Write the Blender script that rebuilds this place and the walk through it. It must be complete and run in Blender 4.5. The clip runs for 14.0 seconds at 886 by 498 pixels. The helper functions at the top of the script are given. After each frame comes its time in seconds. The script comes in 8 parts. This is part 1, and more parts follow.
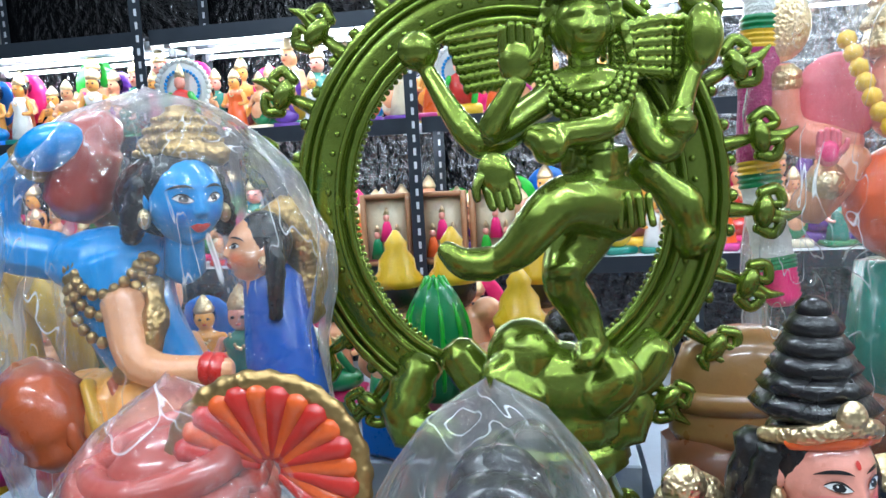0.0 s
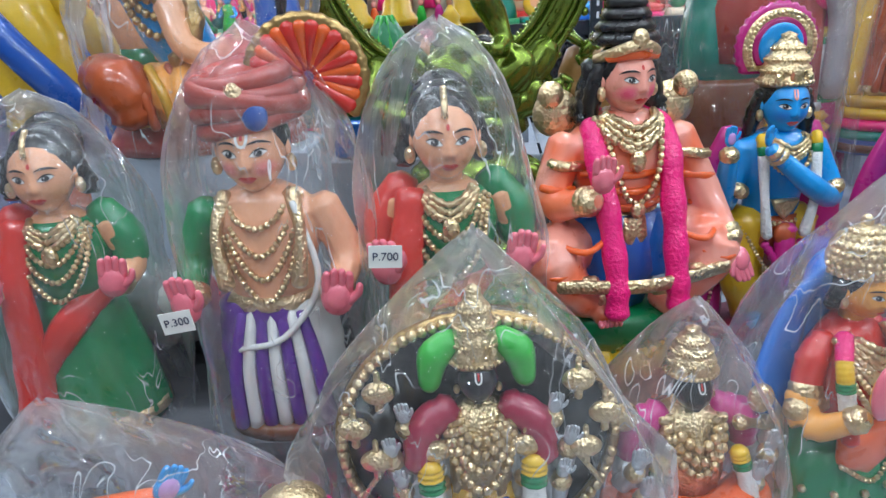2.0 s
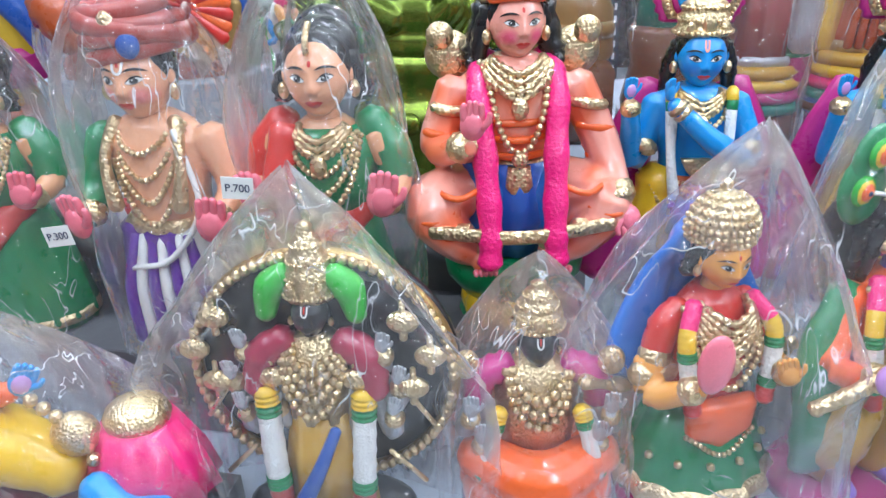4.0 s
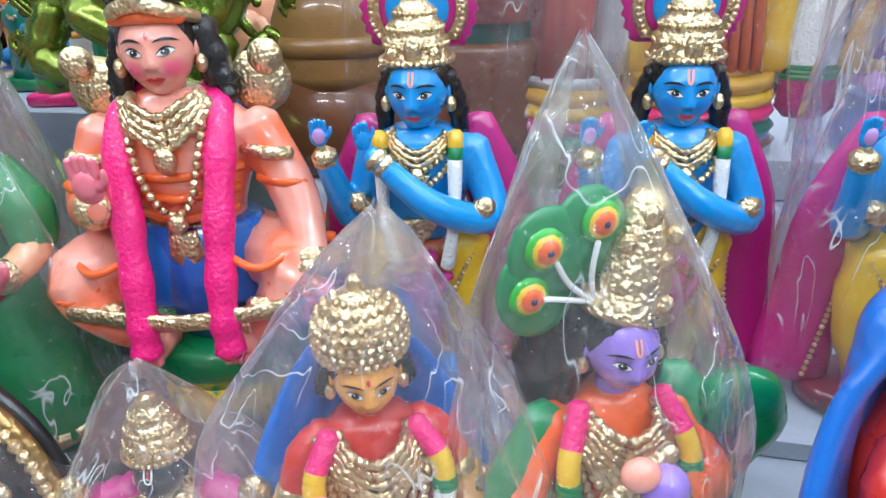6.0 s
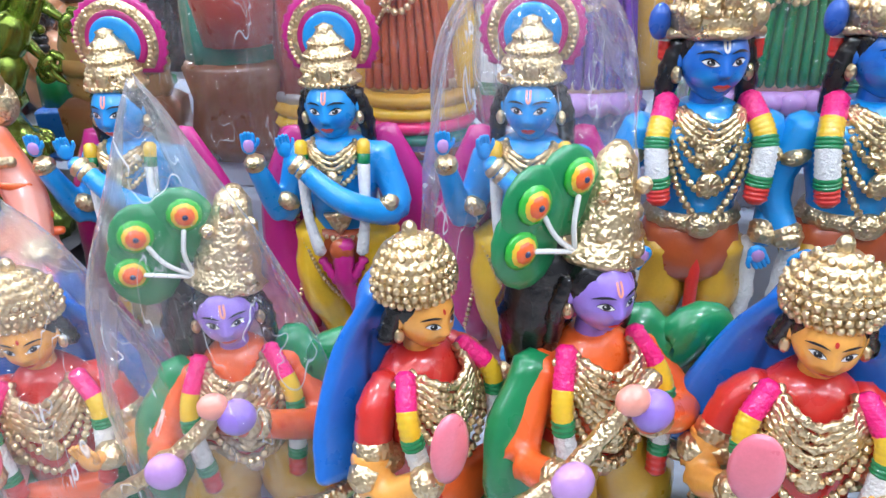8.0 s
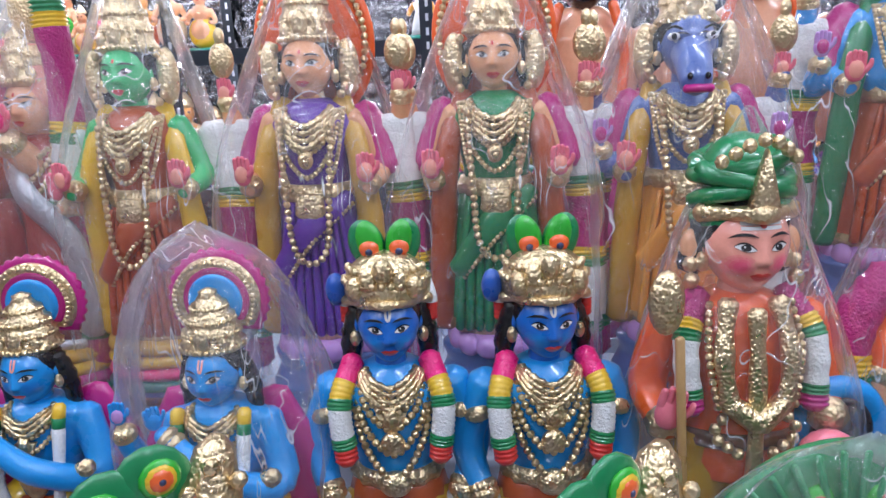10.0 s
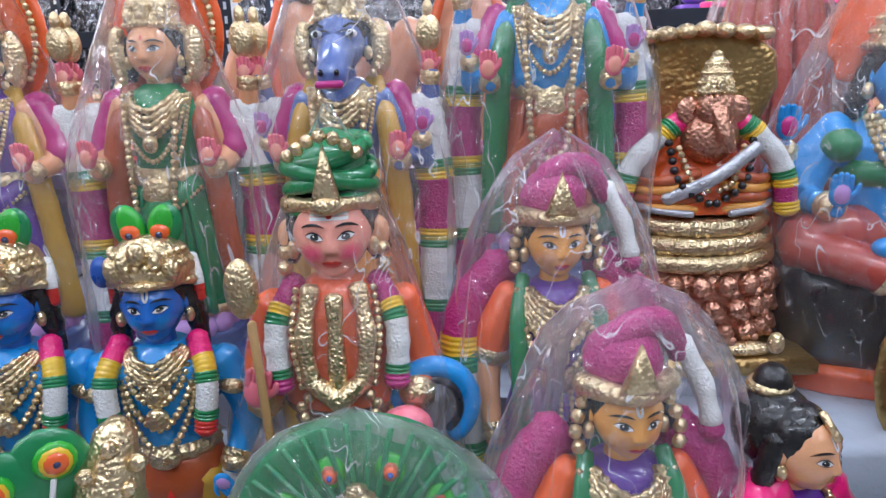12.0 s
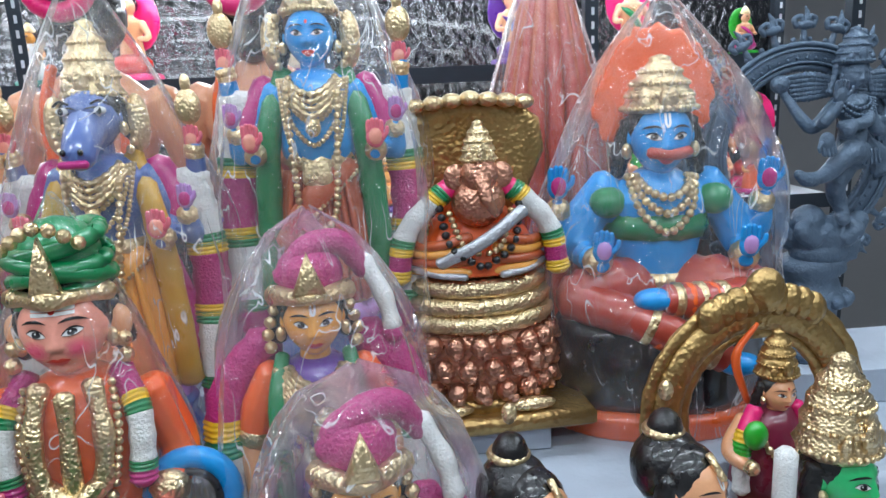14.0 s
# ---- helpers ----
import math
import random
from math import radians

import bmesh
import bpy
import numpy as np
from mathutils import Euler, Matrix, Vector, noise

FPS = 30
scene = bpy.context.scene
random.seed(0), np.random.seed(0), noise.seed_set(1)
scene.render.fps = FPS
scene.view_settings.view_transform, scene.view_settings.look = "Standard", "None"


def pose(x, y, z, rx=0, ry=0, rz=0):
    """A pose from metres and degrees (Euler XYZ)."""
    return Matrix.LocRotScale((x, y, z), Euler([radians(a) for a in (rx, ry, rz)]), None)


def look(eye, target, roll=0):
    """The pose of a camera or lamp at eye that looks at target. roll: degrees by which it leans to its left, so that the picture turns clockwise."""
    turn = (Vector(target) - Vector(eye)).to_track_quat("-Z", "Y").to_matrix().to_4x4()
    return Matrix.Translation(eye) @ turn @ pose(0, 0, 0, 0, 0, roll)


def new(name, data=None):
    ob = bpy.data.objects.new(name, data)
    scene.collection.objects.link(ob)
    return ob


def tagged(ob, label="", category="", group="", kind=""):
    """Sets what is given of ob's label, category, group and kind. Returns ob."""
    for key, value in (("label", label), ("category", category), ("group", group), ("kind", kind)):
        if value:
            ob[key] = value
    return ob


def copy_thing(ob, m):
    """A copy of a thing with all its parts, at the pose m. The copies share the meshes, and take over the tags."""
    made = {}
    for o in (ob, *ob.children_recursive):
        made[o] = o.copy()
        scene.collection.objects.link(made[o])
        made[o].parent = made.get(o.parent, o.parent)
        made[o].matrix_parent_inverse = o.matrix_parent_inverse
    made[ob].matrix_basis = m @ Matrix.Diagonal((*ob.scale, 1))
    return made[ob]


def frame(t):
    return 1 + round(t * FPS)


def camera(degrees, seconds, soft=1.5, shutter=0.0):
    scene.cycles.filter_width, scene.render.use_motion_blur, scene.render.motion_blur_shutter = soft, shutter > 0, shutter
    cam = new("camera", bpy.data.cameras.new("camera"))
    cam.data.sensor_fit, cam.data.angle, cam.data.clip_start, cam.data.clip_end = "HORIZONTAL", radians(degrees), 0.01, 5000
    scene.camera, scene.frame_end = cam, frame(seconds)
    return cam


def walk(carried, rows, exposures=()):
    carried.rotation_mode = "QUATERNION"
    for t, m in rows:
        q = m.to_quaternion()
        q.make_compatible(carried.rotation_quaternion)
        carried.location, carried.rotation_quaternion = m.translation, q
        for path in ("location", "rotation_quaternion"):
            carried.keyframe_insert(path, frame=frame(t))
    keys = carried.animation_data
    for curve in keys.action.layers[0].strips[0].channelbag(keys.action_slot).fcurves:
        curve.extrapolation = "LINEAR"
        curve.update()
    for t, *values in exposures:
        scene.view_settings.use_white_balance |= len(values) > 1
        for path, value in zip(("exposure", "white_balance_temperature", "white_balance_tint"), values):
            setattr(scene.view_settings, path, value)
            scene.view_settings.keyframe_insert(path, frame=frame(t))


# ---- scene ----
cam = camera(65.1, 14.0)
PATH = [
    (0, (0.105, -0.049, 1.496), (-0.234, 1.908, 1.265), -3.1),
    (0.5, (0.085, -0.23, 1.487), (-0.164, 1.718, 1.112), -3.1),
    (1, (0.097, -0.39, 1.46), (-0.126, 1.549, 1.023), -3.4),
    (1.5, (0.092, -0.465, 1.43), (-0.086, 1.443, 0.857), -3.6),
    (2, (0.117, -0.483, 1.382), (-0.038, 1.373, 0.654), -3.4),
    (2.2, (0.125, -0.483, 1.371), (-0.016, 1.343, 0.567), -3.1),
    (4.3, (0.479, -0.43, 1.368), (0.05, 1.316, 0.492), -2.5),
    (4.5, (0.51, -0.401, 1.38), (0.098, 1.345, 0.495), -2.8),
    (5, (0.599, -0.294, 1.392), (0.168, 1.444, 0.501), -3.0),
    (5.5, (0.698, -0.177, 1.386), (0.251, 1.553, 0.486), -3.0),
    (6, (0.788, -0.118, 1.365), (0.326, 1.603, 0.457), -2.8),
    (6.5, (0.884, -0.109, 1.378), (0.435, 1.612, 0.463), -2.8),
    (7, (1.036, -0.141, 1.4), (0.58, 1.573, 0.474), -2.8),
    (7.2, (1.084, -0.166, 1.407), (0.615, 1.544, 0.482), -2.7),
    (9.3, (1.412, -0.198, 1.474), (1.122, 1.585, 0.615), -3.4),
    (9.5, (1.461, -0.168, 1.505), (1.17, 1.647, 0.718), -3.3),
    (10, (1.541, -0.109, 1.518), (1.26, 1.815, 1.053), -2.6),
    (10.5, (1.598, -0.098, 1.517), (1.271, 1.847, 1.182), -2.2),
    (11, (1.727, -0.089, 1.529), (1.388, 1.85, 1.173), -2.2),
    (11.5, (1.897, -0.091, 1.518), (1.579, 1.835, 1.084), -2.1),
    (12, (2.017, -0.104, 1.518), (1.833, 1.82, 1.005), -1.9),
    (12.5, (2.053, -0.121, 1.522), (1.942, 1.805, 0.993), -1.8),
    (13, (2.092, -0.097, 1.501), (2.113, 1.818, 0.923), -2.2),
    (13.5, (2.182, -0.072, 1.516), (2.283, 1.834, 0.917), -2.9),
    (14, (2.212, -0.083, 1.567), (2.325, 1.866, 1.134), -2.7),
]
walk(cam, [(t, look(eye, target, roll)) for t, eye, target, roll in PATH],
     exposures=[(0.0, 0.02, 5800, 5), (2.2, -0.18, 6000, 9), (4.5, 0.3, 5900, 12), (5.5, 0.14, 5950, 10), (7.0, 0.42, 6050, 12), (9.5, -0.1, 5950, 20), (10.0, -0.38, 5950, 20), (10.5, -0.64, 5900, 20), (11.0, -0.66, 5900, 20), (11.5, -0.64, 5950, 20), (12.5, -0.25, 6050, 14), (13.5, -0.38, 6050, 10), (14.0, -0.36, 6100, 8)])

# ---- world, light, exposure ----
world = bpy.data.worlds.new("shop_world")
scene.world = world
world.use_nodes = True
world.node_tree.nodes["Background"].inputs[0].default_value = (0.8, 0.86, 1.0, 1)
world.node_tree.nodes["Background"].inputs[1].default_value = 0.25
TUBE_POWER = 15.0
TUBES = [(x, y) for y in (-1.3, -0.15, 1.0) for x in (-1.1, 0.6, 2.3, 4.0)]


# ---- materials ----
MATS = {}


def nodes_of(name):
    m = bpy.data.materials.new(name)
    m.use_nodes = True
    nt = m.node_tree
    return m, nt, nt.nodes["Principled BSDF"]


def noise_node(nt, scale, detail=4.0, rough=0.55):
    tc = nt.nodes.new("ShaderNodeTexCoord")
    n = nt.nodes.new("ShaderNodeTexNoise")
    n.inputs["Scale"].default_value, n.inputs["Detail"].default_value, n.inputs["Roughness"].default_value = scale, detail, rough
    nt.links.new(tc.outputs["Object"], n.inputs["Vector"])
    return n


def surface(name, color, rough=0.35, metal=0.0, coat=0.0, bump=0.15, bump_scale=120.0, bump_size=0.0015, vary=0.25, fine=260.0, spec=0.5):
    """Paint, metal or cloth: two scales of colour change and a fine relief."""
    if name in MATS:
        return MATS[name]
    m, nt, b = nodes_of(name)
    big, small = noise_node(nt, 26.0), noise_node(nt, fine, 6.0, 0.7)
    mix = nt.nodes.new("ShaderNodeMix")
    mix.data_type = "RGBA"
    mix.inputs["A"].default_value = (*[c * (1 - vary) for c in color], 1)
    mix.inputs["B"].default_value = (*[min(1, c * (1 + vary * 0.55)) for c in color], 1)
    add = nt.nodes.new("ShaderNodeMath")
    add.operation = "MULTIPLY_ADD"
    add.inputs[1].default_value = 0.5
    nt.links.new(small.outputs["Fac"], add.inputs[0])
    half = nt.nodes.new("ShaderNodeMath")
    half.operation = "MULTIPLY"
    half.inputs[1].default_value = 0.5
    nt.links.new(big.outputs["Fac"], half.inputs[0])
    nt.links.new(half.outputs[0], add.inputs[2])
    nt.links.new(add.outputs[0], mix.inputs["Factor"])
    nt.links.new(mix.outputs["Result"], b.inputs["Base Color"])
    rr = nt.nodes.new("ShaderNodeMapRange")
    rr.inputs["To Min"].default_value, rr.inputs["To Max"].default_value = max(0.04, rough - 0.1), rough + 0.1
    nt.links.new(big.outputs["Fac"], rr.inputs["Value"])
    nt.links.new(rr.outputs["Result"], b.inputs["Roughness"])
    b.inputs["Metallic"].default_value, b.inputs["Coat Weight"].default_value = metal, coat
    b.inputs["Coat Roughness"].default_value, b.inputs["Specular IOR Level"].default_value = 0.07, spec
    bn = noise_node(nt, bump_scale, 3.0, 0.5)
    bp = nt.nodes.new("ShaderNodeBump")
    bp.inputs["Strength"].default_value, bp.inputs["Distance"].default_value = bump, bump_size
    nt.links.new(bn.outputs["Fac"], bp.inputs["Height"])
    nt.links.new(bp.outputs["Normal"], b.inputs["Normal"])
    MATS[name] = m
    return m


def relief(m, scale, depth):
    """Adds the close-set bosses of moulded gilt work to a metal."""
    nt = m.node_tree
    b = nt.nodes["Principled BSDF"]
    old = b.inputs["Normal"].links[0].from_socket
    tc, v = nt.nodes.new("ShaderNodeTexCoord"), nt.nodes.new("ShaderNodeTexVoronoi")
    v.feature, v.inputs["Scale"].default_value = "SMOOTH_F1", scale
    nt.links.new(tc.outputs["Object"], v.inputs["Vector"])
    inv = nt.nodes.new("ShaderNodeMath")
    inv.operation, inv.inputs[0].default_value = "SUBTRACT", 1.0
    nt.links.new(v.outputs["Distance"], inv.inputs[1])
    bp = nt.nodes.new("ShaderNodeBump")
    bp.inputs["Strength"].default_value, bp.inputs["Distance"].default_value = 0.9, depth
    nt.links.new(inv.outputs[0], bp.inputs["Height"])
    nt.links.new(old, bp.inputs["Normal"])
    nt.links.new(bp.outputs["Normal"], b.inputs["Normal"])
    return m


def sprayed(name, base, over):
    """One paint with soft airbrushed drifts of another over it."""
    m = surface(name, base, 0.3, 0.0, 0.7, 0.3, 75.0, 0.002, 0.15)
    nt = m.node_tree
    b = nt.nodes["Principled BSDF"]
    old = b.inputs["Base Color"].links[0].from_socket
    drift = noise_node(nt, 17.0, 1.0, 0.4)
    ramp, mix = nt.nodes.new("ShaderNodeMapRange"), nt.nodes.new("ShaderNodeMix")
    ramp.inputs["From Min"].default_value, ramp.inputs["From Max"].default_value = 0.44, 0.62
    ramp.inputs["To Max"].default_value = 0.75
    mix.data_type = "RGBA"
    mix.inputs["B"].default_value = (*over, 1)
    nt.links.new(drift.outputs["Fac"], ramp.inputs["Value"])
    nt.links.new(ramp.outputs["Result"], mix.inputs["Factor"])
    nt.links.new(old, mix.inputs["A"])
    nt.links.new(mix.outputs["Result"], b.inputs["Base Color"])
    return m


PAINT = {
    "blue": (0.012, 0.15, 0.58), "sky": (0.015, 0.3, 0.74), "deep_blue": (0.015, 0.09, 0.42), "slate_blue": (0.11, 0.17, 0.42), "navy": (0.02, 0.03, 0.09),
    "violet": (0.33, 0.2, 0.66), "purple": (0.12, 0.03, 0.32), "magenta": (0.5, 0.015, 0.2), "hot_pink": (0.9, 0.02, 0.2), "pink": (0.85, 0.2, 0.26),
    "rose": (0.88, 0.36, 0.27), "peach": (0.85, 0.42, 0.24), "skin": (0.78, 0.38, 0.19), "amber": (0.85, 0.38, 0.07), "orange": (0.85, 0.13, 0.02), "rust": (0.45, 0.09, 0.025),
    "red": (0.62, 0.03, 0.02), "brick_red": (0.42, 0.06, 0.04), "maroon": (0.2, 0.02, 0.05), "crimson": (0.36, 0.018, 0.06), "yellow": (0.8, 0.5, 0.02), "mustard": (0.6, 0.34, 0.03), "lemon": (0.75, 0.8, 0.02),
    "green": (0.008, 0.22, 0.07), "leaf": (0.03, 0.42, 0.03), "teal": (0.01, 0.22, 0.16), "face_green": (0.04, 0.5, 0.16), "white": (0.8, 0.8, 0.78), "cream": (0.8, 0.7, 0.5),
    "black": (0.008, 0.008, 0.01), "charcoal": (0.03, 0.03, 0.035), "brown": (0.16, 0.06, 0.025), "tan": (0.5, 0.3, 0.12), "umber": (0.3, 0.16, 0.05), "lilac": (0.55, 0.3, 0.65), "grey": (0.3, 0.3, 0.3),
}


def M(key):
    """A paint by its colour, or one of the metals."""
    if key in MATS:
        return MATS[key]
    if key == "gold":
        return relief(surface("gold", (0.86, 0.66, 0.39), 0.3, 0.95, 0.0, 0.4, 120.0, 0.002, 0.35, 300.0), 230.0, 0.0028)
    if key == "old_gold":
        return relief(surface("old_gold", (0.5, 0.33, 0.13), 0.34, 0.9, 0.0, 0.4, 110.0, 0.002, 0.4), 130.0, 0.0025)
    if key == "copper":
        return relief(surface("copper", (0.72, 0.37, 0.25), 0.3, 0.9, 0.0, 0.4, 120.0, 0.002, 0.4), 170.0, 0.003)
    if key == "silver":
        return surface("silver", (0.6, 0.62, 0.66), 0.35, 0.7, 0.1, 0.7, 160.0, 0.004, 0.3)
    if key == "green_bronze":
        return surface("green_bronze", (0.23, 0.31, 0.045), 0.24, 0.82, 0.3, 0.35, 160.0, 0.0015, 0.3)
    if key == "grey_bronze":
        return surface("grey_bronze", (0.12, 0.17, 0.24), 0.5, 0.35, 0.1, 0.7, 110.0, 0.004, 0.35)
    if key == "hair":
        return surface("hair", (0.008, 0.007, 0.008), 0.28, 0.0, 0.5, 0.5, 150.0, 0.003, 0.4)
    if key == "white_garland":
        return surface("white_garland", (0.8, 0.8, 0.78), 0.5, 0.0, 0.1, 0.8, 260.0, 0.004, 0.2)
    if key == "hot_garland":
        return surface("hot_garland", (0.92, 0.012, 0.2), 0.3, 0.0, 0.3, 0.8, 190.0, 0.004, 0.25)
    if key == "pink_garland":
        return surface("pink_garland", (0.45, 0.015, 0.17), 0.4, 0.0, 0.2, 0.9, 240.0, 0.005, 0.35)
    if key == "rose_spray":
        return sprayed("rose_spray", PAINT["rose"], PAINT["orange"])
    if key.startswith("mix:"):
        a, b, t = key.split(":")[1:]
        return surface(key, [x + (y - x) * float(t) for x, y in zip(PAINT[a], PAINT[b])], 0.3, 0.0, 0.6, 0.3, 75.0, 0.002, 0.15)
    return surface(key, PAINT[key], 0.3, 0.0, 0.7, 0.35, 75.0, 0.0025, 0.26)


def film_material():
    """Thin clear polythene: see-through, milky in drifts, with sharp glints along its creases."""
    m = bpy.data.materials.new("clear_film")
    m.use_nodes = True
    nt = m.node_tree
    nt.nodes.remove(nt.nodes["Principled BSDF"])
    out = nt.nodes["Material Output"]
    clear, milk, gloss = nt.nodes.new("ShaderNodeBsdfTransparent"), nt.nodes.new("ShaderNodeBsdfDiffuse"), nt.nodes.new("ShaderNodeBsdfGlossy")
    clear.inputs[0].default_value = (0.99, 0.993, 0.996, 1)
    milk.inputs[0].default_value = (0.88, 0.9, 0.92, 1)
    gloss.inputs[0].default_value, gloss.inputs["Roughness"].default_value = (1, 1, 1, 1), 0.045
    tc, mp = nt.nodes.new("ShaderNodeTexCoord"), nt.nodes.new("ShaderNodeMapping")
    mp.inputs["Scale"].default_value, mp.inputs["Rotation"].default_value = (1.0, 1.0, 0.3), (0.25, 0.3, 0.0)
    nt.links.new(tc.outputs["Object"], mp.inputs["Vector"])

    def wave(scale, detail, twist, vec):
        n = nt.nodes.new("ShaderNodeTexNoise")
        n.inputs["Scale"].default_value, n.inputs["Detail"].default_value, n.inputs["Distortion"].default_value = scale, detail, twist
        nt.links.new(vec, n.inputs["Vector"])
        return n

    def span(value, a, b, c, d):
        r = nt.nodes.new("ShaderNodeMapRange")
        for k, x in zip(("From Min", "From Max", "To Min", "To Max"), (a, b, c, d)):
            r.inputs[k].default_value = x
        nt.links.new(value, r.inputs["Value"])
        return r.outputs["Result"]

    def calc(op, a, b):
        n = nt.nodes.new("ShaderNodeMath")
        n.operation = op
        for k, x in enumerate((a, b)):
            if isinstance(x, float):
                n.inputs[k].default_value = x
            else:
                nt.links.new(x, n.inputs[k])
        return n.outputs[0]

    folds = wave(17.0, 2.0, 1.0, mp.outputs["Vector"])
    crumple = wave(30.0, 2.0, 0.5, tc.outputs["Object"])
    ridge = calc("ABSOLUTE", calc("SUBTRACT", folds.outputs["Fac"], 0.5), 0.0)
    height = calc("ADD", calc("MULTIPLY", ridge, -1.6), calc("MULTIPLY", crumple.outputs["Fac"], 0.45))
    bp = nt.nodes.new("ShaderNodeBump")
    bp.inputs["Strength"].default_value, bp.inputs["Distance"].default_value = 1.0, 0.05
    nt.links.new(height, bp.inputs["Height"])
    nt.links.new(bp.outputs["Normal"], gloss.inputs["Normal"])
    # white streaks painted along the sharpest folds as glints and stress marks, in drifts
    drift = wave(8.0, 2.0, 0.3, tc.outputs["Object"])
    line = calc("MULTIPLY", span(ridge, 0.0, 0.009, 1.0, 0.0), span(drift.outputs["Fac"], 0.46, 0.6, 0.0, 0.75))
    haze = span(drift.outputs["Fac"], 0.38, 0.72, 0.01, 0.06)
    s1, s2 = nt.nodes.new("ShaderNodeMixShader"), nt.nodes.new("ShaderNodeMixShader")
    nt.links.new(calc("ADD", line, haze), s1.inputs[0])
    nt.links.new(clear.outputs[0], s1.inputs[1])
    nt.links.new(milk.outputs[0], s1.inputs[2])
    fr = nt.nodes.new("ShaderNodeFresnel")
    fr.inputs["IOR"].default_value = 1.45
    nt.links.new(calc("MINIMUM", calc("MULTIPLY", fr.outputs[0], 1.6), 0.4), s2.inputs[0])
    nt.links.new(s1.outputs[0], s2.inputs[1])
    nt.links.new(gloss.outputs[0], s2.inputs[2])
    # a dull sheen that grows towards the rim
    sheen, s3 = nt.nodes.new("ShaderNodeBsdfGlossy"), nt.nodes.new("ShaderNodeMixShader")
    sheen.inputs[0].default_value, sheen.inputs["Roughness"].default_value = (0.95, 0.97, 1, 1), 0.5
    nt.links.new(calc("MINIMUM", calc("MULTIPLY", fr.outputs[0], span(folds.outputs["Fac"], 0.36, 0.64, 0.12, 0.85)), 0.4), s3.inputs[0])
    nt.links.new(s2.outputs[0], s3.inputs[1])
    nt.links.new(sheen.outputs[0], s3.inputs[2])
    nt.links.new(s3.outputs[0], out.inputs["Surface"])
    return m


FILM = film_material()


def glow(name, color, strength):
    m, nt, b = nodes_of(name)
    b.inputs["Base Color"].default_value = (0.8, 0.8, 0.8, 1)
    b.inputs["Emission Color"].default_value = (*color, 1)
    b.inputs["Emission Strength"].default_value = strength
    return m


TUBE_GLOW = glow("tube_glow", (0.93, 0.97, 1.0), 9.0)
SHELF_GLOW = glow("shelf_glow", (0.95, 0.98, 1.0), 52.0)
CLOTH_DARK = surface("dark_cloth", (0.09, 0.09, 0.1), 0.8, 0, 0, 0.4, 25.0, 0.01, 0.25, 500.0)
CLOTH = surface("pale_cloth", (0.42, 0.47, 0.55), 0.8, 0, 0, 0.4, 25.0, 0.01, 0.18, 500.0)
FLOOR_TILE = surface("floor_tile", (0.55, 0.53, 0.5), 0.25, 0, 0, 0.1, 40.0, 0.001, 0.15)
WALL_PAINT = surface("wall_paint", (0.3, 0.3, 0.31), 0.7, 0, 0, 0.2, 60.0, 0.002, 0.1)
CEILING_PAINT = surface("ceiling_paint", (0.75, 0.76, 0.78), 0.8, 0, 0, 0.2, 50.0, 0.002, 0.1)
RACK_STEEL = surface("rack_steel", (0.035, 0.045, 0.06), 0.35, 0.4, 0, 0.2, 80.0, 0.001, 0.3)
SHELF_WHITE = surface("shelf_white", (0.62, 0.65, 0.7), 0.4, 0.1, 0, 0.2, 60.0, 0.001, 0.15)
SHELF_DARK = surface("shelf_dark", (0.03, 0.035, 0.045), 0.5, 0.1, 0.0, 0.1, 30.0, 0.002, 0.3)
WRAP = surface("dark_wrap", (0.17, 0.17, 0.18), 0.15, 0.9, 0.3, 1.0, 32.0, 0.04, 0.8, 30.0, 1.0)
PAPER = surface("paper", (0.8, 0.8, 0.77), 0.6, 0, 0, 0.1, 90.0, 0.0005, 0.08)
WOOD = surface("frame_wood", (0.42, 0.2, 0.09), 0.45, 0, 0.2, 0.3, 60.0, 0.001, 0.35)


# ---- mesh making ----
def smooth_path(pts, k):
    """A Catmull-Rom line through pts, with k steps to a span."""
    p = np.asarray(pts, float)
    if len(p) < 3:
        return np.linspace(p[0], p[-1], k + 1)
    q = np.vstack([2 * p[0] - p[1], p, 2 * p[-1] - p[-2]])
    out = []
    for i in range(1, len(q) - 2):
        for j in range(k):
            t = j / k
            a, b, c, d = q[i - 1], q[i], q[i + 1], q[i + 2]
            out.append(0.5 * (2 * b + (c - a) * t + (2 * a - 5 * b + 4 * c - d) * t * t + (3 * b - a - 3 * c + d) * t ** 3))
    out.append(p[-1])
    return np.array(out)


FLESH = {"sky", "rose", "rose_spray", "skin", "peach", "blue", "amber", "slate_blue", "face_green", "green_bronze", "grey_bronze", "violet", "orange"}


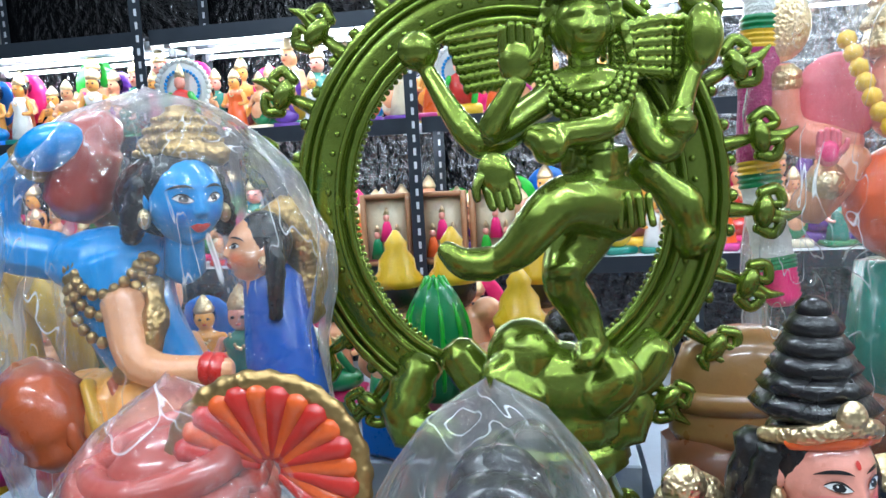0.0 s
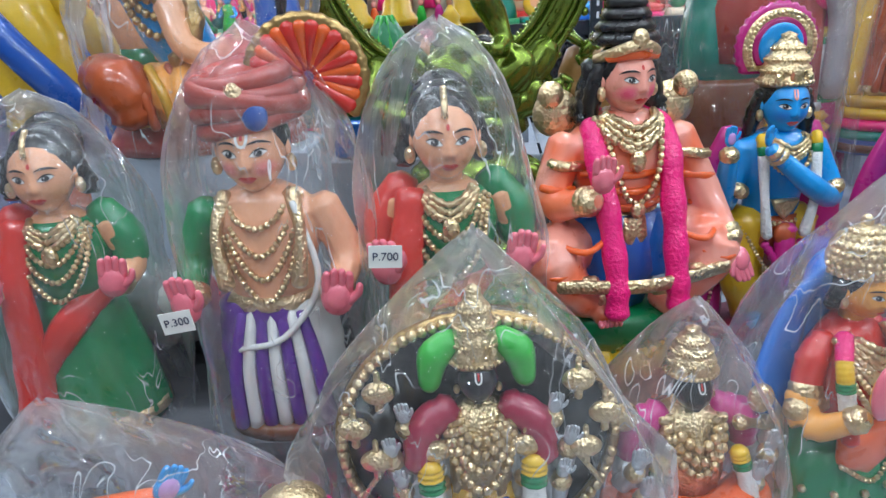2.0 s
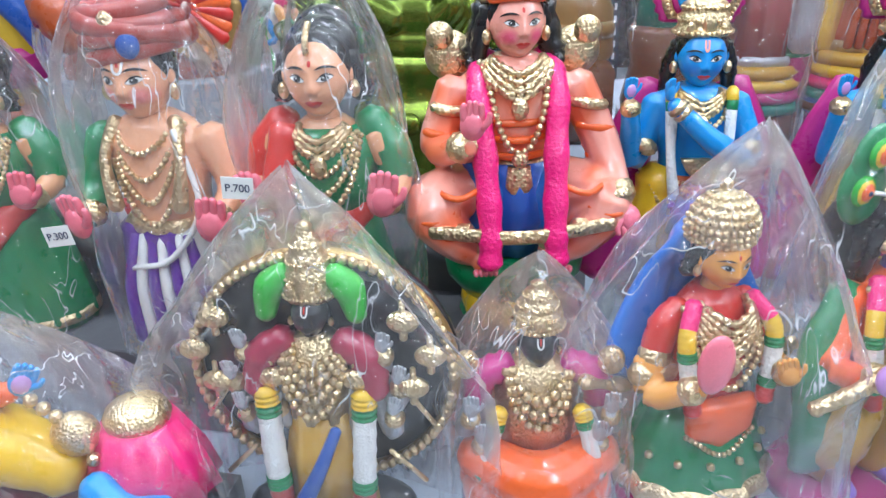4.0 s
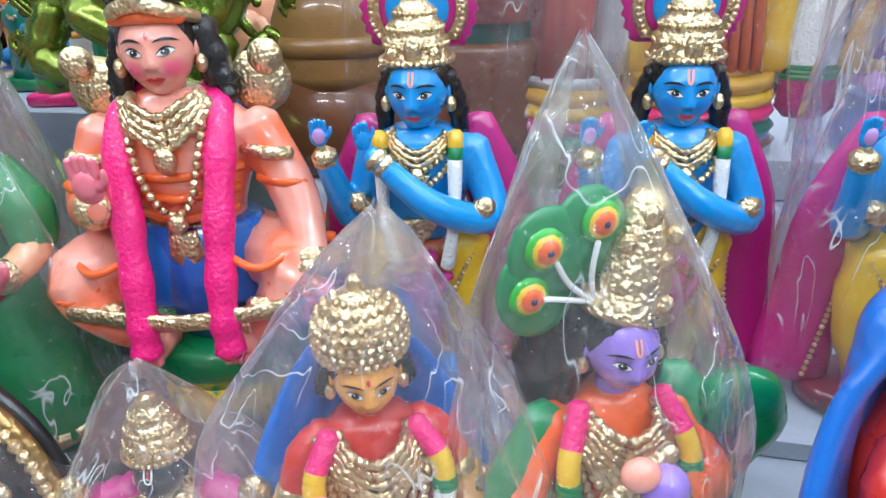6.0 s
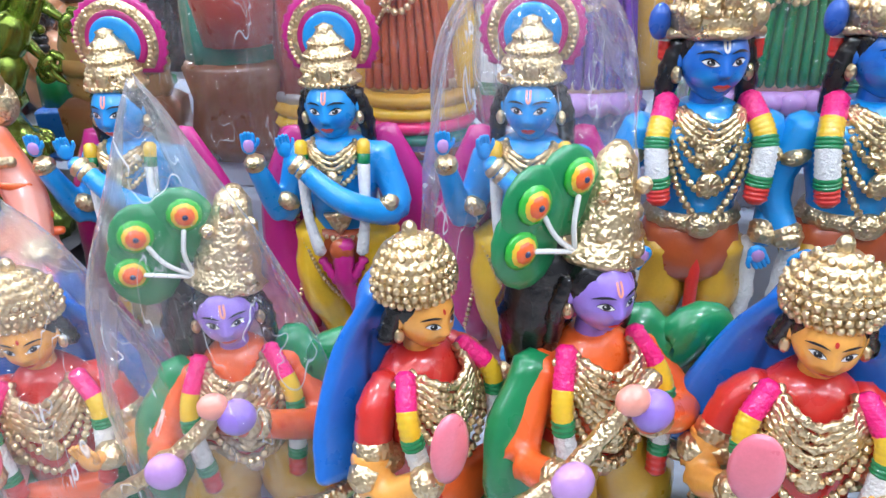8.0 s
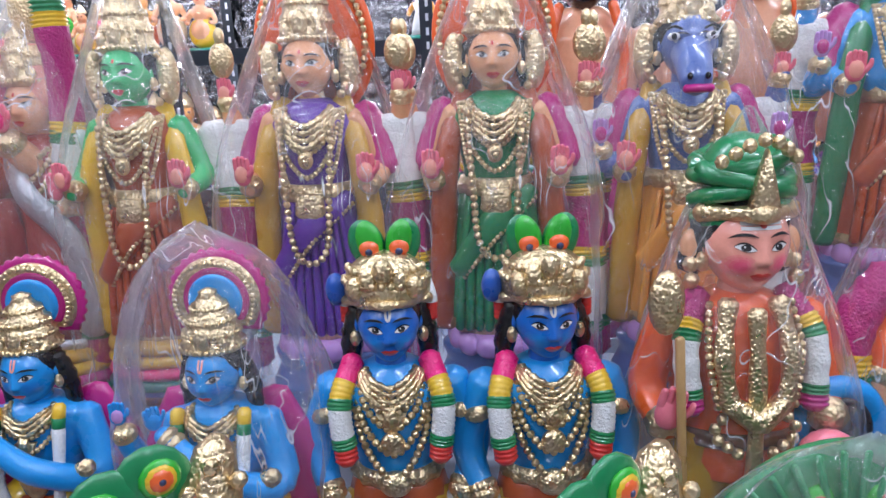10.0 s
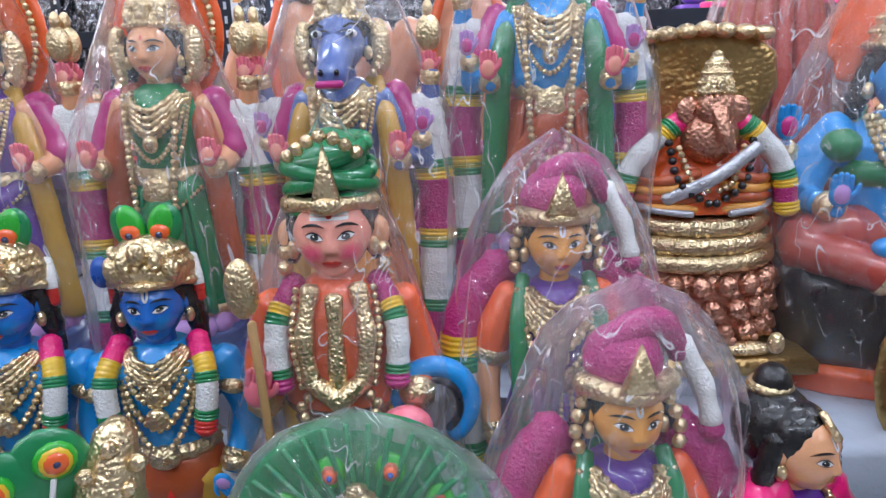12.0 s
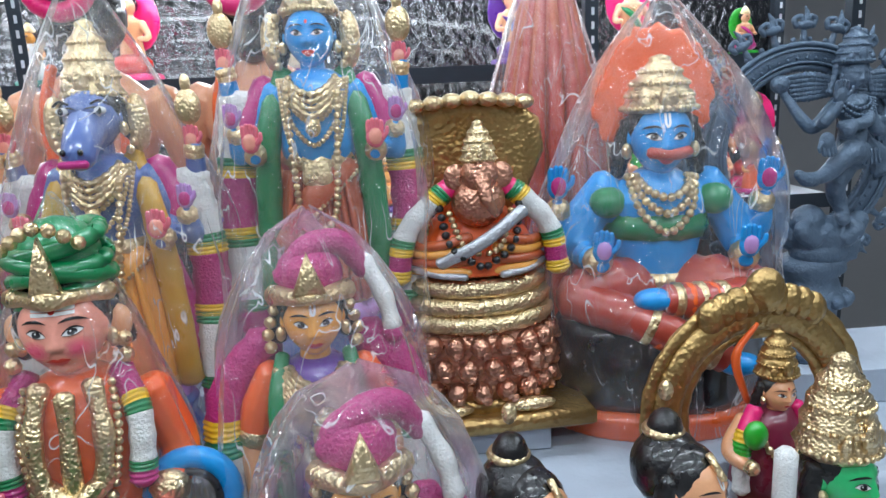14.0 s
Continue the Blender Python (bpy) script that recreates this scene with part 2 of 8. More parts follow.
def fused(pieces, voxel=0.0034):
    """Melts overlapping shapes into one moulded skin."""
    v, f, n = [], [], 0
    for a, b in pieces:
        v.append(a)
        f += [tuple(i + n for i in q) for q in b]
        n += len(a)
    me = bpy.data.meshes.new("raw")
    me.from_pydata(np.vstack(v).tolist(), [], f)
    me.update()
    ob = bpy.data.objects.new("raw", me)
    scene.collection.objects.link(ob)
    r = ob.modifiers.new("melt", "REMESH")
    r.mode, r.voxel_size = "VOXEL", voxel
    k = ob.modifiers.new("ease", "SMOOTH")
    k.factor, k.iterations = 0.5, 5
    got = bpy.data.meshes.new_from_object(ob.evaluated_get(bpy.context.evaluated_depsgraph_get()))
    q = np.empty(len(got.vertices) * 3)
    got.vertices.foreach_get("co", q)
    faces = [tuple(p.vertices) for p in got.polygons]
    bpy.data.objects.remove(ob)
    bpy.data.meshes.remove(me)
    bpy.data.meshes.remove(got)
    return q.reshape(-1, 3), faces


class Clay:
    """Collects the shapes of one moulded figure into one mesh. Front is -y, the base is at z = 0."""

    def __init__(self):
        self.v, self.f, self.mi, self.mats, self.n = [], [], [], [], 0
        self.t = np.eye(4)
        self.soft, self.hard = {}, False

    def place(self, m=None):
        self.t = np.array(m) if m is not None else np.eye(4)
        return self

    def add(self, v, f, key):
        v = np.asarray(v, float)
        v = v @ self.t[:3, :3].T + self.t[:3, 3]
        mat = M(key) if isinstance(key, str) else key
        if not self.hard and key in FLESH and min(np.ptp(v, axis=0)) > 0.016:
            self.soft.setdefault(key, []).append((v, f))
            return
        self.store(v, f, mat)

    def store(self, v, f, mat):
        if mat not in self.mats:
            self.mats.append(mat)
        k = self.mats.index(mat)
        self.v.append(v)
        self.f += [tuple(i + self.n for i in q) for q in f]
        self.mi += [k] * len(f)
        self.n += len(v)

    def grid(self, rows, key, caps=True):
        """rows: a list of closed rings of equal length."""
        r, n = len(rows), len(rows[0])
        f = [(i * n + j, i * n + (j + 1) % n, (i + 1) * n + (j + 1) % n, (i + 1) * n + j) for i in range(r - 1) for j in range(n)]
        if caps:
            f += [tuple(range(n - 1, -1, -1)), tuple((r - 1) * n + j for j in range(n))]
        self.add(np.vstack(rows), f, key)

    def ball(self, key, c, r, rot=(0, 0, 0), n=14, m=9, jaw=0.0):
        r = (r, r, r) if np.isscalar(r) else r
        a = np.linspace(0, 2 * np.pi, n, endpoint=False)
        R = np.array(Euler([radians(x) for x in rot]).to_matrix())
        rows = []
        for i in range(m + 1):
            th = np.pi * (0.02 + 0.96 * i / m)
            z, s = -np.cos(th), np.sin(th)
            k = s * (1 - jaw * max(0, -z) ** 1.3)
            rows.append(np.stack([k * np.cos(a) * r[0], s * np.sin(a) * r[1], np.full(n, z * r[2])], 1) @ R.T + np.array(c))
        self.grid(rows, key)

    def tube(self, key, pts, rad, n=9, k=5, flat=1.0, rib=0.0, ribs=0, axis=(0, 1, 0)):
        """A tapered tube; flat squeezes it along axis."""
        c = smooth_path(pts, k)
        rad = np.interp(np.linspace(0, 1, len(c)), np.linspace(0, 1, len(rad)), rad) if not np.isscalar(rad) else np.full(len(c), rad)
        if ribs:
            rad = rad * (1 + rib * np.cos(np.linspace(0, 2 * np.pi * ribs, len(c))))
        a = np.linspace(0, 2 * np.pi, n, endpoint=False)
        rows, up = [], np.array(axis, float)
        for i in range(len(c)):
            d = c[min(i + 1, len(c) - 1)] - c[max(i - 1, 0)]
            d /= np.linalg.norm(d) + 1e-9
            if abs(d @ up) > 0.95:
                e = np.array([0.0, 0.0, 1.0]) if abs(d[2]) < 0.9 else np.array([1.0, 0, 0])
            else:
                e = up
            s = np.cross(d, e)
            s /= np.linalg.norm(s)
            w = np.cross(s, d)
            rows.append(c[i] + rad[i] * (np.outer(np.cos(a), s) + flat * np.outer(np.sin(a), w)))
        for end, i in ((0, 0), (-1, len(c) - 1)):
            d = c[i] - c[1 if i == 0 else i - 1]
            d /= np.linalg.norm(d) + 1e-9
            tip = c[i] + (rows[end] - c[i]) * 0.55 + d * rad[i] * 0.5 * min(1, flat * 1.5)
            rows = [tip] + rows if end == 0 else rows + [tip]
        self.grid(rows, key)

    def lathe(self, key, prof, n=26, c=(0, 0), pleats=0, amp=0.0, a0=0.0):
        """prof: (z, rx, ry) from below upwards; pleats fold the wall."""
        a = np.linspace(0, 2 * np.pi, n, endpoint=False)
        rows = []
        for z, rx, ry in prof:
            w = 1 + amp * np.cos(pleats * a + a0)
            rows.append(np.stack([c[0] + rx * w * np.cos(a), c[1] + ry * w * np.sin(a), np.full(n, z)], 1))
        self.grid(rows, key)

    def beads(self, key, pts, r, gap=1.9, k=8):
        c = smooth_path(pts, k)
        s = np.concatenate([[0], np.cumsum(np.linalg.norm(np.diff(c, axis=0), axis=1))])
        for d in np.arange(0, s[-1] + 1e-6, r * gap):
            p = [np.interp(d, s, c[:, i]) for i in range(3)]
            self.ball(key, p, r, n=6, m=4)

    def ring(self, key, c, rx, rz, r, a0=0, a1=360, n=36, k=8, flat=1.0):
        a = np.radians(np.linspace(a0, a1, n + 1))
        self.tube(key, np.stack([c[0] + rx * np.cos(a), np.full(n + 1, c[1]), c[2] + rz * np.sin(a)], 1), r, n=k, k=1, flat=flat)

    def slab(self, key, outline, y, thick, bulge=0.0):
        """An upright plate in the x-z plane with a rounded rim."""
        o = np.asarray(outline, float)
        mid = o.mean(0)
        rows = []
        for s, d in ((0.02, -bulge), (0.7, -bulge * 0.6), (0.94, 0.0), (1.0, thick * 0.25), (1.0, thick * 0.75), (0.94, thick), (0.02, thick)):
            p = mid + (o - mid) * s
            rows.append(np.stack([p[:, 0], np.full(len(p), y + d), p[:, 1]], 1))
        self.grid(rows, key)

    def box(self, key, c, s, rot=(0, 0, 0), bev=0.08):
        b = bev * min(s)
        R = np.array(Euler([radians(x) for x in rot]).to_matrix())
        rows = []
        for z, k in ((-0.5, b), (-0.5 + b / s[2], 0), (0.5 - b / s[2], 0), (0.5, b)):
            x, y = s[0] / 2 - k, s[1] / 2 - k
            rows.append(np.array([(-x, -y, z * s[2]), (x, -y, z * s[2]), (x, y, z * s[2]), (-x, y, z * s[2])]) @ R.T + np.array(c))
        self.grid(rows, key)

    def mesh(self, name, smooth=True):
        for key, pieces in self.soft.items():
            self.store(*fused(pieces), M(key))
        self.soft = {}
        me = bpy.data.meshes.new(name)
        me.from_pydata(np.vstack(self.v).tolist(), [], self.f)
        for m in self.mats:
            me.materials.append(m)
        me.polygons.foreach_set("material_index", self.mi)
        me.polygons.foreach_set("use_smooth", [smooth] * len(self.f))
        me.update()
        return me

    def thing(self, name, m, label, category, group="", kind="", smooth=True):
        ob = new(name, self.mesh(name, smooth))
        ob.matrix_world = m
        return tagged(ob, label, category, group, kind)


def part(name, clay, parent, label="", smooth=True):
    ob = new(name, clay.mesh(name, smooth))
    ob.parent = parent
    if label:
        ob["label"] = label
    return ob


def at(x, y, z, turn=0.0, lean=0.0, side=0.0):
    return pose(x, y, z, lean, side, turn)


def flat_box(name, x0, x1, y0, y1, z0, z1, mat, label="", category="", kind="structure", bev=0.02):
    c = Clay()
    c.box(mat, ((x0 + x1) / 2, (y0 + y1) / 2, (z0 + z1) / 2), (x1 - x0, y1 - y0, z1 - z0), bev=bev)
    return c.thing(name, Matrix(), label, category, "", kind, smooth=False)


# ---- the shop ----
flat_box("floor", -4, 6, -3, 3.6, -0.1, 0, FLOOR_TILE, "pale polished stone floor of the shop", "floor")
flat_box("ceiling", -4, 6, -3, 3.6, 2.9, 3.0, CEILING_PAINT, "plain white painted shop ceiling", "ceiling")
flat_box("wall_north", -4, 6, 3.5, 3.6, 0, 2.9, WALL_PAINT, "plain pale wall behind the racks", "wall")
flat_box("wall_south", -4, 6, -3, -2.9, 0, 2.9, WALL_PAINT, "plain pale wall across the aisle", "wall")
flat_box("wall_west", -4, -3.9, -2.9, 3.5, 0, 2.9, WALL_PAINT, "plain pale end wall", "wall")
flat_box("wall_east", 5.9, 6, -2.9, 3.5, 0, 2.9, WALL_PAINT, "plain pale end wall", "wall")


def tube_light(x, y):
    c = Clay()
    c.box(SHELF_WHITE, (0, 0, 0.02), (1.25, 0.06, 0.04))
    body = c.thing("tube_light", at(x, y, 2.86), "white ceiling batten with a lit tube", "ceiling light", "ceiling tube lights")
    t = Clay()
    t.tube(TUBE_GLOW, [(-0.6, 0, -0.02), (0.6, 0, -0.02)], 0.014, n=10, k=2)
    part("tube", t, body, "glowing white tube")
    lamp = bpy.data.lights.new("tube_lamp", "AREA")
    lamp.shape, lamp.size, lamp.size_y, lamp.energy, lamp.color = "RECTANGLE", 1.2, 0.05, TUBE_POWER, (0.86, 0.94, 1.0)
    lo = new("tube_lamp", lamp)
    lo.parent = body
    lo.location = (0, 0, -0.045)


for tx, ty in TUBES:
    tube_light(tx, ty)


# ---- stepped display stand ----
def cloth_step(x0, x1, y0, y1, z0, z1, label, cloth=CLOTH):
    """A cloth-covered step with a soft edge and a hanging front."""
    c = Clay()
    xs = np.linspace(x0, x1, max(8, int((x1 - x0) / 0.06)))
    prof = [(y1, z1), ((y0 + y1) / 2, z1), (y0 + 0.03, z1), (y0 + 0.008, z1 - 0.004), (y0, z1 - 0.016), (y0 - 0.002, (z0 + z1) / 2), (y0, z0)]
    v, f = [], []
    for i, x in enumerate(xs):
        for j, (y, z) in enumerate(prof):
            w = noise.noise((x * 6, z * 5, 0.3)) * (0.008 if j >= 4 else 0.002)
            v.append((x, y + (w if j >= 4 else 0), z + (w if j < 3 else 0)))
    n = len(prof)
    for i in range(len(xs) - 1):
        for j in range(n - 1):
            f.append((i * n + j, i * n + j + 1, (i + 1) * n + j + 1, (i + 1) * n + j))
    c.add(v, f, cloth)
    b = (y0 + 0.012, y1, z0, z1 - 0.012)
    c.box(cloth, ((x0 + x1) / 2, (b[0] + b[1]) / 2, (b[2] + b[3]) / 2), (x1 - x0 - 0.01, b[1] - b[0], b[3] - b[2]))
    c.thing("display_step", Matrix(), label, "display step", "steps of the stand", "structure")


Z1, Z2, Z3, ZL, ZR = 0.60, 0.75, 0.95, 0.84, 0.62
cloth_step(-1.6, 3.6, 0.06, 0.5, 0.0, Z1, "low step of the stand under pale grey-blue cloth")
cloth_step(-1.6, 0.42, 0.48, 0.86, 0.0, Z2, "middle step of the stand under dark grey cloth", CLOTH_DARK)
cloth_step(0.42, 1.68, 0.48, 0.86, 0.0, Z2, "middle step of the stand under pale grey-blue cloth")
cloth_step(1.68, 3.6, 0.5, 0.9, 0.0, ZR, "lower end of the middle step under pale grey-blue cloth")
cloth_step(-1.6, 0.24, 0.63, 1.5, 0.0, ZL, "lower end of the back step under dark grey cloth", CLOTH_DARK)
cloth_step(0.24, 3.6, 0.86, 1.5, 0.0, Z3, "back step of the stand under pale grey-blue cloth")


# ---- steel racks behind ----
def rack():
    r = tagged(new("storage_rack"), "dark slotted-angle steel rack full of small painted dolls", "rack")
    r.location = (0, 0, 0)
    posts = [-1.92, -1.12, -0.30, 0.46, 1.23, 2.0, 2.77, 3.54]
    for y in (1.9, 2.32):
        for x in posts:
            c = Clay()
            c.box(RACK_STEEL, (x, y, 1.25), (0.036, 0.003, 2.5))
            c.box(RACK_STEEL, (x - 0.018, y + 0.018, 1.25), (0.003, 0.036, 2.5))
            for z in np.arange(0.9, 2.45, 0.038):
                c.box(SHELF_WHITE, (x + 0.002, y - 0.003, z), (0.008, 0.002, 0.02))
            part("post", c, r, smooth=False)
    for z in (0.4, 0.82, 1.22, 1.64, 1.95):
        for a, b in zip(posts, posts[1:]):
            c = Clay()
            c.box(RACK_STEEL, ((a + b) / 2, 1.93, z - 0.018), (b - a - 0.04, 0.004, 0.045))
            c.box(SHELF_DARK if z > 1.9 else SHELF_WHITE, ((a + b) / 2, 2.12, z - 0.006), (b - a - 0.04, 0.38, 0.012))
            part("shelf", c, r, smooth=False)
    c = Clay()
    c.box(WRAP, (0.8, 2.36, 1.25), (5.5, 0.02, 2.5))
    part("back_cover", c, r, "dark crinkled wrapping behind the shelves")
    return r


rack()


def led_tube(x, y, z):
    c = Clay()
    c.tube(SHELF_GLOW, [(-0.36, 0, 0), (0.36, 0, 0)], 0.005, n=8, k=2)
    t = c.thing("shelf_light", at(x, y, z), "lit white tube fixed under a rack shelf", "shelf light", "shelf lights")
    for s in (-0.37, 0.37):
        h = Clay()
        h.box(SHELF_WHITE, (s, 0, 0.004), (0.02, 0.018, 0.026))
        part("holder", h, t)


for zz in (1.95, 1.64):
    for xx in (-1.52, -0.71, 0.08, 0.845, 1.615, 2.385, 3.155):
        led_tube(xx, 2.0, zz - 0.03)
        if zz > 1.7:
            led_tube(xx, 2.14, zz - 0.03)
            led_tube(xx, 2.26, zz - 0.03)


# ---- moulded figure parts ----
def inside(F, m):
    old = F.t
    F.t = old @ np.array(m)
    return old


def scaled(c, r, turn=0.0, nod=0.0, side=0.0):
    return pose(*c, nod, side, turn) @ Matrix.Scale(r, 4)


def bump_at(x, z, a, b, w, h):
    return np.exp(-((np.abs(x) - a) / w) ** 2 - ((z - b) / h) ** 2)


def face_front(x, z, wide, jaw=0.25):
    """How far forward the face reaches at x, z: brow, sockets, nose, cheeks, lips and chin on an oval."""
    x, z = np.asarray(x, float), np.asarray(z, float)
    k = 1 - jaw * np.maximum(0, -z) ** 1.3
    y = 0.86 * np.sqrt(np.maximum(0.0, 1 - z * z - (x / (wide * k)) ** 2))
    t = np.clip((0.3 - z) / 0.46, 0, 1)
    nose = 0.16 * t ** 1.2 * np.clip((z + 0.29) / 0.1, 0, 1) * np.exp(-(x / (0.075 + 0.05 * t)) ** 2)
    y = y + nose + 0.07 * bump_at(x, z, 0.12, -0.18, 0.06, 0.06)
    y = y - 0.075 * bump_at(x, z, 0.33, 0.12, 0.2, 0.11) + 0.03 * bump_at(x, z, 0.33, 0.08, 0.16, 0.08) + 0.03 * bump_at(x, z, 0.3, 0.36, 0.24, 0.09)
    y = y + 0.05 * bump_at(x, z, 0.42, -0.28, 0.2, 0.2) + 0.085 * bump_at(x, z, 0.0, -0.48, 0.2, 0.1) - 0.02 * bump_at(x, z, 0.0, -0.49, 0.2, 0.05)
    return y + 0.1 * bump_at(x, z, 0.0, -0.79, 0.22, 0.13) - 0.04 * bump_at(x, z, 0.0, -0.63, 0.22, 0.06)


def painted(F, key, top, low, wide, lift=0.008):
    """A coat of paint laid on the face between two lines of (x, z)."""
    a, b = np.asarray(top, float), np.asarray(low, float)
    rows = []
    for t in (0, 0.34, 0.67, 1):
        p = a + (b - a) * t
        rows.append(np.stack([p[:, 0], -face_front(p[:, 0], p[:, 1], wide) - lift, p[:, 1]], 1))
    n = len(a)
    F.add(np.vstack(rows), [(i * n + k, (i + 1) * n + k, (i + 1) * n + k + 1, i * n + k + 1) for i in range(3) for k in range(n - 1)], key)


def face_spot(F, key, x, z, rx, rz, wide, lift=0.008):
    u = np.linspace(-1, 1, 11)
    h = rz * np.sqrt(1 - u * u)
    painted(F, key, np.stack([x + rx * u, z + h], 1), np.stack([x + rx * u, z - h], 1), wide, lift)


def face(F, c, r, skin, turn=0, nod=0, hair="hair", blush=None, lips="red", mark=None, locks=1.5, rings=True, wide=0.8, plain=False):
    old = inside(F, scaled(c, r, turn, nod))
    F.hard = True
    n, m = 46, 44
    q = np.linspace(-1, 1, n, endpoint=False)
    a = -np.pi / 2 + np.pi * np.sign(q) * np.abs(q) ** 1.45
    rows = []
    for i in range(m + 1):
        th = np.pi * (0.02 + 0.96 * i / m)
        z, s = -np.cos(th), np.sin(th)
        x = s * (1 - 0.25 * max(0, -z) ** 1.3) * np.cos(a) * wide
        y = np.where(np.sin(a) < -0.05, -face_front(x, np.full(n, z), wide), s * np.sin(a) * 0.86)
        rows.append(np.stack([x, y, np.full(n, z)], 1))
    F.grid(rows, skin)
    u = np.linspace(-1, 1, 11)
    e = 1 - u * u
    for s in (-1, 1):
        F.ball(skin, (s * 0.8, 0.05, 0.0), (0.1, 0.16, 0.22), n=8, m=6)
        if not plain:
            if blush and blush != skin:
                for k, (w, t) in enumerate(((0.29, 0.2), (0.235, 0.38), (0.18, 0.55), (0.12, 0.68))):
                    face_spot(F, "mix:%s:%s:%s" % (skin, blush, t), s * 0.4, -0.27, w, w * 0.85, wide, 0.012 + 0.005 * k)
            x, z = s * (0.33 + 0.19 * u), 0.09 + 0.03 * u
            up, low = np.stack([x, z + 0.085 * e], 1), np.stack([x, z - 0.05 * e], 1)
            painted(F, "white", up, low, wide, 0.026)
            xi = s * 0.325 + 0.092 * u
            rim = np.sqrt(np.maximum(0, e))
            painted(F, "black", np.stack([xi, 0.1 + 0.07 * rim], 1), np.stack([xi, 0.095 - 0.05 * rim], 1), wide, 0.034)
            face_spot(F, "white", s * 0.32 - 0.025, 0.125, 0.018, 0.018, wide, 0.04)
            painted(F, "black", np.stack([x, z + 0.085 * e + 0.045 * (0.35 + 0.65 * e)], 1), up, wide, 0.034)
            painted(F, "brown", low, np.stack([x, z - 0.05 * e - 0.016 * e], 1), wide, 0.03)
            xb, zb = s * (0.36 + 0.25 * u), 0.29 + 0.075 * e - 0.02 * u
            painted(F, "black", np.stack([xb, zb + 0.034 * np.clip(e + 0.15, 0, 1)], 1), np.stack([xb, zb - 0.022 * np.clip(e + 0.1, 0, 1)], 1), wide, 0.022)
        if rings:
            F.ball("gold", (s * 0.88, -0.06, -0.34), (0.14, 0.15, 0.22), n=8, m=6)
        if hair and locks:
            F.tube(hair, [(s * 0.72, 0.25, 0.35), (s * 0.98, 0.28, -0.45), (s * 1.05, 0.3, -locks)], [0.3, 0.3, 0.2], n=10, k=6, rib=0.1, ribs=5)
    if not plain and lips != skin:
        x = 0.23 * u
        mid = np.stack([x, -0.49 + 0.02 * u * u], 1)
        painted(F, lips, np.stack([x, -0.49 + 0.02 * u * u + 0.1 * e - 0.035 * np.exp(-(u / 0.2) ** 2)], 1), mid, wide, 0.045)
        painted(F, "mix:%s:pink:0.3" % lips if lips in PAINT else lips, mid, np.stack([x * 0.9, -0.49 + 0.02 * u * u - 0.125 * e], 1), wide, 0.045)
    F.tube(skin, [(0, 0.1, -0.6), (0, 0.14, -1.6)], [0.4, 0.44], n=14, k=2)
    if hair:
        F.ball(hair, (0, 0.2, 0.2), (wide * 1.1, 0.86, 0.98), n=20, m=12)

    def stroke(key, pts, w, lift=0.022):
        p = smooth_path([(x, z, 0) for x, z in pts], 5)[:, :2]
        d = np.gradient(p, axis=0)
        d = np.stack([-d[:, 1], d[:, 0]], 1) / (np.linalg.norm(d, axis=1)[:, None] + 1e-9) * w
        painted(F, key, p + d, p - d, wide, lift)

    if mark == "u":
        stroke("white", [(-0.12, 0.68), (-0.12, 0.45), (-0.06, 0.3), (0.06, 0.3), (0.12, 0.45), (0.12, 0.68)], 0.032)
        stroke("red", [(0, 0.68), (0, 0.42)], 0.035)
    elif mark == "bars":
        for z in (0.48, 0.565, 0.65):
            stroke("white", [(-0.4, z), (0, z + 0.01), (0.4, z)], 0.033)
        face_spot(F, "red", 0, 0.56, 0.07, 0.08, wide, 0.03)
    elif mark == "dot":
        face_spot(F, "red", 0, 0.45, 0.045, 0.07, wide, 0.022)
    elif mark:
        stroke(mark, [(-0.05, 0.68), (-0.05, 0.45), (0, 0.36), (0.05, 0.45), (0.05, 0.68)], 0.03)
    F.hard = False
    F.t = old


def hand(F, key, c, s, turn=0.0, tilt=0.0, side=0.0, palm=None):
    """An open hand, fingers up, palm to the front."""
    old = inside(F, scaled(c, s, turn, tilt, side))
    F.hard = True
    F.ball(key, (0, 0, 0), (0.52, 0.25, 0.62), n=12, m=8)
    for i in range(4):
        x = -0.34 + 0.226 * i
        F.tube(key, [(x, 0, 0.25), (x * 1.02, -0.06, 0.7), (x * 0.98, -0.14, 1.0 - 0.1 * abs(i - 1.4))], [0.16, 0.15, 0.11], n=7, k=3)
    F.tube(key, [(0.35, -0.05, -0.1), (0.62, -0.14, 0.2), (0.66, -0.2, 0.5)], [0.17, 0.14, 0.1], n=6, k=2)
    if palm:
        F.ball(palm, (0, -0.12, 0.02), (0.4, 0.16, 0.48), n=10, m=6)
    F.hard = False
    F.t = old


def limb(F, key, pts, r, bangle="gold", band=True):
    F.tube(key, pts, r, n=10, k=5)
    if band:
        p, q = np.array(pts[-2], float), np.array(pts[-1], float)
        for t in (0.78, 0.9):
            a = p + (q - p) * t
            d = (q - p) / np.linalg.norm(q - p) * r[-1] * 0.22
            F.tube(bangle, [a - d, a + d], r[-1] * 1.25, n=10, k=1)


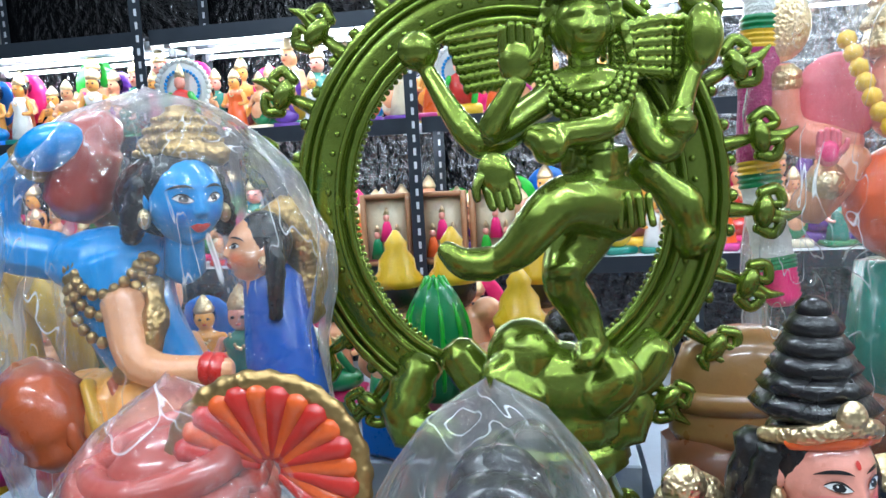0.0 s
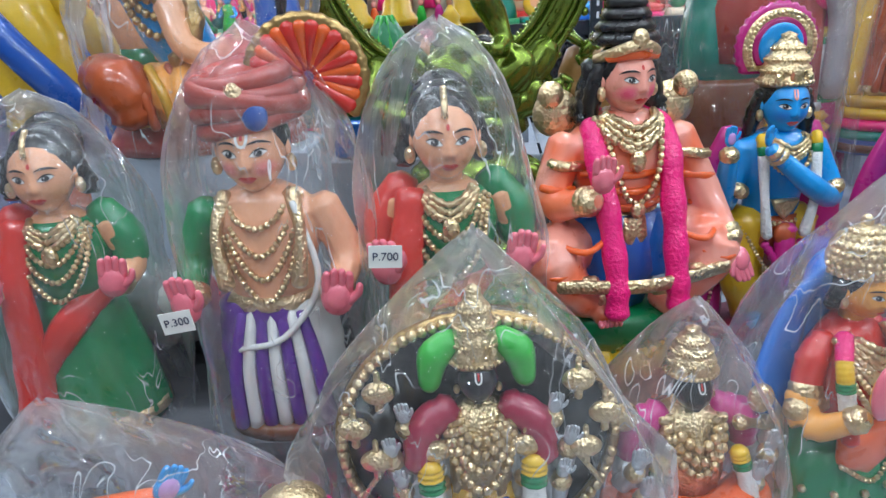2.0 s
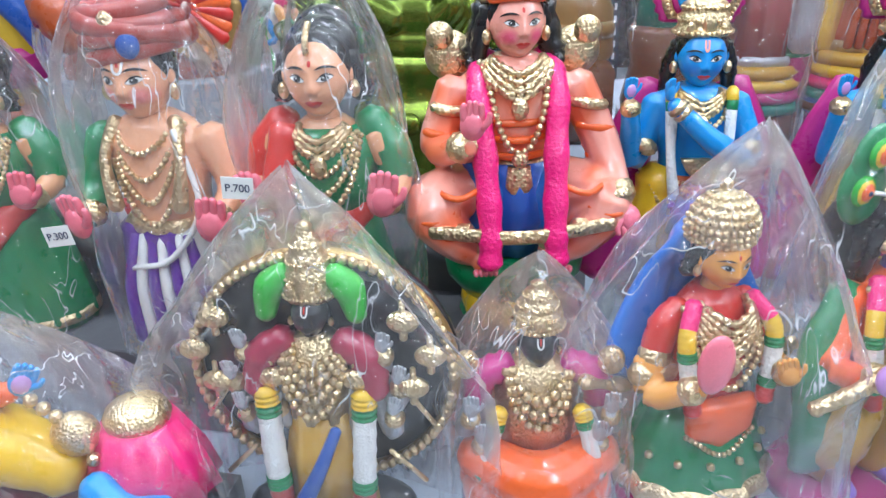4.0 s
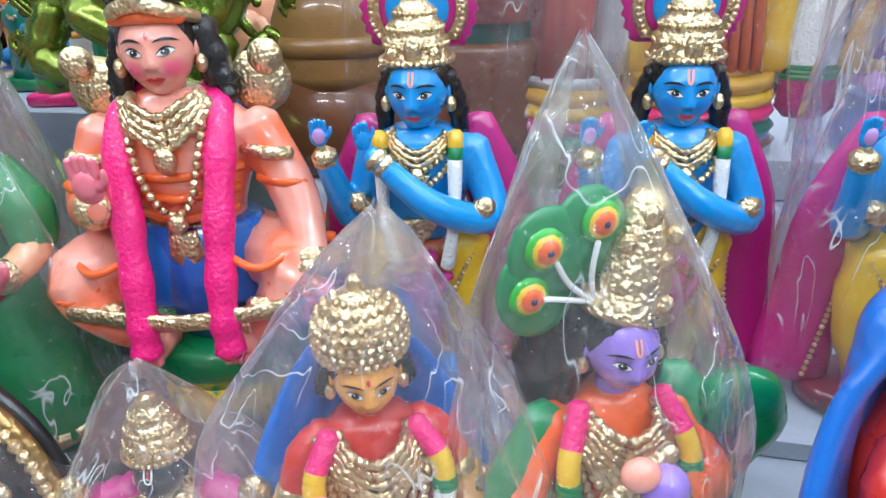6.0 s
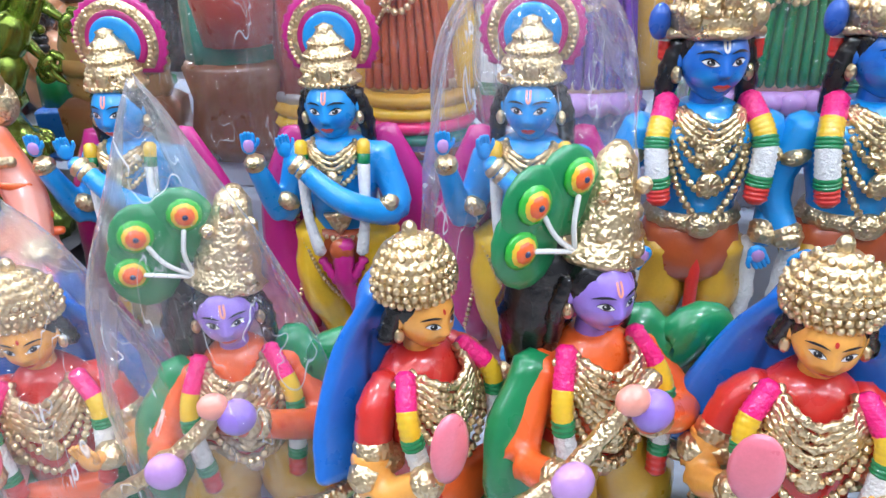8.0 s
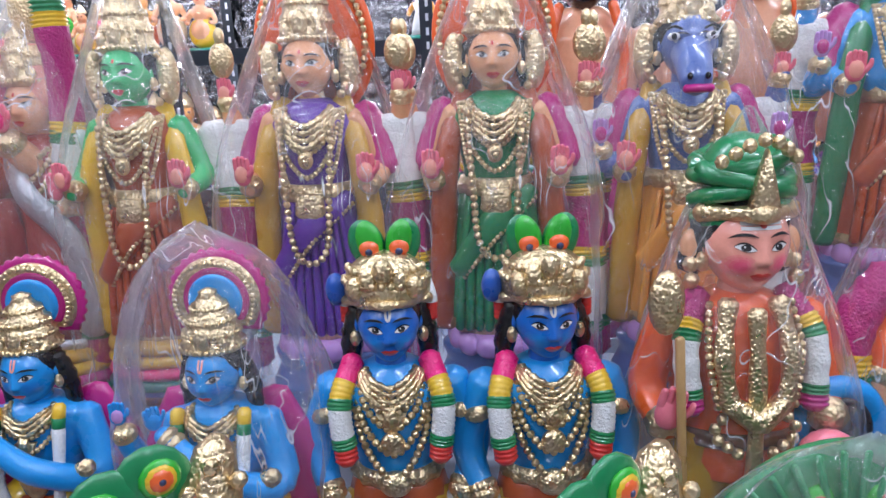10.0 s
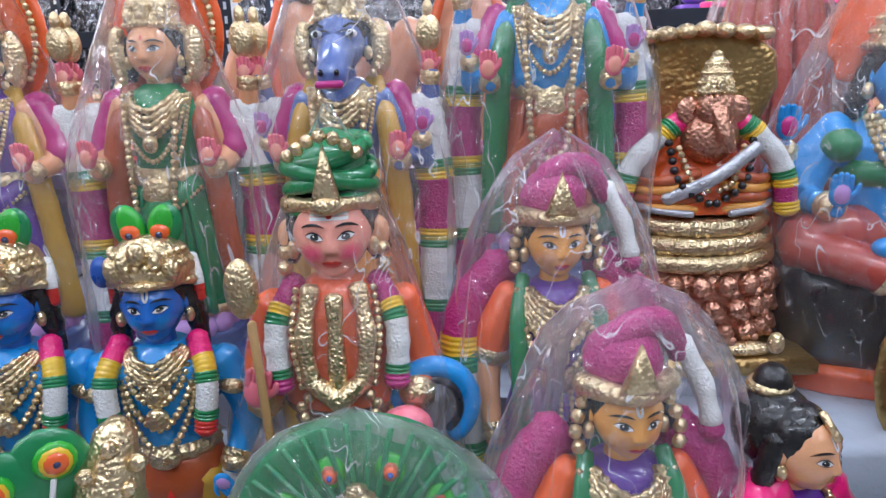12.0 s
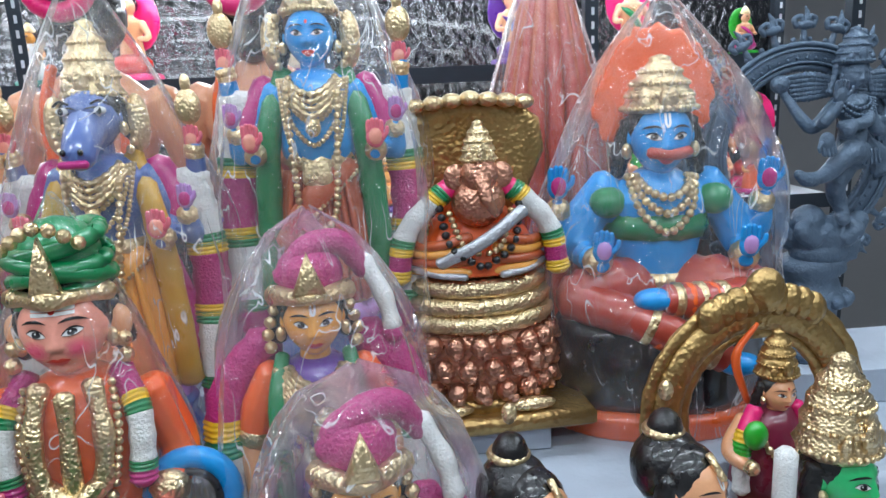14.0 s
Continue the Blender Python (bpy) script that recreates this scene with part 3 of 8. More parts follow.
def banded(F, pts, r, seq, flat=1.0):
    """A thick flower garland whose colours change along its length."""
    c = smooth_path(pts, 12)
    s = np.concatenate([[0], np.cumsum(np.linalg.norm(np.diff(c, axis=0), axis=1))])
    total, pos = sum(w for _, w in seq), 0.0
    for key, w in seq:
        a, b = pos / total * s[-1], (pos + w) / total * s[-1]
        d = np.linspace(a, b, 7)
        F.tube(key, [[np.interp(x, s, c[:, i]) for i in range(3)] for x in d], r * (1.0 if w > 0.5 else 1.08), n=9, k=2, flat=flat, rib=0.05, ribs=max(2, int((b - a) / 0.006)))
        pos += w


COLUMN = [("white_garland", 2.2), ("green", 0.3), ("yellow", 0.3), ("pink_garland", 2), ("yellow", 0.3), ("green", 0.3), ("white_garland", 2.2), ("green", 0.3), ("pink_garland", 1)]
SHOULDER = [("hot_garland", 1), ("yellow", 0.8), ("green", 0.3), ("white_garland", 1.3), ("green", 0.3), ("red", 0.6)]


def necklace(F, z, w, drop, y, r=0.004, key="gold", y2=None):
    y2 = y if y2 is None else y2
    F.beads(key, [(-w, y * 0.35, z), (-w * 0.72, y * 0.85, z - drop * 0.62), (0, y2, z - drop), (w * 0.72, y * 0.85, z - drop * 0.62), (w, y * 0.35, z)], r * 1.2, 1.75)


def collar(F, z, w, y, rows=5, step=0.009, r=0.0048):
    """Close rows of ribbed gilt chain over the breast."""
    for i in range(rows):
        k = w + 0.0035 * i
        d = step * (i + 1)
        F.tube("gold", [(-k, y * 0.45, z - 0.3 * d), (-k * 0.7, y * 0.92, z - 0.9 * d), (0, y - 0.001 * i, z - 0.008 - 1.3 * d), (k * 0.7, y * 0.92, z - 0.9 * d), (k, y * 0.45, z - 0.3 * d)], r, n=7, k=6, rib=0.25, ribs=16)
    F.ball("gold", (0, y - 0.006, z - 0.02 - 1.3 * step * rows), (r * 2.6, r * 1.6, r * 3.2), n=9, m=6)


def tall_crown(F, c, r, h, key="gold"):
    old = inside(F, pose(*c))
    prof = []
    for t, k in ((0, 1.0), (0.1, 1.16), (0.17, 1.0), (0.22, 0.96), (0.36, 1.0), (0.4, 0.88), (0.44, 0.86), (0.56, 0.84), (0.6, 0.7), (0.64, 0.67), (0.76, 0.6), (0.8, 0.45), (0.9, 0.3), (0.94, 0.34), (1.0, 0.06)):
        prof.append((t * h, r * k, r * k * 0.95))
    F.lathe(key, prof, n=22, pleats=11, amp=0.025)
    F.ball(key, (0, -r * 0.98, h * 0.24), (r * 0.3, r * 0.14, h * 0.2), n=8, m=6)
    for s in (-1, 1):
        F.ball(key, (s * r * 0.62, -r * 0.78, h * 0.18), (r * 0.24, r * 0.12, h * 0.11), n=8, m=5)
    for t, k, b in ((0.08, 1.12, 0.1), (0.29, 0.99, 0.085), (0.5, 0.86, 0.08), (0.7, 0.64, 0.075)):
        F.beads(key, [(r * k * math.cos(a), r * k * 0.97 * math.sin(a), h * t) for a in np.linspace(-math.pi - 0.3, 0.3, 9)], r * b, 2.0, 3)
    F.t = old


def halo(F, c, r, cols, y=0.02):
    """A fan-like ruffled halo in rings of colour, gold beads between."""
    for i, (key, k) in enumerate(cols):
        a = np.radians(np.linspace(-40, 220, 44))
        w = 1 + (0.03 * np.cos(np.arange(44) * math.pi) if i == 0 else 0)
        out = np.stack([c[0] + r * k * w * np.cos(a), c[2] + r * k * w * np.sin(a)], 1)
        F.slab(key, out, c[1] + y - 0.004 * i, 0.012)
    a = np.radians(np.linspace(-35, 215, 14))
    F.beads("gold", np.stack([c[0] + r * 0.78 * np.cos(a), np.full(14, c[1] + y - 0.014), c[2] + r * 0.78 * np.sin(a)], 1), r * 0.055, 1.8, 3)


def plume(F, c, s, turn=0.0, nod=0.0, side=0.0, eyes=((-0.45, 0.9), (0.42, 1.0), (-0.75, 0.25)), lines=True):
    """A green peacock feather with orange eyes."""
    old = inside(F, scaled(c, s, turn, nod, side))
    for i, (x, z) in enumerate(eyes):
        o = [(x * 0.75 + 0.68 * math.cos(a) * 0.9, z * 0.75 + 0.74 * math.sin(a)) for a in np.linspace(0, 2 * math.pi, 16, endpoint=False)]
        F.slab("green", o, 0.02 * i, 0.14, 0.1)
        for k, (key, q) in enumerate((("leaf", 0.31), ("yellow", 0.25), ("orange", 0.19), ("navy", 0.07))):
            F.ball(key, (x, -0.1 - 0.03 * k + 0.02 * i, z), (q, 0.1, q), n=12, m=6)
        if lines:
            F.tube("white", [(x * 0.75, -0.14, z * 0.75), (x * 0.4, -0.16, z * 0.3), (0.2, -0.1, -0.2)], 0.045, n=6, k=4)
    F.t = old


def lotus(F, z, r, h, key, n=14, tip=None):
    for i in range(n):
        a = 2 * math.pi * i / n
        F.ball(key, (r * 0.86 * math.cos(a), r * 0.86 * math.sin(a), z + h * 0.5), (r * 0.24, r * 0.13, h * 0.6), (18 * math.sin(a), -18 * math.cos(a), math.degrees(a) + 90), n=8, m=6)
    F.lathe(tip or key, [(z, r * 0.8, r * 0.8), (z + h * 0.5, r * 0.86, r * 0.86), (z + h, r * 0.82, r * 0.82)], n=20)


# ---- kinds of figure ----
def flute_player():
    F = Clay()
    F.lathe("maroon", [(0, 0.1, 0.06), (0.02, 0.1, 0.06), (0.024, 0.094, 0.055)], n=24)
    for s in (-1, 1):
        F.tube("sky", [(s * 0.02, -0.02, 0.035), (s * 0.03, -0.05, 0.03)], [0.016, 0.012], k=2)
        F.tube("yellow", [(s * 0.035, 0, 0.2), (s * 0.04 - 0.005, -0.01, 0.12), (s * 0.022, -0.005, 0.03)], [0.042, 0.036, 0.026], n=12, rib=0.05, ribs=7)
        F.tube("magenta", [(s * 0.052, 0.025, 0.34), (s * 0.09, 0.022, 0.24), (s * 0.1, 0.022, 0.12), (s * 0.112, 0.005, 0.03)], [0.032, 0.04, 0.044, 0.05], n=10, flat=0.35, axis=(0, 1, 0))
        F.beads("gold", [(s * 0.055, -0.0, 0.32), (s * 0.072, -0.002, 0.22), (s * 0.08, 0.0, 0.12), (s * 0.1, -0.014, 0.03)], 0.0035, 2.3)
        F.tube("white_garland", [(s * 0.042, -0.04, 0.32), (s * 0.04, -0.056, 0.25), (s * 0.03, -0.056, 0.19)], 0.008, n=7, rib=0.12, ribs=9)
        F.tube("green", [(s * 0.043, -0.038, 0.33), (s * 0.042, -0.041, 0.318)], 0.009, n=7, k=1)
        F.tube("yellow", [(s * 0.043, -0.032, 0.345), (s * 0.043, -0.038, 0.331)], 0.009, n=7, k=1)
    F.lathe("rust", [(0.13, 0.052, 0.04), (0.17, 0.066, 0.046), (0.205, 0.062, 0.045), (0.215, 0.05, 0.04)], n=24, pleats=9, amp=0.03)
    F.tube("magenta", [(0.005, -0.05, 0.2), (0.0, -0.056, 0.15), (0.012, -0.05, 0.09)], [0.014, 0.016, 0.008], n=8, rib=0.15, ribs=6)
    F.ball("rust", (0.0, -0.054, 0.19), (0.018, 0.012, 0.02))
    for s in (-1, 1):
        F.tube("magenta", [(s * 0.03, -0.052, 0.175), (s * 0.015, -0.058, 0.15), (0.0, -0.056, 0.125)], 0.007, n=6, rib=0.2, ribs=5)
        F.beads("gold", [(s * 0.06, -0.03, 0.2), (s * 0.035, -0.05, 0.15), (s * 0.008, -0.05, 0.11)], 0.0035)
    F.lathe("sky", [(0.2, 0.046, 0.036), (0.235, 0.045, 0.036), (0.28, 0.055, 0.042), (0.315, 0.064, 0.042), (0.335, 0.056, 0.036), (0.348, 0.028, 0.026)], n=24)
    F.beads("gold", [(-0.055, -0.02, 0.21), (0, -0.044, 0.204), (0.055, -0.02, 0.21)], 0.005)
    F.slab("gold", [(-0.022, 0.245), (0.022, 0.245), (0.012, 0.225), (0, 0.212), (-0.012, 0.225)], -0.048, 0.012)
    for i, (w, d) in enumerate(((0.03, 0.018), (0.036, 0.034), (0.042, 0.05))):
        necklace(F, 0.345 - i * 0.004, w, d, -0.044 - 0.004 * i, 0.0035)
    collar(F, 0.344, 0.03, -0.048, 3, 0.006, 0.0035)
    F.slab("gold", [(-0.014, 0.302), (0.014, 0.302), (0, 0.278)], -0.054, 0.01)
    limb(F, "sky", [(0.058, 0, 0.322), (0.082, -0.03, 0.245), (0.02, -0.075, 0.275), (-0.048, -0.07, 0.335)], [0.022, 0.02, 0.018, 0.012])
    limb(F, "sky", [(-0.055, 0, 0.322), (-0.086, -0.012, 0.235), (-0.1, -0.045, 0.3), (-0.104, -0.055, 0.33)], [0.022, 0.02, 0.015, 0.012])
    for x, z, y in ((-0.072, 0.262, -0.035), (0.072, 0.262, -0.052)):
        F.ball("gold", (x, y, z), (0.018, 0.012, 0.013), (0, 30 if x < 0 else -30, 0), n=8, m=5)
    hand(F, "sky", (-0.054, -0.072, 0.352), 0.02, 40, 0, -10)
    hand(F, "sky", (-0.106, -0.058, 0.352), 0.02, 15, 0, 0, "lilac")
    face(F, (0, -0.008, 0.388), 0.043, "sky", -4, 4, blush="blue", mark="rose", locks=1.6)
    tall_crown(F, (0, 0.002, 0.416), 0.036, 0.08)
    halo(F, (0, 0.03, 0.472), 0.066, (("magenta", 1.0), ("gold", 0.86), ("magenta", 0.66), ("sky", 0.54)), 0.0)
    return F


def garlanded_prince():
    F = Clay()
    F.lathe("maroon", [(0, 0.1, 0.065), (0.022, 0.1, 0.065), (0.026, 0.094, 0.06)], n=24)
    for s in (-1, 1):
        F.tube("sky", [(s * 0.03, -0.01, 0.045), (s * 0.035, -0.06, 0.036)], [0.02, 0.014], k=2)
        F.tube("mustard", [(s * 0.034, 0, 0.19), (s * 0.038, -0.008, 0.12), (s * 0.034, 0, 0.05)], [0.044, 0.038, 0.026], n=12, rib=0.06, ribs=8)
        F.tube("white_garland", [(s * 0.075, -0.02, 0.2), (s * 0.08, -0.02, 0.12), (s * 0.075, -0.02, 0.07)], [0.012, 0.014, 0.009], n=8, rib=0.1, ribs=6)
        F.ball("red", (s * 0.076, -0.022, 0.06), 0.014)
        banded(F, [(s * 0.05, -0.01, 0.395), (s * 0.066, -0.045, 0.35), (s * 0.06, -0.058, 0.28)], 0.015, SHOULDER)
        banded(F, [(s * 0.046, 0.025, 0.5), (s * 0.055, 0.01, 0.475), (s * 0.056, 0.008, 0.445)], 0.008, [("white_garland", 2), ("red", 1)])
    F.tube("red", [(0, -0.045, 0.19), (0, -0.045, 0.05)], [0.01, 0.008], n=8, k=3)
    F.lathe("rust", [(0.145, 0.05, 0.04), (0.16, 0.064, 0.05), (0.19, 0.07, 0.055), (0.225, 0.062, 0.05), (0.235, 0.05, 0.04)], n=26, pleats=12, amp=0.03)
    F.lathe("sky", [(0.22, 0.052, 0.042), (0.26, 0.055, 0.044), (0.32, 0.072, 0.05), (0.355, 0.08, 0.05), (0.375, 0.062, 0.042), (0.392, 0.03, 0.028)], n=26)
    F.lathe("gold", [(0.228, 0.06, 0.05), (0.238, 0.064, 0.053), (0.25, 0.058, 0.048)], n=26, pleats=13, amp=0.04)
    for i, (w, d) in enumerate(((0.03, 0.022), (0.034, 0.034), (0.038, 0.046), (0.044, 0.066), (0.05, 0.1), (0.054, 0.135))):
        necklace(F, 0.384, w, d, -0.054 - 0.001 * i, 0.0046)
    F.slab("gold", [(-0.02, 0.34), (0.02, 0.34), (0.012, 0.32), (0, 0.308), (-0.012, 0.32)], -0.058, 0.01, 0.004)
    collar(F, 0.39, 0.032, -0.054, 4, 0.007, 0.004)
    F.ball("gold", (0, -0.06, 0.3), (0.016, 0.01, 0.016))
    F.ball("gold", (0, -0.055, 0.24), (0.022, 0.014, 0.018))
    for s in (-1, 1):
        limb(F, "sky", [(s * 0.074, 0, 0.36), (s * 0.105, 0.0, 0.28), (s * 0.085, -0.04, 0.21)], [0.028, 0.024, 0.016])
        F.ball("gold", (s * 0.09, -0.02, 0.325), (0.02, 0.014, 0.012), (0, s * 20, 0), n=8, m=5)
        hand(F, "sky", (s * 0.074, -0.06, 0.2), 0.024, 0, -10, s * 150, "lilac")
    face(F, (0, -0.01, 0.445), 0.05, "blue", 4, 2, blush="sky", mark="white", locks=1.7)
    F.lathe("gold", [(0.472, 0.045, 0.044), (0.482, 0.054, 0.052), (0.498, 0.055, 0.053), (0.518, 0.048, 0.046), (0.534, 0.03, 0.03), (0.54, 0.008, 0.008)], n=24, pleats=8, amp=0.03)
    for z, q in ((0.505, 0.054), (0.52, 0.048)):
        F.beads("gold", [(q * math.cos(a), q * 0.97 * math.sin(a), z) for a in np.linspace(-math.pi, 0, 9)], 0.0055, 2.1, 3)
    for k in range(5):
        F.ball("gold", (-0.036 + 0.018 * k, -0.05 + 0.006 * abs(k - 2), 0.5 + 0.012 * (2 - abs(k - 2))), (0.013, 0.01, 0.016), n=8, m=6)
    F.tube("gold", [(-0.054, -0.005, 0.476), (0, -0.056, 0.482), (0.054, -0.005, 0.476)], 0.006, n=8, rib=0.2, ribs=20, k=8)
    for s in (-1, 1):
        F.ball("leaf", (s * 0.019, 0.0, 0.55), (0.017, 0.009, 0.029), (0, s * 14, 0))
        F.ball("green", (s * 0.023, 0.004, 0.548), (0.023, 0.008, 0.032), (0, s * 16, 0))
        F.ball("orange", (s * 0.019, -0.007, 0.543), (0.013, 0.007, 0.011))
        F.ball("navy", (s * 0.019, -0.012, 0.54), (0.005, 0.005, 0.005))
    F.ball("deep_blue", (-0.066, 0, 0.49), (0.014, 0.012, 0.022))
    return F


def seated_garlanded():
    F = Clay()
    F.lathe("green", [(0, 0.075, 0.065), (0.03, 0.09, 0.075), (0.05, 0.07, 0.06)], n=24)
    lotus(F, 0.03, 0.088, 0.045, "yellow", 14, "green")
    F.lathe("green", [(0.07, 0.085, 0.07), (0.1, 0.108, 0.085), (0.132, 0.112, 0.09), (0.138, 0.1, 0.08)], n=30)
    sk, st = "rose_spray", "orange"
    for s in (-1, 1):
        F.tube(sk, [(s * 0.045, 0.02, 0.24), (s * 0.125, -0.055, 0.235), (s * 0.09, -0.065, 0.18), (s * 0.05, -0.055, 0.15)], [0.045, 0.046, 0.032, 0.02], n=12)
        F.tube(sk, [(s * 0.05, -0.05, 0.155), (s * 0.055, -0.09, 0.148)], [0.022, 0.017], n=10, k=2)
        for i in range(5):
            F.ball("pink", (s * (0.04 + 0.007 * i), -0.107, 0.147), (0.005, 0.008, 0.006), n=6, m=4)
        F.tube("gold", [(s * 0.036, -0.06, 0.172), (s * 0.066, -0.078, 0.17)], 0.012, n=8, k=1)
        for z, x in ((0.2, 0.105), (0.26, 0.09), (0.225, 0.13)):
            F.tube(st, [(s * (x - 0.034), -0.085, z + 0.01), (s * x, -0.1, z), (s * (x + 0.03), -0.075, z + 0.004)], 0.006, n=6, k=3)
        F.tube("gold", [(s * 0.075, -0.098, 0.212), (s * 0.14, -0.07, 0.2)], 0.011, n=8, k=3)
        F.ball("gold", (s * 0.092, 0.03, 0.435), (0.036, 0.02, 0.036))
        F.ball("gold", (s * 0.105, 0.015, 0.465), (0.02, 0.014, 0.02))
        F.tube("hot_garland", [(s * 0.04, 0.02, 0.43), (s * 0.055, -0.03, 0.4), (s * 0.05, -0.075, 0.31), (s * 0.046, -0.105, 0.22), (s * 0.048, -0.115, 0.165)], 0.0175, n=10, k=8, rib=0.08, ribs=26)
        F.lathe("blue", [(0.19, 0.05, 0.05), (0.25, 0.056, 0.05), (0.29, 0.045, 0.04)], n=16, c=(s * 0.035, -0.01))
    F.lathe("deep_blue", [(0.14, 0.04, 0.04), (0.2, 0.055, 0.06), (0.29, 0.06, 0.05)], n=20, c=(0, -0.01), pleats=8, amp=0.05)
    F.lathe(sk, [(0.25, 0.055, 0.045), (0.3, 0.06, 0.046), (0.36, 0.082, 0.052), (0.4, 0.086, 0.05), (0.425, 0.06, 0.04), (0.44, 0.03, 0.03)], n=26)
    for z, w in ((0.305, 0.058), (0.33, 0.064), (0.355, 0.072)):
        F.tube(st, [(-w, -0.028, z), (0, -0.052, z - 0.004), (w, -0.028, z)], 0.006, n=6, k=5)
    F.lathe("gold", [(0.275, 0.058, 0.05), (0.285, 0.06, 0.053), (0.295, 0.056, 0.048)], n=24)
    F.tube("gold", [(-0.13, -0.1, 0.213), (0, -0.118, 0.205), (0.13, -0.1, 0.213)], 0.011, n=8, k=6, flat=0.5)
    F.slab("gold", [(-0.016, 0.29), (0.016, 0.29), (0.02, 0.26), (0, 0.23), (-0.02, 0.26)], -0.062, 0.012, 0.004)
    for i, d in enumerate((0.018, 0.028, 0.038)):
        necklace(F, 0.43, 0.034 + 0.008 * i, d, -0.052 - 0.002 * i, 0.0055)
    collar(F, 0.44, 0.036, -0.054, 4, 0.009, 0.005)
    F.beads("gold", [(-0.045, -0.03, 0.43), (-0.034, -0.06, 0.37), (-0.018, -0.064, 0.325), (0, -0.064, 0.312), (0.018, -0.064, 0.325), (0.034, -0.06, 0.37), (0.045, -0.03, 0.43)], 0.0055)
    F.ball("gold", (0, -0.066, 0.302), (0.012, 0.008, 0.012))
    limb(F, sk, [(-0.085, 0, 0.395), (-0.115, -0.02, 0.315), (-0.075, -0.085, 0.33)], [0.03, 0.027, 0.018])
    hand(F, "pink", (-0.068, -0.1, 0.365), 0.034, 0, 0, 0, "pink")
    limb(F, sk, [(0.085, 0, 0.395), (0.125, -0.02, 0.31), (0.145, -0.075, 0.235)], [0.03, 0.028, 0.02])
    hand(F, "pink", (0.155, -0.09, 0.215), 0.034, 10, 15, 170, "pink")
    for s, pts in ((-1, ((-0.095, 0.37), (-0.108, 0.335))), (1, ((0.1, 0.37), (0.112, 0.335), (0.128, 0.29), (0.137, 0.265)))):
        for x, z in pts:
            F.tube(st if z < 0.35 else "gold", [(x - 0.024, -0.025, z + 0.004), (x + s * 0.006, -0.036, z), (x + 0.026, -0.025, z - 0.004)], 0.008, n=6, k=3)
    face(F, (0, -0.012, 0.482), 0.048, "rose", 8, 2, blush="hot_pink", mark="dot", locks=1.35)
    F.tube("orange", [(-0.036, -0.026, 0.515), (0, -0.045, 0.52), (0.036, -0.026, 0.515)], 0.008, n=6, k=4)
    F.tube("gold", [(-0.043, 0.0, 0.512), (-0.028, -0.036, 0.524), (0, -0.047, 0.532), (0.028, -0.036, 0.524), (0.043, 0.0, 0.512)], [0.007, 0.008, 0.009, 0.008, 0.007], n=8, k=5)
    F.ball("gold", (0, -0.05, 0.54), (0.012, 0.008, 0.014))
    for i in range(5):
        F.lathe("hair", [(0.53 + i * 0.016, 0.043 - i * 0.006, 0.043 - i * 0.006), (0.538 + i * 0.016, 0.049 - i * 0.0065, 0.049 - i * 0.0065), (0.548 + i * 0.016, 0.04 - i * 0.006, 0.04 - i * 0.006)], n=18, pleats=9, amp=0.04)
    F.ball("hair", (0, 0, 0.615), (0.014, 0.014, 0.012))
    for s in (-1, 1):
        F.tube("hair", [(s * 0.04, 0.015, 0.5), (s * 0.056, 0.012, 0.44), (s * 0.062, 0.0, 0.425)], [0.018, 0.018, 0.01], n=8, rib=0.15, ribs=6)
    return F


def court_lady(sari="red", blouse="green"):
    F = Clay()
    F.lathe(blouse, [(0, 0.1, 0.08), (0.02, 0.105, 0.085), (0.12, 0.09, 0.07), (0.2, 0.07, 0.055), (0.235, 0.06, 0.048)], n=36, pleats=14, amp=0.035)
    F.lathe("gold", [(0.012, 0.107, 0.087), (0.03, 0.105, 0.085)], n=30)
    F.lathe(blouse, [(0.22, 0.058, 0.046), (0.27, 0.062, 0.05), (0.31, 0.072, 0.055), (0.34, 0.07, 0.045), (0.36, 0.05, 0.035)], n=26)
    F.lathe("skin", [(0.325, 0.068, 0.046), (0.35, 0.06, 0.038), (0.372, 0.028, 0.026)], n=22)
    for s in (-1, 1):
        limb(F, "skin", [(s * 0.072, 0, 0.345), (s * 0.1, -0.01, 0.28), (s * 0.088, -0.06, 0.258)], [0.024, 0.022, 0.017])
        F.tube(sari if s < 0 else blouse, [(s * 0.06, 0.01, 0.365), (s * 0.09, 0.005, 0.32), (s * 0.098, -0.005, 0.28)], [0.026, 0.032, 0.026], n=10)
        hand(F, "pink", (s * 0.09, -0.08, 0.275), 0.042, s * 10, 0, s * 8, "pink")
    F.tube(sari, [(-0.05, -0.03, 0.36), (-0.062, -0.055, 0.28), (-0.066, -0.065, 0.16), (-0.075, -0.07, 0.05)], [0.022, 0.024, 0.028, 0.034], n=10, flat=0.5, rib=0.05, ribs=4)
    F.tube(sari, [(0.05, -0.02, 0.24), (0.0, -0.06, 0.2), (-0.06, -0.06, 0.12)], [0.02, 0.026, 0.02], n=10, flat=0.5)
    for i, d in enumerate((0.03, 0.055, 0.082, 0.112)):
        necklace(F, 0.355, 0.038 + 0.006 * i, d, -0.056 - 0.003 * i, 0.0042)
    collar(F, 0.366, 0.032, -0.053, 3, 0.008)
    face(F, (0, -0.012, 0.43), 0.056, "peach", 4, 3, blush="skin", mark="dot", locks=0.5)
    F.ball("hair", (0, 0.02, 0.455), (0.052, 0.052, 0.05), n=18, m=12)
    F.tube("gold", [(0, -0.03, 0.5), (0, -0.05, 0.485), (0, -0.056, 0.465)], 0.0045, n=6, k=4)
    F.ball("hair", (0, 0.05, 0.47), (0.045, 0.04, 0.045))
    return F


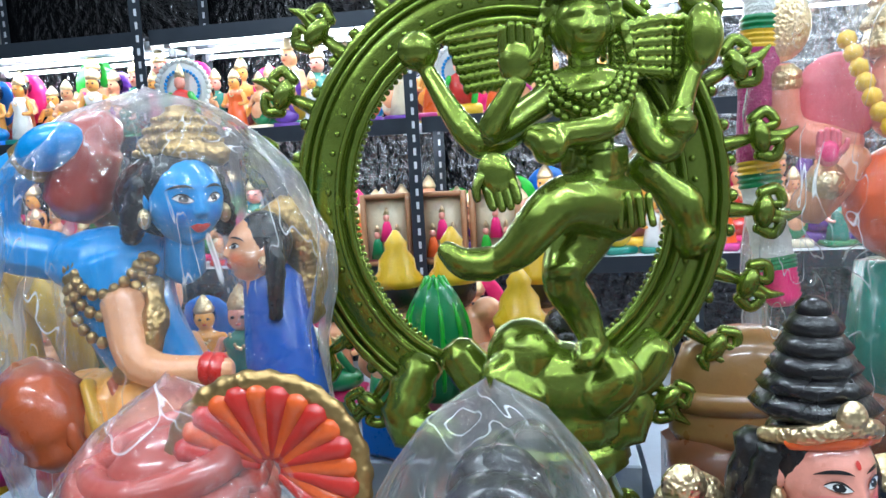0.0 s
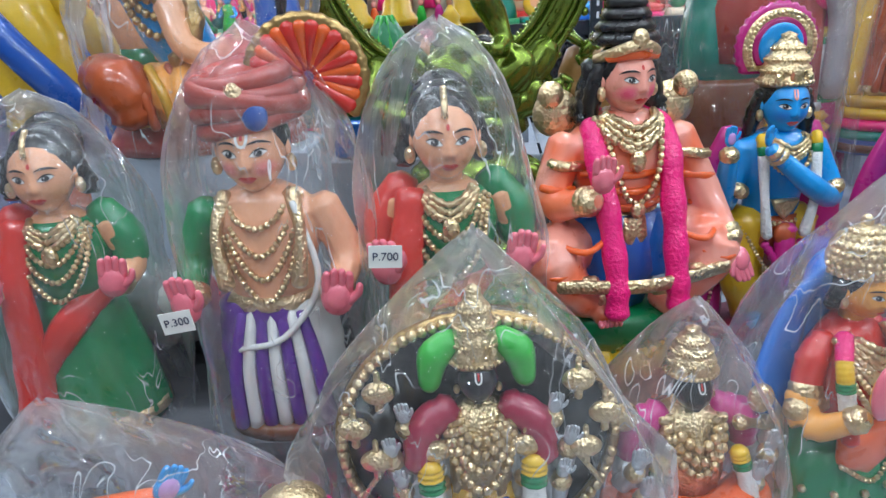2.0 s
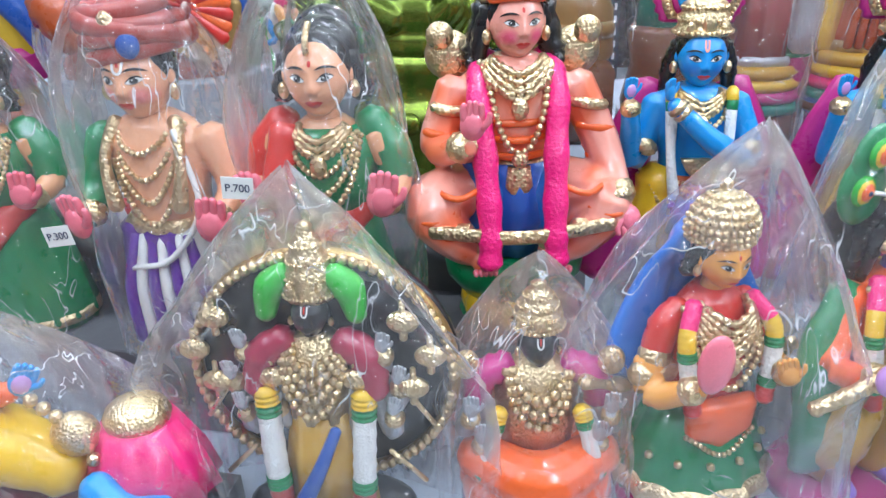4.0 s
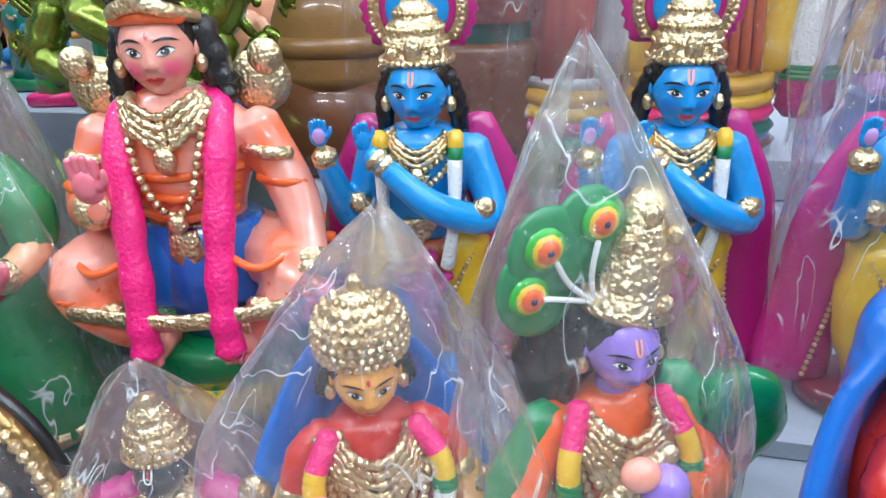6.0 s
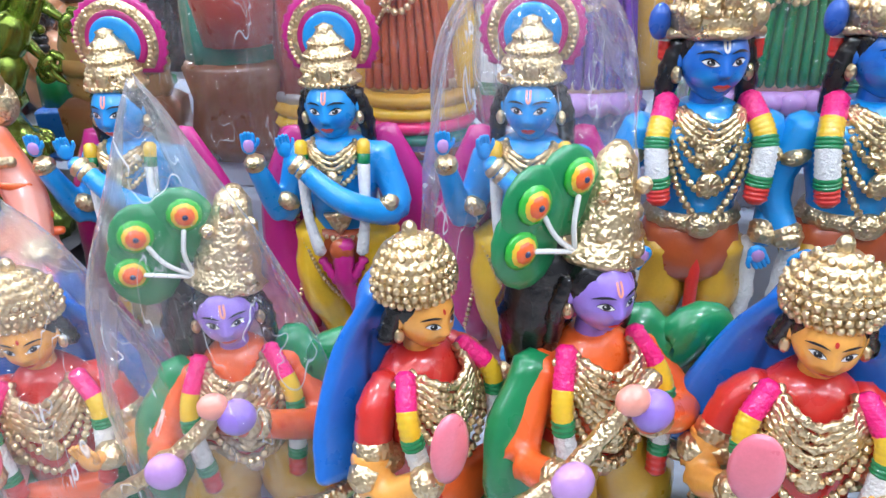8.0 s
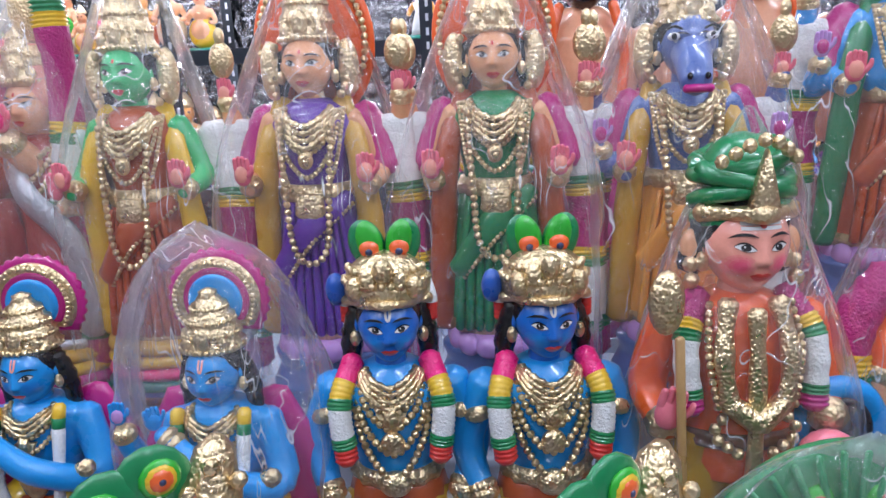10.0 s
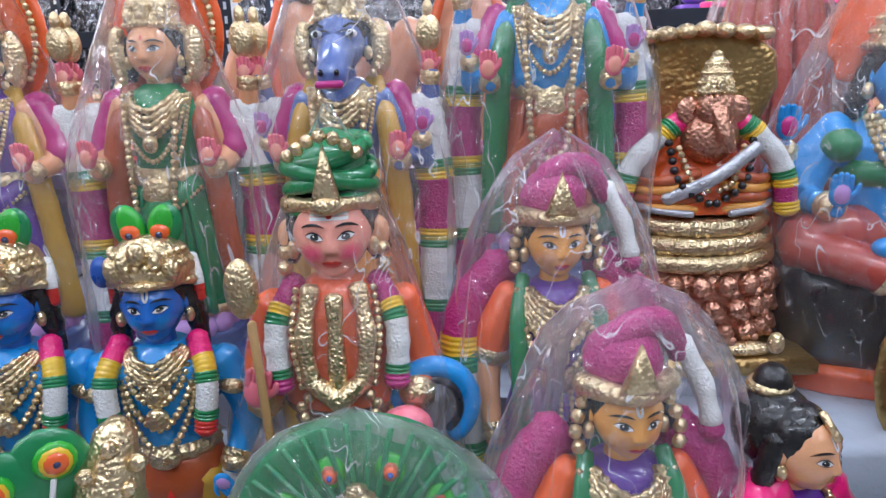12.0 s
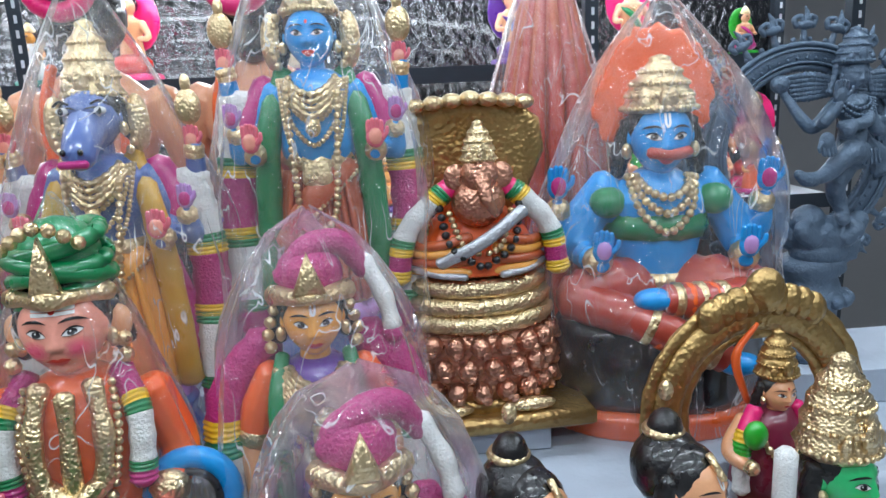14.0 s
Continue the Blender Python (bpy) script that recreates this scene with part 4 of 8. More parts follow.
def turbaned_man():
    F = Clay()
    for s in (-1, 1):
        F.tube("purple" if s < 0 else "white", [(s * 0.035, 0, 0.2), (s * 0.042, -0.005, 0.12), (s * 0.04, 0, 0.02)], [0.05, 0.05, 0.044], n=18, k=6, rib=0.03, ribs=5)
    for i in range(7):
        x = -0.06 + 0.02 * i
        F.tube("white" if i % 2 else "purple", [(x * 0.7, -0.046, 0.2), (x, -0.06, 0.12), (x * 1.1, -0.055, 0.02)], [0.008, 0.011, 0.012], n=8, k=4)
    F.lathe("brown", [(0, 0.1, 0.075), (0.018, 0.1, 0.075), (0.022, 0.09, 0.07)], n=24)
    F.lathe("purple", [(0.17, 0.07, 0.055), (0.2, 0.072, 0.056), (0.225, 0.06, 0.048)], n=24, pleats=10, amp=0.03)
    F.lathe("gold", [(0.205, 0.07, 0.056), (0.215, 0.073, 0.058), (0.225, 0.066, 0.052)], n=24, pleats=12, amp=0.04)
    F.lathe("peach", [(0.21, 0.062, 0.05), (0.25, 0.064, 0.052), (0.3, 0.076, 0.055), (0.34, 0.08, 0.05), (0.365, 0.06, 0.04), (0.38, 0.03, 0.028)], n=26)
    for i, d in enumerate((0.035, 0.075, 0.11, 0.145)):
        necklace(F, 0.365, 0.04 + 0.006 * i, d, -0.057, 0.0042)
    for s in (-1, 1):
        F.tube("gold", [(s * 0.045, -0.02, 0.37), (s * 0.058, -0.05, 0.32), (s * 0.05, -0.062, 0.25)], 0.01, n=7, rib=0.2, ribs=9)
        limb(F, "green" if s < 0 else "peach", [(s * 0.08, 0, 0.345), (s * 0.11, -0.005, 0.27), (s * 0.1, -0.06, 0.23)], [0.028, 0.026, 0.018])
        hand(F, "pink", (s * 0.104, -0.082, 0.235), 0.044, s * 10, 0, s * 6, "pink")
    F.tube("white", [(0.05, -0.04, 0.36), (0.075, -0.055, 0.25), (0.02, -0.066, 0.17), (-0.05, -0.06, 0.15)], 0.005, n=6)
    face(F, (0, -0.012, 0.43), 0.058, "peach", 0, 3, blush="pink", mark="u", locks=0)
    for i in range(6):
        z, r = 0.468 + 0.012 * i, 0.058 + 0.012 * math.sin(math.pi * (i + 0.6) / 6.2)
        a = np.linspace(0, 2 * math.pi, 17)
        F.tube("brick_red", [(r * math.cos(q), 0.008 + r * 0.92 * math.sin(q), z + 0.012 * math.cos(q + i * 1.1)) for q in a], 0.014, n=8, k=2)
    F.ball("brick_red", (0, 0.01, 0.5), (0.058, 0.054, 0.05))
    F.ball("deep_blue", (0.022, -0.058, 0.482), (0.017, 0.01, 0.02))
    F.ball("gold", (0.0, -0.06, 0.505), (0.014, 0.008, 0.02))
    n = 15
    for i in range(n):
        a = math.radians(-35 + 195 * i / (n - 1))
        c, s = math.cos(a), math.sin(a)
        F.tube("orange" if i % 2 else "red", [(0.085 + 0.01 * c, -0.002, 0.52 + 0.01 * s), (0.085 + 0.068 * c, -0.012, 0.52 + 0.068 * s)], [0.004, 0.0125], n=7, k=3)
    b = np.radians(np.linspace(-40, 165, 30))
    F.tube("old_gold", np.stack([0.085 + 0.074 * np.cos(b), np.full(30, -0.012), 0.52 + 0.074 * np.sin(b)], 1), 0.009, n=8, k=2, rib=0.12, ribs=15, flat=0.7)
    return F


def draped_lady():
    F = Clay()
    F.lathe("magenta", [(0, 0.1, 0.085), (0.025, 0.105, 0.09), (0.035, 0.095, 0.08)], n=28, pleats=14, amp=0.04)
    F.lathe("green", [(0.03, 0.098, 0.085), (0.06, 0.105, 0.09), (0.12, 0.085, 0.07), (0.185, 0.056, 0.045)], n=42, pleats=14, amp=0.05)
    F.lathe("gold", [(0.045, 0.108, 0.094), (0.06, 0.112, 0.097), (0.075, 0.106, 0.09)], n=42, pleats=14, amp=0.05)
    for i in range(14):
        a = 2 * math.pi * i / 14
        F.ball("gold", (0.094 * math.cos(a), 0.08 * math.sin(a), 0.115), 0.006, n=6, m=4)
    F.slab("orange", [(-0.05, 0.2), (0.05, 0.2), (0.045, 0.15), (0, 0.125), (-0.045, 0.15)], -0.062, 0.02, 0.008)
    F.beads("gold", [(-0.05, -0.06, 0.155), (0, -0.072, 0.125), (0.05, -0.06, 0.155)], 0.004)
    F.lathe("red", [(0.17, 0.055, 0.045), (0.21, 0.056, 0.046), (0.26, 0.06, 0.048), (0.3, 0.06, 0.042), (0.325, 0.04, 0.033), (0.34, 0.024, 0.024)], n=26)
    for s in (-1, 1):
        F.tube("red", [(s * 0.042, 0, 0.314), (s * 0.064, -0.004, 0.292), (s * 0.08, -0.012, 0.25)], [0.018, 0.021, 0.019], n=12, rib=0.04, ribs=4)
        F.tube("gold", [(s * 0.077, -0.01, 0.262), (s * 0.08, -0.014, 0.25)], 0.021, n=12, k=1)
        banded(F, [(s * 0.04, -0.025, 0.33), (s * 0.06, -0.05, 0.29), (s * 0.05, -0.065, 0.2)], 0.011, SHOULDER)
        F.tube("gold", [(s * 0.06, -0.02, 0.24), (s * 0.105, -0.02, 0.236)], 0.017, n=9, k=2)
        limb(F, "amber", [(s * 0.082, -0.01, 0.25), (s * 0.09, -0.035, 0.215), (s * 0.06, -0.085, 0.25)], [0.022, 0.02, 0.014])
    F.ball("pink", (-0.055, -0.102, 0.296), (0.024, 0.01, 0.04))
    hand(F, "amber", (-0.055, -0.094, 0.285), 0.03, 0, 0, 0, None)
    hand(F, "amber", (0.05, -0.1, 0.26), 0.026, -20, 0, -20, None)
    for i, d in enumerate((0.025, 0.05, 0.075, 0.1)):
        necklace(F, 0.325, 0.034 + 0.006 * i, d, -0.056 - 0.003 * i, 0.0042)
    collar(F, 0.332, 0.032, -0.054, 5, 0.009)
    face(F, (0, -0.012, 0.383), 0.038, "amber", 0, 8, blush="amber", mark="dot", locks=0.4)
    F.lathe("gold", [(0.402, 0.034, 0.034), (0.409, 0.04, 0.04), (0.424, 0.041, 0.041), (0.439, 0.038, 0.038), (0.453, 0.029, 0.029), (0.463, 0.016, 0.016), (0.467, 0.006, 0.006)], n=24)
    F.ball("gold", (0, 0, 0.47), (0.008, 0.008, 0.01))
    for z, r in ((0.408, 0.04), (0.417, 0.042), (0.426, 0.042), (0.435, 0.04), (0.444, 0.036), (0.453, 0.029), (0.46, 0.02)):
        F.beads("gold", [(r * math.cos(a), r * math.sin(a), z) for a in np.linspace(-math.pi - 0.3, 0.3, 11)], 0.0044, 1.9, 3)
    for s, w in ((-1, 0.85), (1, 0.8)):
        for i in range(6):
            t = i / 5
            F.tube("blue", [(s * 0.03, 0.03 - 0.002 * i, 0.405), (s * (0.055 + 0.02 * t) * w, 0.04, 0.345), (s * (0.07 + 0.05 * t) * w, 0.035, 0.27), (s * (0.07 + 0.07 * t) * w, 0.02, 0.2 + 0.02 * t)], [0.012, 0.015, 0.015, 0.014], n=9, flat=0.7)
        F.tube("gold", [(s * 0.07 * w, 0.015, 0.19), (s * 0.13 * w, 0.015, 0.198), (s * 0.19 * w, 0.012, 0.216)], 0.009, n=7, rib=0.25, ribs=12)
    F.ball("blue", (0, 0.035, 0.385), (0.046, 0.026, 0.042))
    F.tube("blue", [(0, 0.045, 0.375), (0, 0.045, 0.2)], [0.045, 0.06], n=14, flat=0.3)
    return F


def plumed_player():
    F = Clay()
    F.lathe("magenta", [(0, 0.11, 0.085), (0.02, 0.11, 0.085), (0.026, 0.1, 0.08)], n=24)
    for s in (-1, 1):
        F.tube("mustard", [(s * 0.03, 0, 0.2), (s * 0.055, -0.02, 0.13), (s * 0.035, -0.01, 0.04)], [0.05, 0.052, 0.03], n=12, rib=0.05, ribs=7)
        F.tube("violet", [(s * 0.035, -0.01, 0.04), (s * 0.04, -0.06, 0.034)], [0.018, 0.012], k=2)
    F.lathe("orange", [(0.19, 0.05, 0.042), (0.22, 0.054, 0.045), (0.27, 0.058, 0.047), (0.31, 0.058, 0.042), (0.335, 0.042, 0.034), (0.35, 0.025, 0.024)], n=26, pleats=3, amp=0.02)
    for z in (0.21, 0.232, 0.254, 0.276):
        F.lathe("red" if z < 0.24 else "orange", [(z - 0.01, 0.052 + (z - 0.2) * 0.14, 0.046), (z, 0.058 + (z - 0.2) * 0.14, 0.051), (z + 0.01, 0.052 + (z - 0.2) * 0.14, 0.046)], n=24)
    F.lathe("gold", [(0.185, 0.056, 0.046), (0.197, 0.06, 0.05), (0.208, 0.054, 0.045)], n=24, pleats=12, amp=0.05)
    F.tube("green", [(-0.06, 0.0, 0.32), (-0.1, -0.02, 0.25), (-0.1, -0.03, 0.15), (-0.08, -0.02, 0.07)], [0.03, 0.034, 0.03, 0.03], n=12, flat=0.6, rib=0.05, ribs=4)
    F.tube("green", [(0.06, 0.01, 0.33), (0.095, -0.01, 0.3), (0.125, -0.02, 0.33), (0.15, -0.02, 0.29), (0.13, -0.01, 0.22)], [0.03, 0.034, 0.028, 0.03, 0.02], n=12, flat=0.7, rib=0.06, ribs=5)
    for s in (-1, 1):
        F.ball("orange", (s * 0.058, 0, 0.312), (0.025, 0.026, 0.024))
        banded(F, [(s * 0.04, -0.02, 0.345), (s * 0.06, -0.05, 0.29), (s * 0.05, -0.065, 0.19)], 0.011, SHOULDER)
    limb(F, "orange", [(0.066, -0.005, 0.305), (0.088, -0.05, 0.25), (0.0, -0.1, 0.305)], [0.022, 0.022, 0.015])
    limb(F, "orange", [(-0.066, -0.005, 0.305), (-0.1, -0.04, 0.245), (-0.085, -0.1, 0.262)], [0.022, 0.021, 0.014])
    F.tube("gold", [(-0.16, -0.085, 0.225), (-0.09, -0.1, 0.268), (0.012, -0.09, 0.345)], 0.0095, n=9, k=8, rib=0.06, ribs=24)
    F.ball("violet", (0.0, -0.108, 0.322), (0.022, 0.018, 0.022))
    F.ball("rose", (-0.022, -0.106, 0.34), (0.018, 0.014, 0.016))
    F.ball("lilac", (-0.085, -0.112, 0.27), (0.022, 0.016, 0.022))
    for i, d in enumerate((0.028, 0.055, 0.085, 0.12)):
        necklace(F, 0.335, 0.034 + 0.006 * i, d, -0.054 - 0.003 * i, 0.0045)
    collar(F, 0.342, 0.032, -0.053, 6, 0.009)
    for z in (0.225, 0.245):
        F.tube("gold", [(-0.052, -0.03, z), (0, -0.056, z - 0.012), (0.052, -0.03, z)], 0.006, n=7, k=6, rib=0.25, ribs=16)
    face(F, (0, -0.012, 0.4), 0.041, "violet", 0, 6, blush="lilac", mark="rose", locks=1.7)
    F.tube("hair", [(-0.03, 0.03, 0.43), (-0.045, 0.04, 0.36), (-0.05, 0.04, 0.3)], [0.036, 0.04, 0.026], n=10, rib=0.05, ribs=6)
    old = inside(F, pose(0.004, 0.004, 0.425, -6, 14, 0))
    F.lathe("gold", [(0, 0.038, 0.038), (0.007, 0.046, 0.045), (0.014, 0.036, 0.036), (0.036, 0.036, 0.035), (0.05, 0.031, 0.031), (0.072, 0.029, 0.027), (0.086, 0.022, 0.022), (0.105, 0.019, 0.018), (0.12, 0.006, 0.006)], n=22, pleats=9, amp=0.05)
    for k in range(7):
        F.ball("gold", (0.024 * math.cos(k * 2.4), -0.027 + 0.001 * k, 0.02 + 0.0125 * k), (0.009, 0.007, 0.009), n=8, m=5)
    F.t = old
    plume(F, (-0.04, 0.0, 0.455), 0.062, 10, 0, -8)
    return F


def ring_dancer(metal):
    """A dancer in a flaming ring, all cast in one metal. The ring's middle is 0.62 above the base."""
    F = Clay()
    F.hard = True
    G = metal

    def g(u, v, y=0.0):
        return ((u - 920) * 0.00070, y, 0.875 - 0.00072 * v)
    F.lathe(G, [(0, 0.115, 0.09), (0.03, 0.12, 0.095), (0.04, 0.1, 0.08), (0.09, 0.085, 0.07), (0.15, 0.085, 0.07), (0.165, 0.11, 0.085), (0.2, 0.12, 0.09), (0.21, 0.095, 0.075), (0.25, 0.08, 0.065), (0.27, 0.105, 0.08), (0.3, 0.1, 0.08), (0.32, 0.06, 0.05)], n=40, c=(0.045, 0), pleats=16, amp=0.025)
    for i in range(16):
        a = 2 * math.pi * i / 16
        F.ball(G, (0.045 + 0.112 * math.cos(a), 0.088 * math.sin(a), 0.185), (0.022, 0.018, 0.022), n=8, m=6)
    # the crouching figure underfoot
    F.hard = False
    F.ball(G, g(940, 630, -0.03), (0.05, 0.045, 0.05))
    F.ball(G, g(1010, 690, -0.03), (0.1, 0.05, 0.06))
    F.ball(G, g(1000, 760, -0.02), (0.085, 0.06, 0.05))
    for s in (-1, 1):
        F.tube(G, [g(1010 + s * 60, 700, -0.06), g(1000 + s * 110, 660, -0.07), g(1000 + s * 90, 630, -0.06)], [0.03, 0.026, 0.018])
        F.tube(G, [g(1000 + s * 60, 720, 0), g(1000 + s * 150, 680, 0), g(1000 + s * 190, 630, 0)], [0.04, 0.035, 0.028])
    # the ring
    F.hard = True
    c, rx, rz = (0.0, 0.03, 0.62), 0.25, 0.27
    a = np.radians(np.linspace(-62, 242, 80))
    def oval(k, dy):
        return np.stack([c[0] + (rx + k) * np.cos(a), np.full(80, c[1] + dy), c[2] + (rz + k) * np.sin(a)], 1)
    F.tube(G, oval(0, 0.0), 0.03, n=12, k=1, flat=0.55)
    for k in (-0.032, 0.033):
        F.tube(G, oval(k, -0.008), 0.008, n=8, k=1, rib=0.14, ribs=110)
    for k in (-0.018, 0.018):
        F.tube(G, oval(k, -0.017), 0.004, n=6, k=1)
    F.beads(G, oval(-0.006, -0.018)[::3], 0.0045, 6.0, 3)
    F.beads(G, oval(0.045, 0.0)[::4], 0.009, 5.2, 3)
    F.beads(G, oval(-0.04, -0.004)[::3], 0.0042, 2.2, 3)
    for i in range(19):
        q = math.radians(-52 + 284 * i / 18)
        old = inside(F, pose(c[0] + (rx + 0.05) * math.cos(q), c[1], c[2] + (rz + 0.05) * math.sin(q), 0, 90 - math.degrees(q), 0))
        F.tube(G, [(0, 0, -0.02), (0.0, 0, 0.02)], [0.012, 0.008], n=8, k=2)
        F.ball(G, (0, -0.004, 0.035), (0.024, 0.014, 0.014))
        F.tube(G, [(-0.022, 0, 0.03), (-0.03, 0, 0.05), (-0.012, -0.004, 0.058), (-0.01, -0.008, 0.044)], [0.009, 0.008, 0.007, 0.005], n=7)
        F.tube(G, [(0.022, 0, 0.03), (0.03, 0, 0.05), (0.012, -0.004, 0.058), (0.01, -0.008, 0.044)], [0.009, 0.008, 0.007, 0.005], n=7)
        F.tube(G, [(0, 0, 0.04), (0.006, 0, 0.062), (0, 0, 0.085)], [0.011, 0.009, 0.002], n=7)
        F.t = old
    for s in (-1, 1):
        F.tube(G, [(s * 0.13, 0.01, 0.4), (s * 0.15, -0.01, 0.33), (s * 0.09, -0.02, 0.3)], [0.03, 0.034, 0.03], rib=0.1, ribs=5)
    # the dancer
    F.hard = False
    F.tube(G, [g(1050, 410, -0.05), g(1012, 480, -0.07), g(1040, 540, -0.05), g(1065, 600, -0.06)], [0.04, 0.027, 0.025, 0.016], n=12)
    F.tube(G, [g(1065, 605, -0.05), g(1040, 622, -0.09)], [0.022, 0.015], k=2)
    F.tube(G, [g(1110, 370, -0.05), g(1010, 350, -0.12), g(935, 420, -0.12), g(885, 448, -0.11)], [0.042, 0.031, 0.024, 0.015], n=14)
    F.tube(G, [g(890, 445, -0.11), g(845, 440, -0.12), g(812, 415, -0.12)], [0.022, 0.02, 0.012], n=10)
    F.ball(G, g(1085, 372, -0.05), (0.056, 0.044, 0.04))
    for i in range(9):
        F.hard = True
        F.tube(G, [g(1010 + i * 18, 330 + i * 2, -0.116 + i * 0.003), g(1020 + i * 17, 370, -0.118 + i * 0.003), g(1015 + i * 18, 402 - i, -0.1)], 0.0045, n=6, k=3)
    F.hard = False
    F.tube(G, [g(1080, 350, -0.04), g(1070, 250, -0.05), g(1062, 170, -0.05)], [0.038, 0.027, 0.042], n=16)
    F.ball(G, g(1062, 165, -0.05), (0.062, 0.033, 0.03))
    for i, d in enumerate((0.03, 0.045, 0.06)):
        old = inside(F, pose(0.1, -0.05, 0.74 - i * 0.002))
        necklace(F, 0.03, 0.04 + 0.008 * i, d, -0.05, 0.005, G)
        F.t = old
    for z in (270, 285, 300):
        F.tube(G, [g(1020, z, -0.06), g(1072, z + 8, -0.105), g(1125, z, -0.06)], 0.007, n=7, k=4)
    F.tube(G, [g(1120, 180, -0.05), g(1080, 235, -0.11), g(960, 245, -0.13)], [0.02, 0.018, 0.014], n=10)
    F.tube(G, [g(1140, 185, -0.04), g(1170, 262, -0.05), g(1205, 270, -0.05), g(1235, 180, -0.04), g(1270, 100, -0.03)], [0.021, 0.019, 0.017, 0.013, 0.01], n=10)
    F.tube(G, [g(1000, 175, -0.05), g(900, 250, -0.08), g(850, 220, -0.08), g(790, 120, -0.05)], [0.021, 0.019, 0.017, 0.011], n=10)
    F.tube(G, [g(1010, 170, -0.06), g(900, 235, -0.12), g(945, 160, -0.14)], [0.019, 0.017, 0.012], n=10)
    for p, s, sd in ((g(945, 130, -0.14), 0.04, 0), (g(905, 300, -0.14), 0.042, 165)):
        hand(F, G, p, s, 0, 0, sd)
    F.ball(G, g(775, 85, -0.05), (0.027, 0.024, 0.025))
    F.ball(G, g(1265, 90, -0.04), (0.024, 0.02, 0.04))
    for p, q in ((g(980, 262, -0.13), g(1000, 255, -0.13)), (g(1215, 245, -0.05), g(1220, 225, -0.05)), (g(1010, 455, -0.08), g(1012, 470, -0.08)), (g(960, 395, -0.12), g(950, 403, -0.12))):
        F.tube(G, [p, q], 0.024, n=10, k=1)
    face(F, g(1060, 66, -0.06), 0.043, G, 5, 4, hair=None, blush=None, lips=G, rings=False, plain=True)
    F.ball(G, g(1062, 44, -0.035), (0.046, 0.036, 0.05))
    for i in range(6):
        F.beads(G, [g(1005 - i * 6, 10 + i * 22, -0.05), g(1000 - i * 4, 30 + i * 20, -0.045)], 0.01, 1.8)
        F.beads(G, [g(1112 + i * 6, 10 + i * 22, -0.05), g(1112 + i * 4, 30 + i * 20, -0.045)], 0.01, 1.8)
    F.hard = True
    tall_crown(F, (0.1, -0.05, 0.86), 0.045, 0.1, G)
    for s in (-1, 1):
        for i in range(6):
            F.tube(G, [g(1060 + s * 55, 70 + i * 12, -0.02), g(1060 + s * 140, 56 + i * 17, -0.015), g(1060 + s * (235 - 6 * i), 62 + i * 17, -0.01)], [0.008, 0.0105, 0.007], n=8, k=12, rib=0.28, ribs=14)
    F.tube(G, [g(1160, 300, 0.0), g(1240, 370, 0.01), g(1270, 440, 0.02), g(1300, 430, 0.02)], [0.02, 0.026, 0.03, 0.01], n=9, rib=0.12, ribs=12)
    return F


